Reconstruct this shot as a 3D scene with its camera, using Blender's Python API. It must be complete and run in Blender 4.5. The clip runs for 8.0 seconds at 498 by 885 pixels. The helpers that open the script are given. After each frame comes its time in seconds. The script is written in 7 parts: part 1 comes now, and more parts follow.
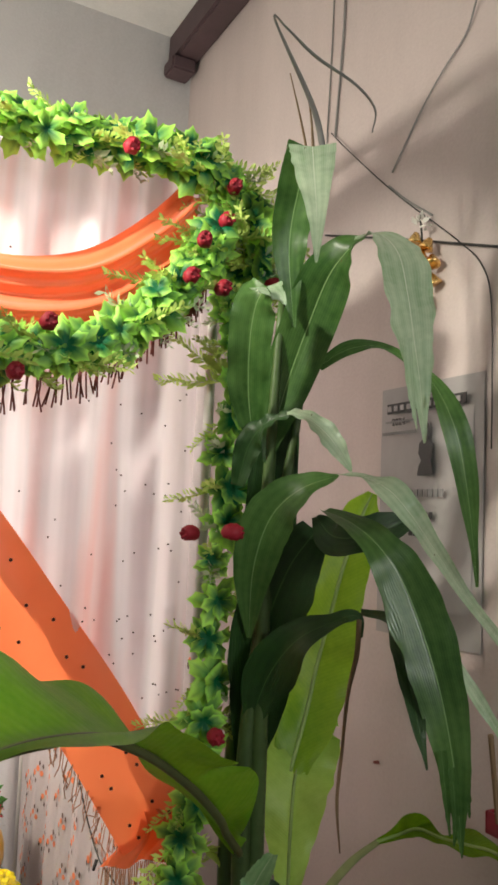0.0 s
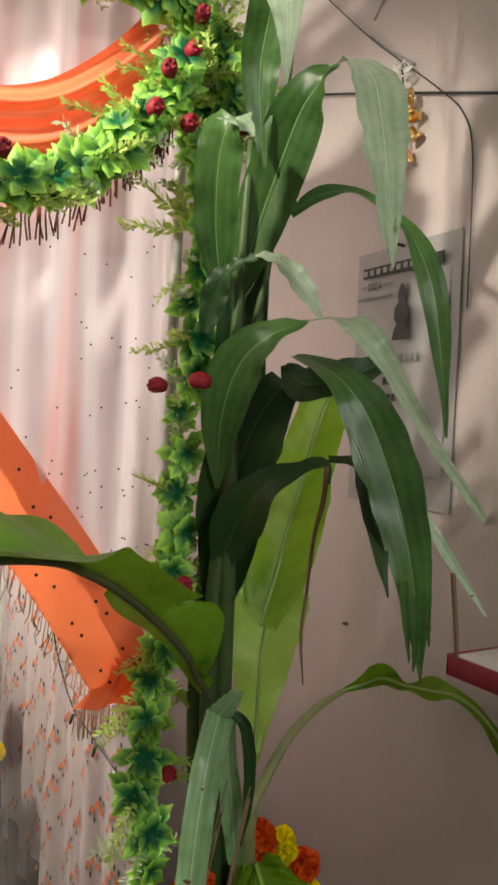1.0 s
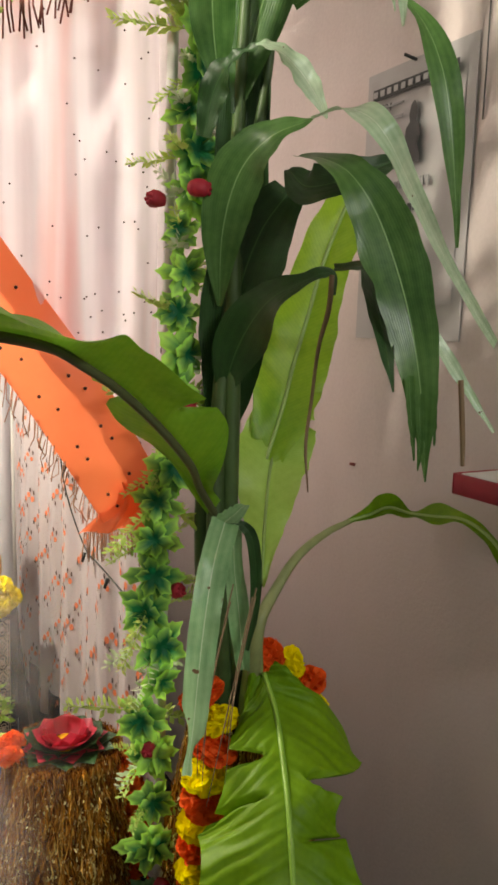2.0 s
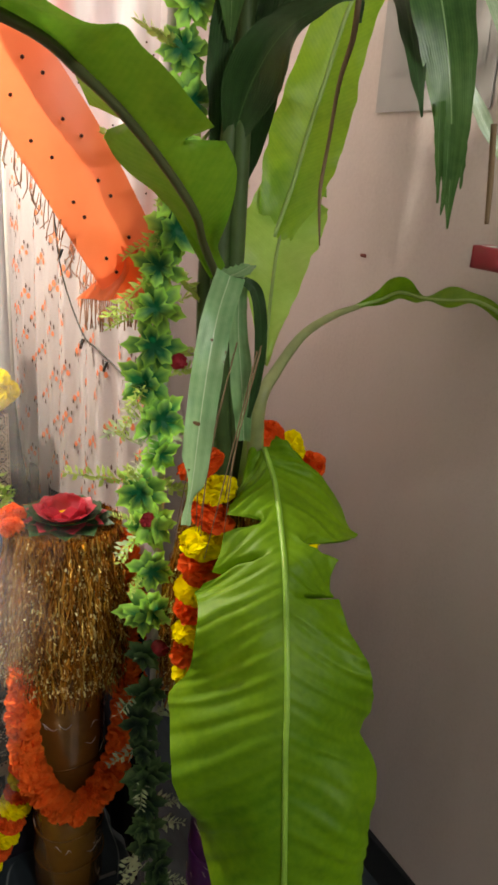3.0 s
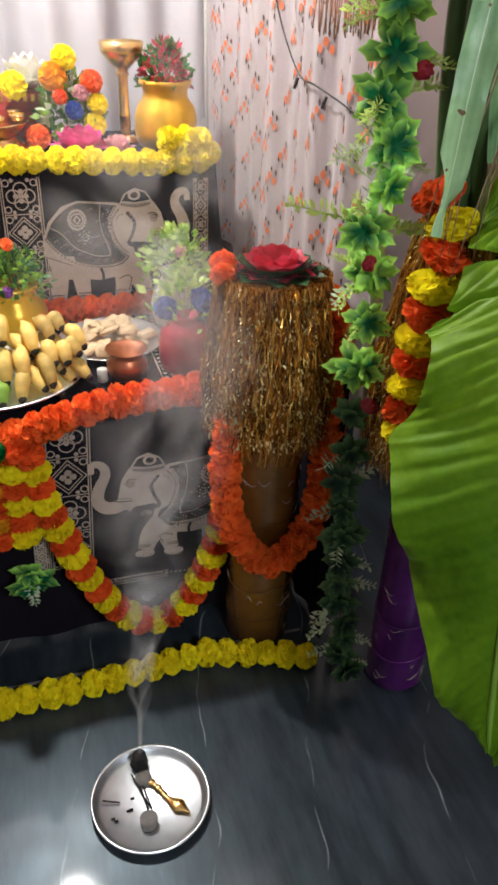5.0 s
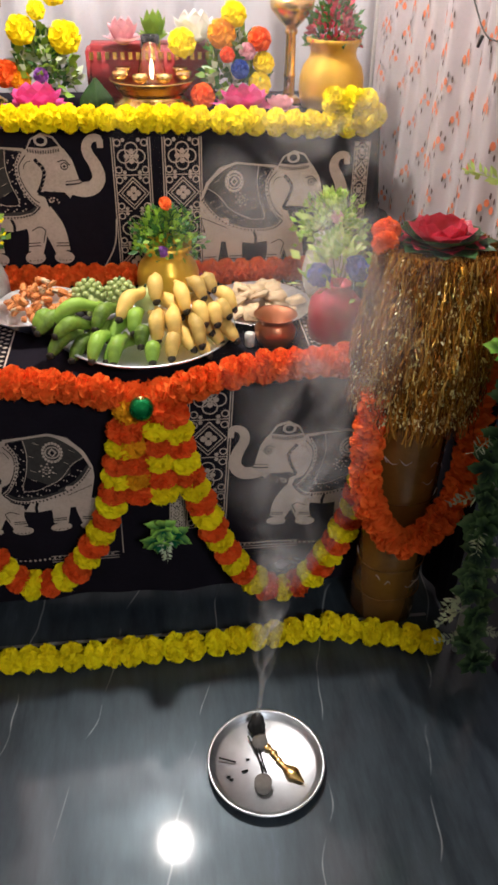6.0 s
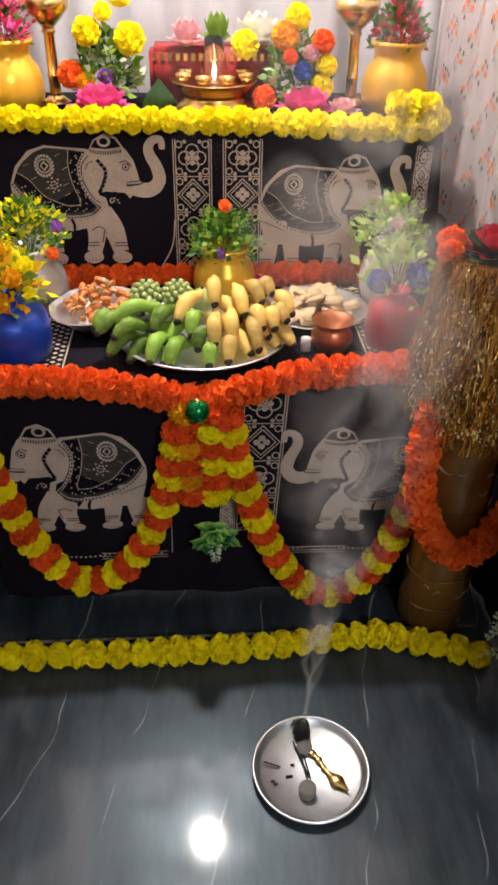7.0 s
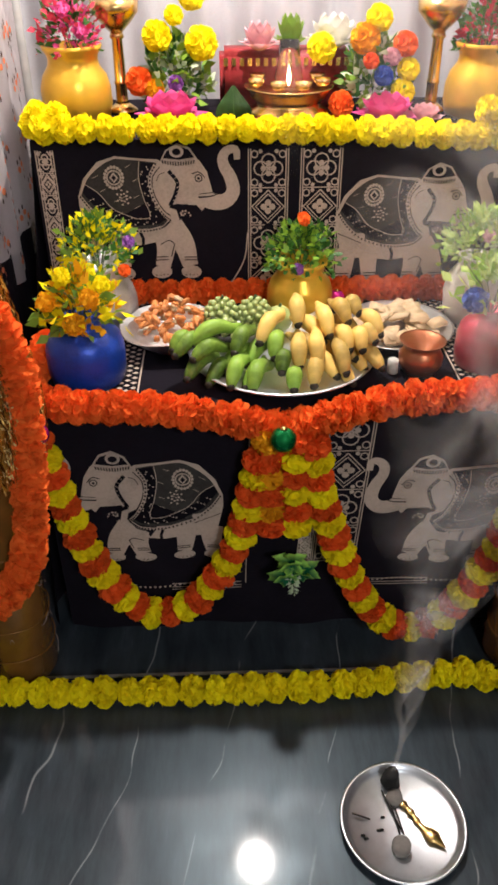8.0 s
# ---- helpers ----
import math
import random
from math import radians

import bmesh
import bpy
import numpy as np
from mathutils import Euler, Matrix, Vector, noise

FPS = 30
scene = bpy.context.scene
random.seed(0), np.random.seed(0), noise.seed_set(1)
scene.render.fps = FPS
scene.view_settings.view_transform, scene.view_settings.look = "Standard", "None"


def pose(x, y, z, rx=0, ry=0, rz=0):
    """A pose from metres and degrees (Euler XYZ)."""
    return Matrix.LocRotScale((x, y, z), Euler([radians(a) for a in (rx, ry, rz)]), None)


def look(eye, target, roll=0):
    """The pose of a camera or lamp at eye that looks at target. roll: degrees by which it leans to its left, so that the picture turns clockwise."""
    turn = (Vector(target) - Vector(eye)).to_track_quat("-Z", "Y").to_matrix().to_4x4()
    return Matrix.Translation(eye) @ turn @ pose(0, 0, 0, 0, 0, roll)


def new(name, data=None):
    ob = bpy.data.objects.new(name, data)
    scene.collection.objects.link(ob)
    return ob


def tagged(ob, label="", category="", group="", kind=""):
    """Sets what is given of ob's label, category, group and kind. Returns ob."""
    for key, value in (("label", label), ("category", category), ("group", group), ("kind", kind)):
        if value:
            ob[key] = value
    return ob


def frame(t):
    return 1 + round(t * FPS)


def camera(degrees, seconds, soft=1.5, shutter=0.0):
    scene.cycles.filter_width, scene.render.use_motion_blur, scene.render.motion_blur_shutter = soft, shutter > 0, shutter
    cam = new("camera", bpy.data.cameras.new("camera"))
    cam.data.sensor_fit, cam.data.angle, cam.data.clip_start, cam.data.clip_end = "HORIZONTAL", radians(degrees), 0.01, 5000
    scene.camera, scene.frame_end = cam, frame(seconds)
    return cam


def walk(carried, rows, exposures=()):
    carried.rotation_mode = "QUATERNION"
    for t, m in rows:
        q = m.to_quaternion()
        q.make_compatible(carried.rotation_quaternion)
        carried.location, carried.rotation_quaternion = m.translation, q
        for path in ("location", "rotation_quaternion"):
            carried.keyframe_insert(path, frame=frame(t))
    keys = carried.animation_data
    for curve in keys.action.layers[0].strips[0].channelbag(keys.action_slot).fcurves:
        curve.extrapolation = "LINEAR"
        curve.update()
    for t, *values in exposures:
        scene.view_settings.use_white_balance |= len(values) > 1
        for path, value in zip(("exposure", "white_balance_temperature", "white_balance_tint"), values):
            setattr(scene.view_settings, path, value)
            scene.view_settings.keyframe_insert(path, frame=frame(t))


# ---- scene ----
cam = camera(36.1, 8.0, soft=3.0)
PATH = [
    (0, (-0.221, -0.19, 1.901), (0.72, 1.565, 2.098), 2.6),
    (0.5, (-0.193, -0.17, 1.851), (0.784, 1.573, 1.922), 2.6),
    (1, (-0.182, -0.179, 1.804), (0.809, 1.558, 1.777), 2.7),
    (1.5, (-0.171, -0.177, 1.741), (0.829, 1.545, 1.552), 3.2),
    (1.7, (-0.168, -0.179, 1.718), (0.82, 1.546, 1.498), 2.5),
    (2.8, (-0.149, -0.156, 1.567), (0.791, 1.508, 0.976), 3.5),
    (3, (-0.156, -0.16, 1.544), (0.784, 1.475, 0.877), 4.0),
    (3.5, (-0.167, -0.165, 1.466), (0.712, 1.395, 0.576), 4.0),
    (4, (-0.181, -0.163, 1.418), (0.649, 1.371, 0.439), 3.6),
    (4.5, (-0.206, -0.146, 1.38), (0.496, 1.417, 0.349), 3.5),
    (5, (-0.241, -0.123, 1.371), (0.276, 1.491, 0.31), 2.0),
    (5.2, (-0.264, -0.12, 1.359), (0.173, 1.481, 0.243), 2.3),
    (6.3, (-0.285, -0.087, 1.36), (-0.108, 1.548, 0.222), 0.6),
    (6.5, (-0.287, -0.086, 1.362), (-0.116, 1.545, 0.218), 0.6),
    (7, (-0.318, -0.081, 1.371), (-0.204, 1.557, 0.228), 0.9),
    (7.5, (-0.369, -0.062, 1.376), (-0.327, 1.584, 0.242), 0.2),
    (8, (-0.431, 0.029, 1.365), (-0.378, 1.669, 0.222), -0.1),
]
walk(cam, [(t, look(eye, target, roll)) for t, eye, target, roll in PATH],
     [(0.0, -0.33, 6900, 7), (1.0, -0.27, 7000, 8), (1.5, -0.08, 7100, 7), (3.0, 0.36, 7200, 6), (3.5, 0.48, 7100, 6), (4.5, 0.52, 6450, 8), (5.2, 0.26, 6100, 11), (6.5, 0.22, 6500, 14), (8.0, 0.27, 6500, 14)])

# ---- world, lamps, exposure ----
world = bpy.data.worlds.new("world")
scene.world = world
world.use_nodes = True
world.node_tree.nodes["Background"].inputs[0].default_value = (0.75, 0.8, 0.9, 1)
world.node_tree.nodes["Background"].inputs[1].default_value = 0.15
scene.view_settings.exposure = 0.0

BULB = Vector((-0.35, 1.73, 2.09))
lamp = new("bulb_light", bpy.data.lights.new("bulb_light", "POINT"))
lamp.data.energy, lamp.data.shadow_soft_size, lamp.data.color = 80, 0.038, (1.0, 0.93, 0.84)
lamp.location = BULB - Vector((0, 0, 0.03))
# Added spot, out of view, to brighten the rail, swag and upper garland.
FRONT = Vector((-0.62, 0.70, 2.62))
front_lamp = new("front_bulb_light", bpy.data.lights.new("front_bulb_light", "SPOT"))
front_lamp.data.energy, front_lamp.data.shadow_soft_size, front_lamp.data.color = 106, 0.045, (1.0, 0.95, 0.86)
front_lamp.data.spot_size, front_lamp.data.spot_blend = radians(46), 0.7
AIM = Vector((0.1, 0.97, 2.36))
front_lamp.matrix_world = look(FRONT, AIM)
# Added cool fill from behind the camera, placed so the leaf shades the pillar.
tube_lamp = new("tube_light_glow", bpy.data.lights.new("tube_light_glow", "AREA"))
tube_lamp.data.shape, tube_lamp.data.size, tube_lamp.data.size_y = "RECTANGLE", 0.6, 0.05
tube_lamp.data.energy, tube_lamp.data.color = 30, (0.93, 0.97, 1.0)
tube_lamp.matrix_world = look((0.53, -1.93, 2.78), (-0.1, 1.2, 0.8))


# ---- materials ----
def nodes_of(name):
    m = bpy.data.materials.new(name)
    m.use_nodes = True
    nt = m.node_tree
    return m, nt, nt.nodes["Principled BSDF"]


def node(nt, kind, **values):
    n = nt.nodes.new(kind)
    for key, value in values.items():
        if key in n.inputs:
            n.inputs[key].default_value = value
    return n


def mathn(nt, op, a, b=None):
    n = nt.nodes.new("ShaderNodeMath")
    n.operation = op
    for i, v in enumerate((a, b)):
        if v is None:
            continue
        if isinstance(v, (int, float)):
            n.inputs[i].default_value = v
        else:
            nt.links.new(v, n.inputs[i])
    return n.outputs[0]


def ramp(nt, fac, stops):
    n = nt.nodes.new("ShaderNodeValToRGB")
    el = n.color_ramp.elements
    while len(el) < len(stops):
        el.new(0.5)
    for e, (p, c) in zip(el, stops):
        e.position, e.color = p, (*c, 1)
    nt.links.new(fac, n.inputs[0])
    return n.outputs[0]


def scaled(c, k):
    return tuple(min(1.0, v * k) for v in c)


def bumped(nt, bsdf, height, strength, distance=0.002):
    b = nt.nodes.new("ShaderNodeBump")
    b.inputs["Strength"].default_value, b.inputs["Distance"].default_value = strength, distance
    nt.links.new(height, b.inputs["Height"])
    nt.links.new(b.outputs[0], bsdf.inputs["Normal"])


def mat(name, base, rough=0.5, metal=0.0, var=0.18, scale=30.0, bump=0.15, translucent=0.0, coat=0.0, sheen=0.0, per=0.12, spec=0.5):
    """A mottled paint, cloth, plastic or metal: two scales of noise on colour and relief, each piece a little lighter or darker."""
    m, nt, p = nodes_of(name)
    co = nt.nodes.new("ShaderNodeTexCoord")
    n1 = node(nt, "ShaderNodeTexNoise", Scale=scale, Detail=6.0, Roughness=0.6)
    n2 = node(nt, "ShaderNodeTexNoise", Scale=scale * 0.13, Detail=3.0)
    for n in (n1, n2):
        nt.links.new(co.outputs["Object"], n.inputs["Vector"])
    info = nt.nodes.new("ShaderNodeObjectInfo")
    f = mathn(nt, "ADD", mathn(nt, "MULTIPLY", n1.outputs[0], 0.5), mathn(nt, "MULTIPLY", n2.outputs[0], 0.5))
    f = mathn(nt, "ADD", f, mathn(nt, "MULTIPLY", mathn(nt, "SUBTRACT", info.outputs["Random"], 0.5), per * 2))
    c = ramp(nt, f, [(0.25, scaled(base, 1 - 1.6 * var)), (0.5, base), (0.75, scaled(base, 1 + var))])
    nt.links.new(c, p.inputs["Base Color"])
    p.inputs["Roughness"].default_value, p.inputs["Metallic"].default_value = rough, metal
    p.inputs["Coat Weight"].default_value, p.inputs["Sheen Weight"].default_value = coat, sheen
    p.inputs["Specular IOR Level"].default_value = spec
    if bump:
        bumped(nt, p, n1.outputs[0], bump)
    if translucent:
        t = nt.nodes.new("ShaderNodeBsdfTranslucent")
        nt.links.new(c, t.inputs[0])
        mix = node(nt, "ShaderNodeMixShader", Fac=translucent)
        nt.links.new(p.outputs[0], mix.inputs[1])
        nt.links.new(t.outputs[0], mix.inputs[2])
        nt.links.new(mix.outputs[0], nt.nodes["Material Output"].inputs[0])
    return m


def leaf_mat(name, dark, light, rib, along=60.0, across=0.0, rough=0.38, translucent=0.35, spots=0.0, streak=0.05, relief=0.3, blotch=6.5, wander=5.0, spec=0.5):
    """A blade of a leaf: UV x runs across it, y along it; veins, pale midrib, uneven green, brown specks."""
    m, nt, p = nodes_of(name)
    uv = nt.nodes.new("ShaderNodeUVMap")
    sep = nt.nodes.new("ShaderNodeSeparateXYZ")
    nt.links.new(uv.outputs[0], sep.inputs[0])
    side = mathn(nt, "ABSOLUTE", mathn(nt, "SUBTRACT", sep.outputs[0], 0.5))
    co = nt.nodes.new("ShaderNodeTexCoord")
    n1 = node(nt, "ShaderNodeTexNoise", Scale=blotch, Detail=6.0, Roughness=0.55)
    n2 = node(nt, "ShaderNodeTexNoise", Scale=90.0, Detail=3.0)
    for n in (n1, n2):
        nt.links.new(co.outputs["Object"], n.inputs["Vector"])
    phase = mathn(nt, "ADD", mathn(nt, "MULTIPLY", sep.outputs[0], across), mathn(nt, "MULTIPLY", mathn(nt, "ADD", sep.outputs[1], mathn(nt, "MULTIPLY", side, -0.16)), along))
    phase = mathn(nt, "ADD", phase, mathn(nt, "MULTIPLY", n1.outputs[0], wander))
    vein = mathn(nt, "SINE", mathn(nt, "MULTIPLY", phase, 6.283))
    coarse = mathn(nt, "SINE", mathn(nt, "MULTIPLY", phase, 1.37))
    vein = mathn(nt, "ADD", mathn(nt, "MULTIPLY", vein, 0.6), mathn(nt, "MULTIPLY", coarse, 0.7))
    f = mathn(nt, "ADD", n1.outputs[0], mathn(nt, "MULTIPLY", vein, streak))
    f = mathn(nt, "ADD", f, mathn(nt, "MULTIPLY", mathn(nt, "SUBTRACT", n2.outputs[0], 0.5), 0.3))
    c = ramp(nt, f, [(0.3, dark), (0.7, light)])
    ribf = mathn(nt, "LESS_THAN", side, 0.012)
    mixc = nt.nodes.new("ShaderNodeMix")
    mixc.data_type = "RGBA"
    nt.links.new(ribf, mixc.inputs[0])
    nt.links.new(c, mixc.inputs[6])
    mixc.inputs[7].default_value = (*rib, 1)
    c = mixc.outputs[2]
    if spots:
        n3 = node(nt, "ShaderNodeTexNoise", Scale=45.0, Detail=2.0)
        nt.links.new(co.outputs["Object"], n3.inputs["Vector"])
        s = mathn(nt, "GREATER_THAN", n3.outputs[0], 1 - spots)
        mx = nt.nodes.new("ShaderNodeMix")
        mx.data_type = "RGBA"
        nt.links.new(s, mx.inputs[0])
        nt.links.new(c, mx.inputs[6])
        mx.inputs[7].default_value = (0.13, 0.07, 0.03, 1)
        c = mx.outputs[2]
    nt.links.new(c, p.inputs["Base Color"])
    p.inputs["Roughness"].default_value, p.inputs["Specular IOR Level"].default_value = rough, spec
    bumped(nt, p, mathn(nt, "ADD", vein, mathn(nt, "MULTIPLY", n2.outputs[0], 0.6)), relief, 0.0015)
    t = nt.nodes.new("ShaderNodeBsdfTranslucent")
    nt.links.new(c, t.inputs[0])
    mix = node(nt, "ShaderNodeMixShader", Fac=translucent)
    nt.links.new(p.outputs[0], mix.inputs[1])
    nt.links.new(t.outputs[0], mix.inputs[2])
    nt.links.new(mix.outputs[0], nt.nodes["Material Output"].inputs[0])
    return m


def marble_mat():
    m, nt, p = nodes_of("black_marble")
    co = nt.nodes.new("ShaderNodeTexCoord")
    warp = node(nt, "ShaderNodeTexNoise", Scale=1.6, Detail=3.0)
    nt.links.new(co.outputs["Object"], warp.inputs["Vector"])
    sep = nt.nodes.new("ShaderNodeSeparateXYZ")
    nt.links.new(co.outputs["Object"], sep.inputs[0])
    x = mathn(nt, "ADD", sep.outputs[0], mathn(nt, "MULTIPLY", warp.outputs[0], 0.3))
    x = mathn(nt, "ADD", x, mathn(nt, "MULTIPLY", sep.outputs[1], -0.22))
    comb = nt.nodes.new("ShaderNodeCombineXYZ")
    nt.links.new(x, comb.inputs[0])
    v = node(nt, "ShaderNodeTexVoronoi", Scale=4.6)
    v.voronoi_dimensions, v.feature = "1D", "DISTANCE_TO_EDGE"
    nt.links.new(x, v.inputs["W"])
    patch = node(nt, "ShaderNodeTexNoise", Scale=7.0, Detail=4.0)
    nt.links.new(co.outputs["Object"], patch.inputs["Vector"])
    line = ramp(nt, v.outputs["Distance"], [(0.0, (1, 1, 1)), (0.011, (0, 0, 0))])
    on = ramp(nt, patch.outputs[0], [(0.45, (0, 0, 0)), (0.58, (1, 1, 1))])
    vein = mathn(nt, "MULTIPLY", line, on)
    cloud = node(nt, "ShaderNodeTexNoise", Scale=16.0, Detail=8.0, Roughness=0.7)
    mp = nt.nodes.new("ShaderNodeMapping")
    mp.inputs["Scale"].default_value = (1.0, 0.18, 1.0)
    nt.links.new(co.outputs["Object"], mp.inputs[0])
    nt.links.new(mp.outputs[0], cloud.inputs["Vector"])
    base = ramp(nt, cloud.outputs[0], [(0.35, (0.012, 0.015, 0.019)), (0.62, (0.044, 0.051, 0.058)), (0.8, (0.10, 0.112, 0.125))])
    mixc = nt.nodes.new("ShaderNodeMix")
    mixc.data_type = "RGBA"
    nt.links.new(vein, mixc.inputs[0])
    nt.links.new(base, mixc.inputs[6])
    mixc.inputs[7].default_value = (0.3, 0.29, 0.28, 1)
    nt.links.new(mixc.outputs[2], p.inputs["Base Color"])
    smear = node(nt, "ShaderNodeTexNoise", Scale=11.0, Detail=5.0)
    nt.links.new(co.outputs["Object"], smear.inputs["Vector"])
    nt.links.new(ramp(nt, smear.outputs[0], [(0.3, (0.30, 0.30, 0.30)), (0.7, (0.42, 0.42, 0.42))]), p.inputs["Roughness"])
    p.inputs["Coat Weight"].default_value, p.inputs["Coat Roughness"].default_value = 0.6, 0.07
    p.inputs["Specular Tint"].default_value = p.inputs["Coat Tint"].default_value = (0.78, 0.92, 1.0, 1)
    return m


def wall_mat(name, base):
    m, nt, p = nodes_of(name)
    co = nt.nodes.new("ShaderNodeTexCoord")
    big = node(nt, "ShaderNodeTexNoise", Scale=1.3, Detail=6.0, Roughness=0.65)
    fine = node(nt, "ShaderNodeTexNoise", Scale=120.0, Detail=4.0)
    mp = nt.nodes.new("ShaderNodeMapping")
    mp.inputs["Scale"].default_value = (1, 1.0, 0.35)
    nt.links.new(co.outputs["Object"], mp.inputs[0])
    nt.links.new(mp.outputs[0], big.inputs["Vector"])
    nt.links.new(co.outputs["Object"], fine.inputs["Vector"])
    f = mathn(nt, "ADD", big.outputs[0], mathn(nt, "MULTIPLY", mathn(nt, "SUBTRACT", fine.outputs[0], 0.5), 0.25))
    nt.links.new(ramp(nt, f, [(0.3, scaled(base, 0.82)), (0.55, base), (0.75, scaled(base, 1.06))]), p.inputs["Base Color"])
    p.inputs["Roughness"].default_value = 0.75
    bumped(nt, p, mathn(nt, "ADD", fine.outputs[0], mathn(nt, "MULTIPLY", big.outputs[0], 3.0)), 0.25, 0.003)
    return m


def rim_leaf_mat(name, heart, edge):
    """Printed cloth leaf: dark heart, pale rim. UV x is the distance from the leaf's heart."""
    m, nt, p = nodes_of(name)
    uv = nt.nodes.new("ShaderNodeUVMap")
    sep = nt.nodes.new("ShaderNodeSeparateXYZ")
    nt.links.new(uv.outputs[0], sep.inputs[0])
    co = nt.nodes.new("ShaderNodeTexCoord")
    n = node(nt, "ShaderNodeTexNoise", Scale=60.0, Detail=3.0)
    nt.links.new(co.outputs["Object"], n.inputs["Vector"])
    info = nt.nodes.new("ShaderNodeObjectInfo")
    f = mathn(nt, "ADD", sep.outputs[0], mathn(nt, "MULTIPLY", mathn(nt, "SUBTRACT", n.outputs[0], 0.5), 0.3))
    f = mathn(nt, "ADD", f, mathn(nt, "MULTIPLY", mathn(nt, "SUBTRACT", info.outputs["Random"], 0.5), 0.35))
    mid = tuple((a + b) / 2 for a, b in zip(heart, edge))
    c = ramp(nt, f, [(0.3, heart), (0.68, mid), (0.95, edge)])
    nt.links.new(c, p.inputs["Base Color"])
    p.inputs["Roughness"].default_value = 0.55
    t = nt.nodes.new("ShaderNodeBsdfTranslucent")
    nt.links.new(c, t.inputs[0])
    mix = node(nt, "ShaderNodeMixShader", Fac=0.4)
    nt.links.new(p.outputs[0], mix.inputs[1])
    nt.links.new(t.outputs[0], mix.inputs[2])
    nt.links.new(mix.outputs[0], nt.nodes["Material Output"].inputs[0])
    bumped(nt, p, n.outputs[0], 0.2)
    return m


def sheer_mat(name, base, through_part, clear, weave=900.0, streaks=None):
    m, nt, p = nodes_of(name)
    co = nt.nodes.new("ShaderNodeTexCoord")
    n = node(nt, "ShaderNodeTexNoise", Scale=weave * 0.2, Detail=3.0)
    n2 = node(nt, "ShaderNodeTexNoise", Scale=5.0, Detail=3.0)
    for q in (n, n2):
        nt.links.new(co.outputs["Object"], q.inputs["Vector"])
    f = mathn(nt, "ADD", mathn(nt, "MULTIPLY", n.outputs[0], 0.4), mathn(nt, "MULTIPLY", n2.outputs[0], 0.6))
    c = ramp(nt, f, [(0.3, scaled(base, 0.85)), (0.7, base)])
    if streaks:
        mp = nt.nodes.new("ShaderNodeMapping")
        mp.inputs["Scale"].default_value = (13.0, 1.0, 0.9)
        nt.links.new(co.outputs["Object"], mp.inputs[0])
        n3 = node(nt, "ShaderNodeTexNoise", Scale=1.0, Detail=3.0)
        nt.links.new(mp.outputs[0], n3.inputs["Vector"])
        c = ramp(nt, n3.outputs[0], [(0.36, streaks), (0.5, base), (0.62, scaled(base, 1.3))])
    nt.links.new(c, p.inputs["Base Color"])
    p.inputs["Roughness"].default_value, p.inputs["Sheen Weight"].default_value = 0.6, 0.3
    bumped(nt, p, n.outputs[0], 0.15, 0.001)
    t = nt.nodes.new("ShaderNodeBsdfTranslucent")
    nt.links.new(c, t.inputs[0])
    mix = node(nt, "ShaderNodeMixShader", Fac=through_part)
    nt.links.new(p.outputs[0], mix.inputs[1])
    nt.links.new(t.outputs[0], mix.inputs[2])
    tr = nt.nodes.new("ShaderNodeBsdfTransparent")
    mix2 = node(nt, "ShaderNodeMixShader", Fac=clear)
    nt.links.new(mix.outputs[0], mix2.inputs[1])
    nt.links.new(tr.outputs[0], mix2.inputs[2])
    nt.links.new(mix2.outputs[0], nt.nodes["Material Output"].inputs[0])
    return m


def tinsel_mat(name):
    """Foil strips: each one its own tone from dark bronze to bright gold, with crinkles that glint."""
    m, nt, p = nodes_of(name)
    geo = nt.nodes.new("ShaderNodeNewGeometry")
    co = nt.nodes.new("ShaderNodeTexCoord")
    n = node(nt, "ShaderNodeTexNoise", Scale=170.0, Detail=2.0)
    nt.links.new(co.outputs["Object"], n.inputs["Vector"])
    f = mathn(nt, "ADD", mathn(nt, "MULTIPLY", geo.outputs["Random Per Island"], 0.75), mathn(nt, "MULTIPLY", n.outputs[0], 0.3))
    c = ramp(nt, f, [(0.2, (0.13, 0.045, 0.006)), (0.45, (0.45, 0.17, 0.02)), (0.7, (0.88, 0.42, 0.05)), (0.92, (1.0, 0.7, 0.2))])
    nt.links.new(c, p.inputs["Base Color"])
    p.inputs["Metallic"].default_value, p.inputs["Roughness"].default_value = 0.6, 0.22
    bumped(nt, p, n.outputs[0], 0.5)
    return m


def glow_mat(name, colour, strength):
    m, nt, p = nodes_of(name)
    p.inputs["Emission Color"].default_value = (*colour, 1)
    p.inputs["Emission Strength"].default_value = strength
    return m


def glass_mat(name):
    m, nt, p = nodes_of(name)
    p.inputs["Transmission Weight"].default_value, p.inputs["Roughness"].default_value = 1.0, 0.02
    p.inputs["Base Color"].default_value = (0.95, 0.97, 0.96, 1)
    return m


M_MARBLE = marble_mat()
M_WALL = wall_mat("wall_paint", (0.53, 0.46, 0.44))
M_WALL_PALE = wall_mat("pale_wall_paint", (0.54, 0.53, 0.51))
M_BACKWALL = wall_mat("back_wall_paint", (0.5, 0.5, 0.5))
M_CEIL = wall_mat("ceiling_paint", (0.6, 0.6, 0.58))
M_BEAM = mat("beam_paint", (0.075, 0.045, 0.05), 0.6, var=0.25, scale=14)
M_SKIRT = mat("skirting_granite", (0.012, 0.012, 0.014), 0.35, scale=60)
M_CURTAIN = sheer_mat("pale_sheer_curtain", (0.68, 0.62, 0.64), 0.45, 0.04)
M_PINK = sheer_mat("pink_white_sheer_curtain", (0.62, 0.55, 0.58), 0.26, 0.03, streaks=(0.66, 0.38, 0.37))
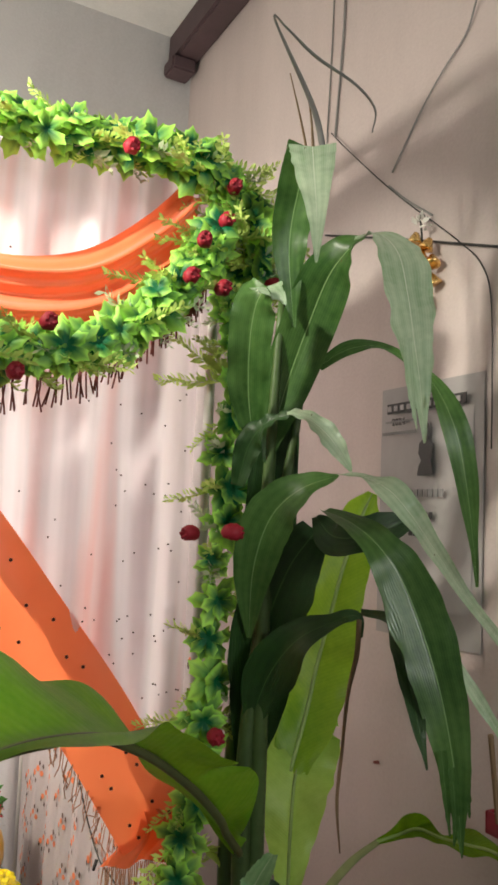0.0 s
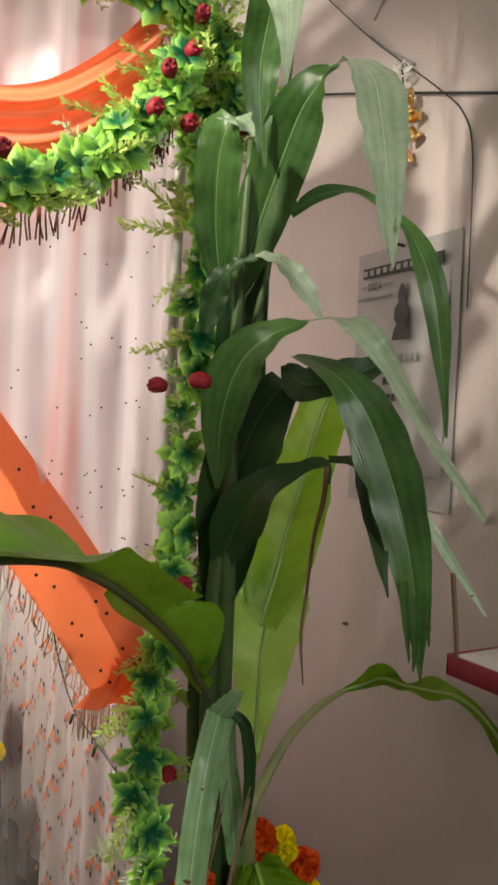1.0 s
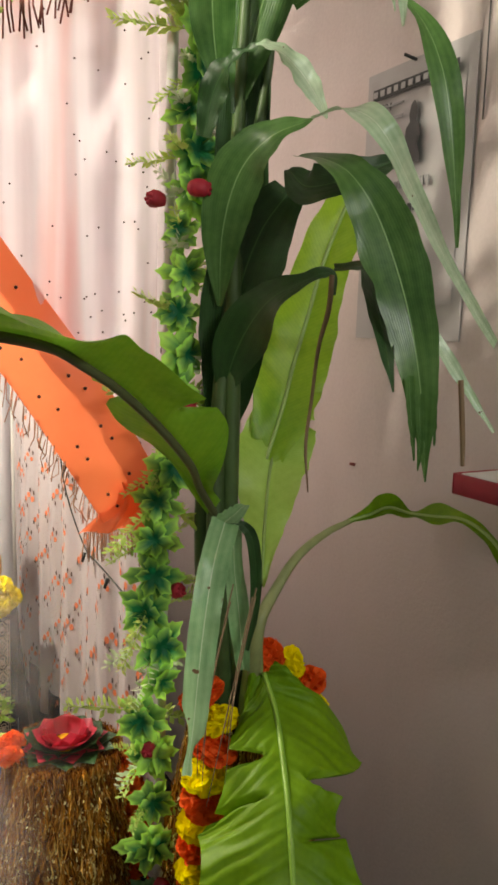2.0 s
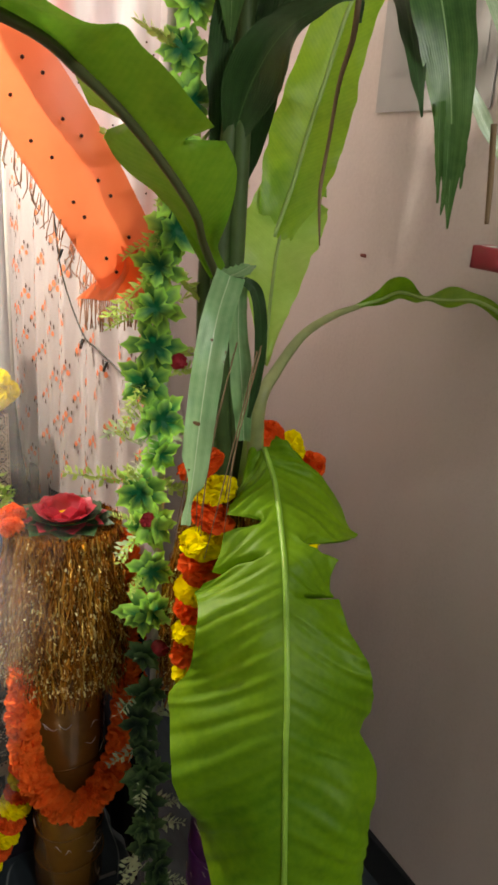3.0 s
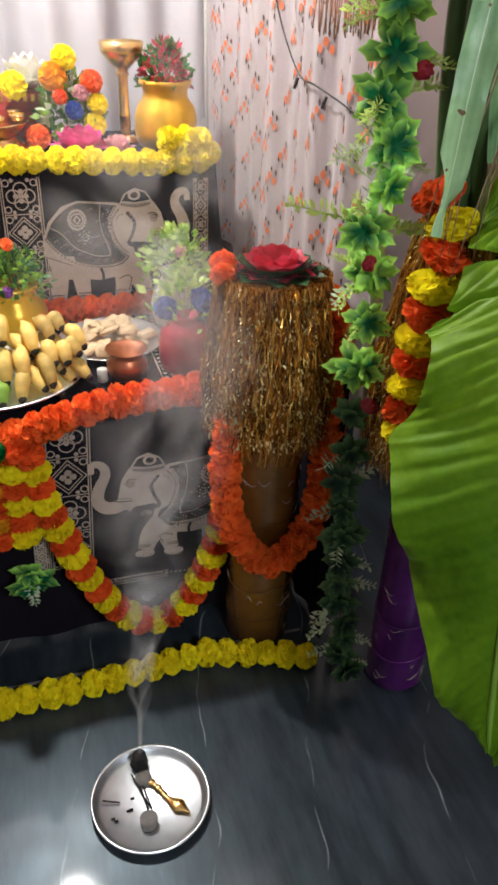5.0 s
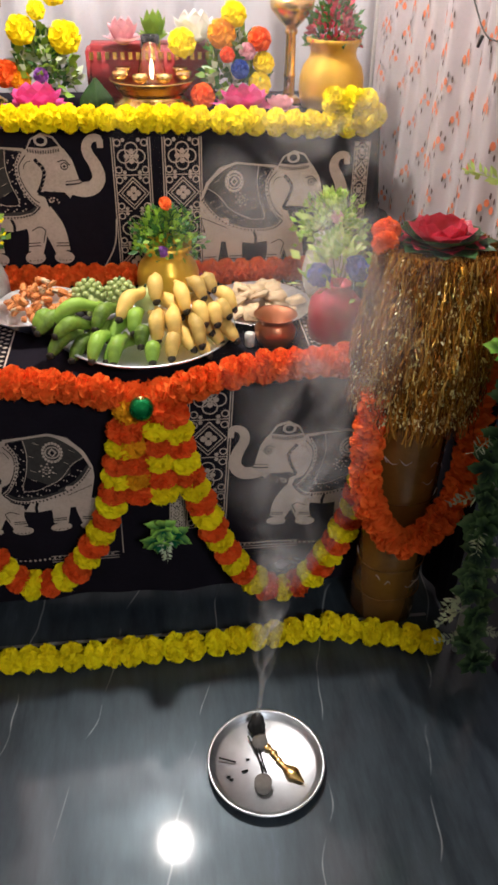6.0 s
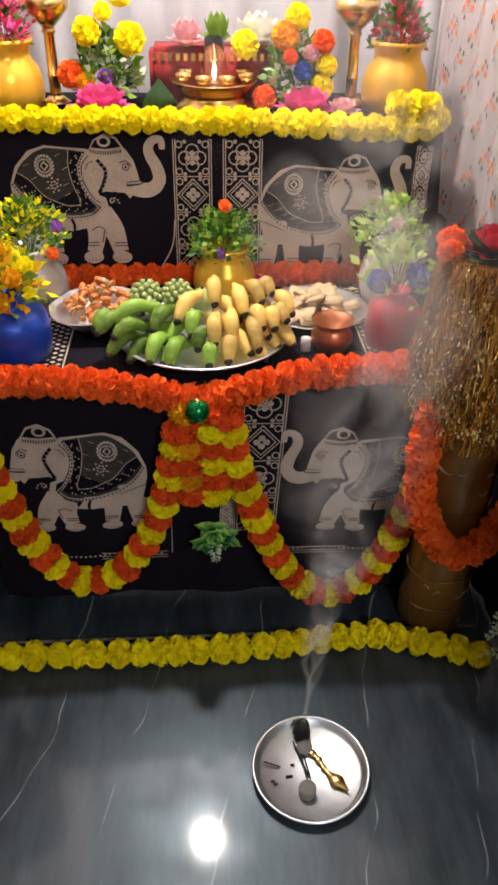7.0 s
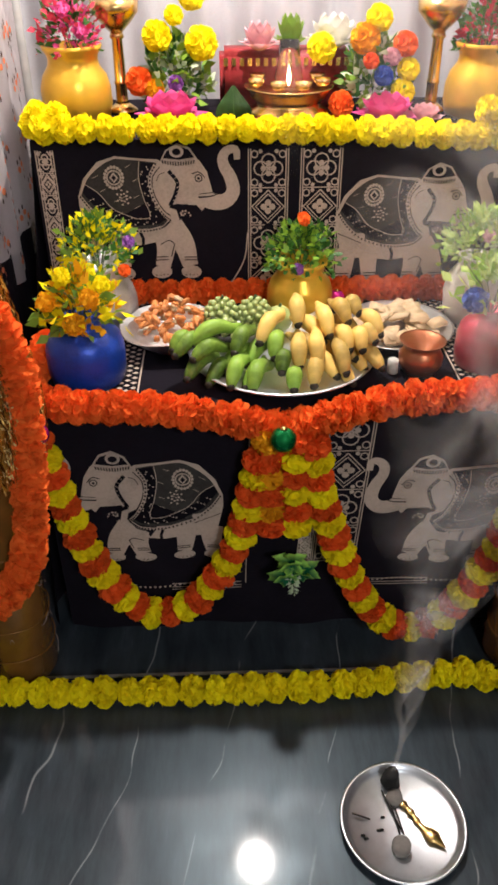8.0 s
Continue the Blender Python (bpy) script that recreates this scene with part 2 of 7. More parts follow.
M_BACKCURT = sheer_mat("grey_white_back_curtain", (0.66, 0.66, 0.7), 0.3, 0.0)
M_ORANGE_SILK = mat("orange_silk", (0.98, 0.235, 0.09), 0.38, var=0.1, scale=25, bump=0.08, translucent=0.35, sheen=0.6)
M_FRINGE = mat("maroon_fringe", (0.2, 0.05, 0.04), 0.7)
M_DOT = mat("dark_sequin", (0.06, 0.015, 0.015), 0.3, 0.4)
M_FRINGE_O = mat("orange_brown_fringe", (0.55, 0.26, 0.16), 0.7)
M_MOTIF_O = mat("orange_block_print", (0.86, 0.26, 0.12), 0.6, translucent=0.3)
M_MOTIF_K = mat("dark_block_print", (0.1, 0.06, 0.05), 0.7)
M_CLOTH = mat("black_cotton_cloth", (0.009, 0.007, 0.0115), 0.9, var=0.3, scale=120, bump=0.3, spec=0.12)
M_PRINT = mat("beige_cloth_print", (0.52, 0.42, 0.34), 0.85, var=0.2, scale=160, bump=0.3)
M_PRINT_GREY = mat("grey_cloth_print", (0.055, 0.05, 0.045), 0.9, var=0.3, scale=160, bump=0.3, spec=0.15)
M_WOOD = mat("dark_table_wood", (0.05, 0.03, 0.02), 0.6)
M_YELLOW = mat("yellow_marigold_cloth", (1.0, 0.86, 0.008), 0.7, var=0.1, scale=60, translucent=0.28, spec=0.12)
M_ORANGE = mat("orange_marigold_cloth", (0.97, 0.19, 0.03), 0.7, var=0.14, scale=60, translucent=0.28, spec=0.12)
M_REDOR = mat("red_orange_marigold_cloth", (0.88, 0.13, 0.02), 0.7, var=0.14, scale=60, translucent=0.28, spec=0.12)
M_AMBER = mat("amber_marigold_cloth", (0.85, 0.42, 0.012), 0.7, var=0.14, scale=60, translucent=0.28, spec=0.12)
M_RED = mat("crimson_petal", (0.36, 0.012, 0.03), 0.6, var=0.25, scale=70, translucent=0.2)
M_LOTUS = mat("red_lotus_petal", (0.68, 0.05, 0.09), 0.45, var=0.2, scale=50, translucent=0.3)
M_MAGENTA = mat("magenta_lotus_petal", (0.7, 0.09, 0.3), 0.5, var=0.2, scale=50, translucent=0.3)
M_PINKFL = mat("pale_pink_petal", (0.8, 0.45, 0.5), 0.5, translucent=0.3)
M_WHITEFL = mat("white_petal", (0.82, 0.82, 0.76), 0.6, translucent=0.25)
M_BLUEFL = mat("blue_petal", (0.03, 0.1, 0.45), 0.6, translucent=0.2)
M_PURPFL = mat("purple_petal", (0.3, 0.1, 0.42), 0.6, translucent=0.2)
# Pale gold that stands in for the tinsel's sparkle.
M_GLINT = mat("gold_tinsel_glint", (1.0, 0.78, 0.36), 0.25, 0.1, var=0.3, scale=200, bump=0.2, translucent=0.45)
M_GOLD_TINSEL = tinsel_mat("gold_tinsel")
M_GOLD_PAINT = mat("gold_painted_pot", (0.82, 0.49, 0.05), 0.3, 0.5, var=0.12, scale=40, bump=0.2)
M_BROWN_FILM = mat("brown_gold_wrapping_film", (0.3, 0.14, 0.03), 0.25, 0.3, var=0.3, scale=24, bump=0.6, coat=0.5)
M_PURPLE_FILM = mat("purple_wrapping_film", (0.13, 0.012, 0.19), 0.3, 0.1, var=0.35, scale=24, bump=0.7, coat=0.3)
# Pale colour for painted highlights on the wrapping film.
M_FILM_GLINT = mat("film_highlight", (0.8, 0.66, 0.6), 0.2, 0.5, var=0.3, scale=90)
M_BRASS = mat("brass", (0.78, 0.52, 0.2), 0.25, 1.0, var=0.15, scale=50, bump=0.1)
M_STEEL = mat("stainless_steel", (0.7, 0.74, 0.78), 0.36, 1.0, var=0.12, scale=40, bump=0.06)
M_COPPER = mat("copper_pot_metal", (0.52, 0.2, 0.1), 0.35, 0.85, var=0.2, scale=40, bump=0.15)
M_FOIL = mat("crumpled_silver_foil", (0.84, 0.84, 0.85), 0.38, 1.0, var=0.2, scale=45, bump=0.8)
M_BLUE = mat("blue_glitter_vase", (0.01, 0.07, 0.52), 0.28, 0.3, var=0.25, scale=260, bump=0.4, coat=0.4)
M_SILVER = mat("silver_glitter_vase", (0.6, 0.6, 0.6), 0.32, 0.7, var=0.2, scale=260, bump=0.5)
M_REDVASE = mat("red_glitter_vase", (0.55, 0.012, 0.05), 0.28, 0.3, var=0.25, scale=260, bump=0.4, coat=0.4)
M_WHITEVASE = mat("white_ceramic", (0.7, 0.68, 0.62), 0.3, var=0.08)
M_REDCLOTH = mat("red_brocade", (0.4, 0.03, 0.035), 0.6, var=0.3, scale=90)
M_BAN_Y = mat("ripe_banana_skin", (0.74, 0.5, 0.13), 0.5, var=0.3, scale=30, bump=0.1, spec=0.3, per=0.2)
M_BAN_G = mat("green_banana_skin", (0.2, 0.34, 0.045), 0.48, var=0.4, scale=60, bump=0.15, spec=0.3, per=0.25)
M_BAN_TIP = mat("banana_tip", (0.03, 0.022, 0.012), 0.8)
M_GRAPE = mat("green_fruit_skin", (0.4, 0.48, 0.17), 0.35, var=0.25, scale=70, bump=0.3, coat=0.2)
M_SWEET = mat("orange_sweet", (0.72, 0.26, 0.07), 0.5, var=0.25, scale=70, bump=0.3)
M_CREAM = mat("cream_biscuit", (0.68, 0.5, 0.3), 0.7, var=0.2, scale=80, bump=0.3)
M_GREEN_BALL = mat("green_glass_bauble", (0.0, 0.2, 0.05), 0.12, 0.7, var=0.15)
M_PINK_BALL = mat("pink_bauble", (0.6, 0.02, 0.26), 0.15, 0.6, var=0.15)
M_BLACK = mat("charred_black", (0.012, 0.011, 0.01), 0.8, scale=90, bump=0.6)
M_ASH = mat("grey_ash", (0.22, 0.2, 0.18), 0.9, scale=120, bump=0.6)
M_WIRE = mat("black_cable", (0.02, 0.02, 0.02), 0.5)
M_GREYWIRE = mat("grey_cable", (0.22, 0.22, 0.21), 0.6)
M_PAPER = mat("calendar_paper", (0.3, 0.29, 0.285), 0.45, var=0.12, scale=20, bump=0.15)
M_INK = mat("black_ink", (0.03, 0.03, 0.03), 0.6)
M_INK_L = mat("grey_ink", (0.2, 0.2, 0.2), 0.6)
M_SHELF_RED = mat("red_shelf_edge", (0.3, 0.012, 0.03), 0.4)
M_SHELF_WHITE = mat("white_shelf_top", (0.8, 0.8, 0.8), 0.4)
M_POLE = mat("painted_pole", (0.55, 0.55, 0.53), 0.4, var=0.15)
M_SPRIG = mat("pale_fern_plastic", (0.58, 0.74, 0.2), 0.55, translucent=0.35, per=0.3)
M_SPRIG_W = mat("white_tipped_fern", (0.6, 0.7, 0.47), 0.55, translucent=0.3, per=0.2)
M_LEAFLET = mat("fresh_plastic_leaf", (0.24, 0.42, 0.04), 0.5, translucent=0.35, per=0.4)
M_LEAFLET_D = mat("deep_plastic_leaf", (0.05, 0.17, 0.03), 0.5, translucent=0.3, per=0.3)
M_RIM = rim_leaf_mat("rimmed_ivy_leaf", (0.002, 0.17, 0.06), (0.52, 0.95, 0.16))
# Same ivy leaf with the shade near the floor put into its colours.
M_RIM_SHADE = rim_leaf_mat("shaded_rimmed_ivy_leaf", (0.004, 0.036, 0.016), (0.13, 0.26, 0.09))
M_CORN = leaf_mat("maize_leaf", (0.034, 0.105, 0.022), (0.11, 0.235, 0.06), (0.24, 0.4, 0.16), along=0.0, across=22.0, rough=0.3, spots=0.2, streak=0.06, relief=0.14)
# Inner maize leaves with shade in the green; also the dark betel leaf and cups.
M_CORN_D = leaf_mat("shaded_maize_and_dark_leaf", (0.012, 0.04, 0.009), (0.03, 0.09, 0.02), (0.06, 0.14, 0.04), along=0.0, across=26.0, rough=0.4, translucent=0.15)
# Paler leaf underside, lightened further with whitish sheen put into the colour.
M_CORN_P = leaf_mat("sheen_pale_maize_leaf", (0.33, 0.5, 0.29), (0.62, 0.76, 0.55), (0.74, 0.82, 0.66), along=0.0, across=20.0, rough=0.24, spots=0.26, streak=0.08, relief=0.12, translucent=0.25)
M_CORN_M = leaf_mat("cut_maize_leaf", (0.16, 0.34, 0.15), (0.33, 0.53, 0.28), (0.6, 0.72, 0.5), along=0.0, across=18.0, rough=0.3, spots=0.27, streak=0.07, relief=0.12)
M_BANLEAF = leaf_mat("banana_leaf", (0.075, 0.19, 0.004), (0.19, 0.35, 0.008), (0.3, 0.45, 0.07), along=52.0, rough=0.5, translucent=0.25, streak=0.03, relief=0.3, blotch=2.2, wander=0.8, spec=0.25)
M_BANYOUNG = leaf_mat("arching_banana_leaf", (0.12, 0.34, 0.02), (0.24, 0.5, 0.04), (0.2, 0.3, 0.08), along=60.0, rough=0.36, translucent=0.5, streak=0.03, relief=0.12, blotch=2.5, wander=0.8)
M_LIME = leaf_mat("young_banana_leaf", (0.3, 0.52, 0.07), (0.45, 0.68, 0.14), (0.6, 0.75, 0.25), along=70.0, rough=0.4, translucent=0.35, streak=0.03, relief=0.12, blotch=2.5, wander=0.8)
M_LIME_D = leaf_mat("lime_banana_leaf", (0.2, 0.4, 0.02), (0.36, 0.58, 0.04), (0.5, 0.65, 0.2), along=70.0, rough=0.4, translucent=0.45, streak=0.04, relief=0.14, blotch=2.5, wander=0.8)
M_STALK = mat("green_stalk", (0.06, 0.11, 0.03), 0.5, var=0.3, scale=30)
M_STALK_B = mat("brownish_leaf_stalk", (0.24, 0.27, 0.11), 0.5, var=0.3, scale=30)
M_STALK_G = mat("green_midrib", (0.21, 0.38, 0.045), 0.45, var=0.2, scale=30)
M_STALK_D = mat("dark_midrib", (0.07, 0.08, 0.03), 0.5, var=0.2, scale=30)
M_STALK_P = mat("pale_leaf_stalk", (0.27, 0.4, 0.11), 0.45, var=0.2, scale=30)
M_DRY = mat("dry_leaf_fibre", (0.24, 0.16, 0.09), 0.8, translucent=0.2)
M_BULB = glow_mat("lit_bulb", (1.0, 0.95, 0.88), 60.0)
M_TUBE = glow_mat("lit_tube", (0.93, 0.97, 1.0), 12.0)
M_FLAME = glow_mat("flame", (1.0, 0.75, 0.4), 8.0)
M_GLASS = glass_mat("lamp_glass")


# ---- helpers for building ----
def wloc(ob):
    v = Vector()
    while ob:
        v = v + ob.location
        ob = ob.parent
    return v


def thing(name, label, category, loc=(0, 0, 0), group="", kind=""):
    ob = new(name)
    ob.empty_display_size = 0.05
    ob.location = loc
    return tagged(ob, label, category, group, kind)


def mesh_of(name, bm, material, smooth=True):
    me = bpy.data.meshes.new(name)
    bm.to_mesh(me)
    bm.free()
    for m in material if isinstance(material, (list, tuple)) else (material,):
        me.materials.append(m)
    if smooth:
        me.polygons.foreach_set("use_smooth", [True] * len(me.polygons))
    return me


def part(name, bm, material, parent=None, label="", world=False, smooth=True, kind=""):
    """ONE mesh object under a thing or a part; world: the bmesh is in the world's metres."""
    if world and parent:
        bmesh.ops.translate(bm, verts=bm.verts, vec=-wloc(parent))
    ob = new(name, mesh_of(name, bm, material, smooth))
    ob.parent = parent
    return tagged(ob, label, kind=kind)


def piece(name, me, parent, m):
    """A piece that shares its mesh; m is in the parent's metres."""
    ob = new(name, me)
    ob.parent = parent
    ob.matrix_basis = m
    return ob


def box(bm, x0, x1, y0, y1, z0, z1):
    v = [bm.verts.new(p) for p in ((x0, y0, z0), (x1, y0, z0), (x1, y1, z0), (x0, y1, z0), (x0, y0, z1), (x1, y0, z1), (x1, y1, z1), (x0, y1, z1))]
    for q in ((0, 3, 2, 1), (4, 5, 6, 7), (0, 1, 5, 4), (1, 2, 6, 5), (2, 3, 7, 6), (3, 0, 4, 7)):
        bm.faces.new([v[i] for i in q])
    return bm


def bbox(x0, x1, y0, y1, z0, z1, bevel=0.004):
    bm = box(bmesh.new(), x0, x1, y0, y1, z0, z1)
    if bevel:
        bmesh.ops.bevel(bm, geom=bm.edges[:], offset=bevel, segments=2, affect="EDGES")
    return bm


def lathe(profile, seg=32, wobble=0.0, ribs=0):
    """Turns (radius, height) round the z axis."""
    bm = bmesh.new()
    rows = []
    for r, z in profile:
        row = []
        for i in range(seg):
            a = 2 * math.pi * i / seg
            k = 1 + wobble * noise.noise((math.cos(a) * 1.5, math.sin(a) * 1.5, z * 14)) + (0.04 * math.cos(a * ribs) if ribs else 0)
            row.append(bm.verts.new((r * k * math.cos(a), r * k * math.sin(a), z)))
        rows.append(row)
    for a, b in zip(rows, rows[1:]):
        for i in range(seg):
            j = (i + 1) % seg
            bm.faces.new((a[i], a[j], b[j], b[i]))
    for row, flip in ((rows[0], True), (rows[-1], False)):
        bm.faces.new(row[::-1] if flip else row)
    return bm


def spline(ctrl, n):
    """n points on a smooth curve through the control points (tuples of any length)."""
    c = [np.array(p, float) for p in ctrl]
    c = [2 * c[0] - c[1]] + c + [2 * c[-1] - c[-2]]
    out = []
    for i in range(n):
        s = i / (n - 1) * (len(c) - 3)
        k = min(int(s), len(c) - 4)
        u = s - k
        a, b, d, e = c[k:k + 4]
        out.append(0.5 * (2 * b + (d - a) * u + (2 * a - 5 * b + 4 * d - e) * u * u + (3 * b - a - 3 * d + e) * u ** 3))
    return out


def tube(ctrl, radii, n=24, seg=8, bm=None, raw=False):
    bm = bm or bmesh.new()
    pts = [Vector(p) for p in (ctrl if raw else spline(ctrl, n))]
    n = len(pts)
    if isinstance(radii, (int, float)):
        radii = [radii] * n
    else:
        radii = [float(v[0]) for v in spline([(r,) for r in radii], n)]
    rows, prev = [], None
    for i, p in enumerate(pts):
        t = (pts[min(i + 1, n - 1)] - pts[max(i - 1, 0)]).normalized()
        if prev is None:
            prev = t.orthogonal().normalized()
        prev = (prev - t * prev.dot(t)).normalized()
        q = t.cross(prev)
        rows.append([bm.verts.new(p + (prev * math.cos(2 * math.pi * k / seg) + q * math.sin(2 * math.pi * k / seg)) * max(radii[i], 1e-4)) for k in range(seg)])
    for a, b in zip(rows, rows[1:]):
        for k in range(seg):
            j = (k + 1) % seg
            bm.faces.new((a[k], a[j], b[j], b[k]))
    bm.faces.new(rows[0][::-1])
    bm.faces.new(rows[-1])
    return bm


def sheet(fn, nu, nv, bm=None):
    """A grid fn(u, v) over 0..1 with UVs."""
    bm = bm or bmesh.new()
    uv = bm.loops.layers.uv.verify()
    g = [[bm.verts.new(fn(i / nu, j / nv)) for i in range(nu + 1)] for j in range(nv + 1)]
    for j in range(nv):
        for i in range(nu):
            f = bm.faces.new((g[j][i], g[j][i + 1], g[j + 1][i + 1], g[j + 1][i]))
            for l, (a, b) in zip(f.loops, ((i, j), (i + 1, j), (i + 1, j + 1), (i, j + 1))):
                l[uv].uv = (a / nu, b / nv)
    return bm


def blade(ctrl, widths, face, fold=0.2, wave=0.002, waves=5.0, n=40, m=10, tears=(), seed=0.0, droop=0.0, other=None, ragged=0.06, pleat=0.0, pleats=26.0):
    """A leaf blade along a smooth spine. widths: half widths on the way; face: the way its upper side looks (one vector, or one for
    each control point); fold: how far the halves rise from the midrib; tears: (side, from, to) where the blade is split to the rib."""
    pts = [Vector(p) for p in spline(ctrl, n + 1)]
    w = [max(float(v[0]), 0.0008) for v in spline([(x,) for x in widths], n + 1)]
    w2 = [max(float(v[0]), 0.0008) for v in spline([(x,) for x in (other or widths)], n + 1)]
    faces = [Vector(p) for p in spline(face, n + 1)] if isinstance(face[0], (tuple, list)) else [Vector(face)] * (n + 1)
    sides = []
    for i in range(n + 1):
        t = (pts[min(i + 1, n)] - pts[max(i - 1, 0)]).normalized()
        sides.append(t.cross(faces[i]).normalized())

    def at(u, v):
        i = min(int(round(v * n)), n)
        s = (u - 0.5) * 2
        up = sides[i].cross((pts[min(i + 1, n)] - pts[max(i - 1, 0)]).normalized())
        a = abs(s)
        ripple = wave * a * a * math.sin(v * waves * 6.283 + (1.7 if s > 0 else 0) + seed) + wave * 0.8 * a * noise.noise((v * 9 + seed, s * 2, seed))
        ripple += pleat * min(a * 2, 1) * math.sin((v - 0.09 * a) * pleats * 6.283 + 3 * noise.noise((v * 6, seed, s)))
        edge = 1 + ragged * a * noise.noise((v * 14 + seed * 3, s * 3, 2.0 + seed))
        for sd, v0, v1 in tears:
            if sd * s > 0 and v0 < v < v1:
                gap = math.sin((v - v0) / (v1 - v0) * math.pi)
                edge *= 1 - 0.75 * gap * a
        hw = w2[i] if s > 0 else w[i]
        return pts[i] + sides[i] * (s * hw * edge * (1 - 0.25 * fold * fold)) + up * (fold * hw * a - droop * hw * a * a + ripple)
    return sheet(at, m, n)


def frill(r, petals, size, flat=1.0, seed=1):
    """A ruffled cloth flower: a core and many small cupped petals."""
    rng = random.Random(seed)
    bm = bmesh.new()
    bmesh.ops.create_icosphere(bm, subdivisions=2, radius=r * 0.72)
    for i in range(petals):
        z = 1 - 2 * (i + 0.5) / petals
        a = i * 2.39996
        d = Vector((math.sqrt(1 - z * z) * math.cos(a), math.sqrt(1 - z * z) * math.sin(a), z))
        d = (d + Vector((rng.uniform(-1, 1), rng.uniform(-1, 1), rng.uniform(-1, 1))) * 0.12).normalized()
        t = d.orthogonal().normalized()
        t.rotate(Matrix.Rotation(rng.uniform(0, 6.28), 3, d))
        b = d.cross(t)
        k = r * rng.uniform(0.9, 1.06)
        s = size * rng.uniform(0.75, 1.2)
        base = d * r * 0.62
        v = [base + t * s * 0.35, base - t * s * 0.35, d * k * 0.9 - t * s * 0.62 + b * s * 0.2, d * k - t * s * 0.2 + b * s * 0.42, d * k + t * s * 0.25 + b * s * 0.36, d * k * 0.92 + t * s * 0.62 + b * s * 0.1]
        vs = [bm.verts.new(p) for p in v]
        bm.faces.new((vs[0], vs[1], vs[2], vs[3]))
        bm.faces.new((vs[0], vs[3], vs[4], vs[5]))
    for v in bm.verts:
        v.co.z *= flat
    return bm


def leaflet(bm, m, length, width, cup, arch):
    """One pointed leaflet along +y; UV x runs from its pale-free heart (0) to the rim (1)."""
    uv = bm.loops.layers.uv.verify()
    rows = []
    for i in range(5):
        s = i / 4
        w = width * (0.35, 0.85, 1.0, 0.72, 0.05)[i]
        y, z = length * s * math.cos(arch * s), length * s * 0.55 * math.sin(arch * 1.6 * s) * -1
        rows.append([bm.verts.new(m @ Vector((k * w, y, z + cup * w * k * k))) for k in (-1, 0, 1)])
    rim = (0.15, 0.6, 0.8, 0.95, 1.0)
    for i in range(4):
        for k in (0, 1):
            f = bm.faces.new((rows[i][k], rows[i][k + 1], rows[i + 1][k + 1], rows[i + 1][k]))
            for l, (a, c) in zip(f.loops, ((i, k), (i, k + 1), (i + 1, k + 1), (i + 1, k))):
                l[uv].uv = (rim[a] if c != 1 else rim[a] * 0.5, 0.5)


def rosette(seed, size=0.05):
    """A star-shaped ivy leaf: two whorls of broad toothed lobes with a ridge along each, UV x from the heart (0) to the rim (1)."""
    rng = random.Random(seed)
    bm = bmesh.new()
    uv = bm.loops.layers.uv.verify()
    for n, k, lift in ((6, 1.0, 0.12), (5, 0.66, 0.62)):
        steps, rows = n * 6, []
        longer = [rng.uniform(0.8, 1.15) for j in range(n)]
        bend = [rng.uniform(-0.25, 0.3) for j in range(n)]
        turn = rng.uniform(0, 6.283)
        for j in range(steps):
            a, lobe, q = turn + j / steps * 6.283, (j + 3) // 6 % n, abs((j + 3) % 6 - 3)
            out = size * k * longer[lobe] * (1.0, 0.8, 0.77, 0.45)[q]
            row = []
            for f in (0.35, 0.72, 1.0):
                z = out * f * (lift + bend[lobe] * f) - size * k * 0.16 * f * (q == 3) - size * 0.22 * f ** 3
                row.append(bm.verts.new((out * f * math.cos(a), out * f * math.sin(a), z + 0.006 * (k < 1))))
            rows.append(row)
        mid = bm.verts.new((0, 0, 0.004 * (k < 1) - 0.003))
        for j in range(steps):
            p, q = rows[j], rows[(j + 1) % steps]
            for vs, us in (((mid, p[0], q[0]), (0, 0.3, 0.3)), ((p[0], p[1], q[1], q[0]), (0.3, 0.62, 0.62, 0.3)), ((p[1], p[2], q[2], q[1]), (0.62, 1, 1, 0.62))):
                for l, u in zip(bm.faces.new(vs).loops, us):
                    l[uv].uv = (u, 0.5)
    return bm


def sprig(seed, length=0.06, n=9, leaf=0.016):
    """A fern-like spray along +z."""
    rng = random.Random(seed)
    bm = bmesh.new()
    tube([(0, 0, 0), (0.004, 0.002, length * 0.5), (0.010, 0.004, length)], 0.0008, 5, 4, bm)
    for i in range(n):
        s = (i + 1) / n
        c = Vector((0.01 * s * s, 0.004 * s, length * s))
        for k in (-1, 1, 0):
            a = rng.uniform(-0.6, 0.6) + (0 if k else 1.5)
            d = Vector((math.cos(a) * (k or 1) * 0.8, math.sin(a) * 0.9, rng.uniform(0.35, 0.9))).normalized()
            w = d.orthogonal().normalized()
            L = leaf * (1.1 - 0.45 * s) * rng.uniform(0.8, 1.2)
            v = [bm.verts.new(c), bm.verts.new(c + d * L * 0.55 + w * L * 0.2), bm.verts.new(c + d * L), bm.verts.new(c + d * L * 0.55 - w * L * 0.2)]
            bm.faces.new(v)
    return bm


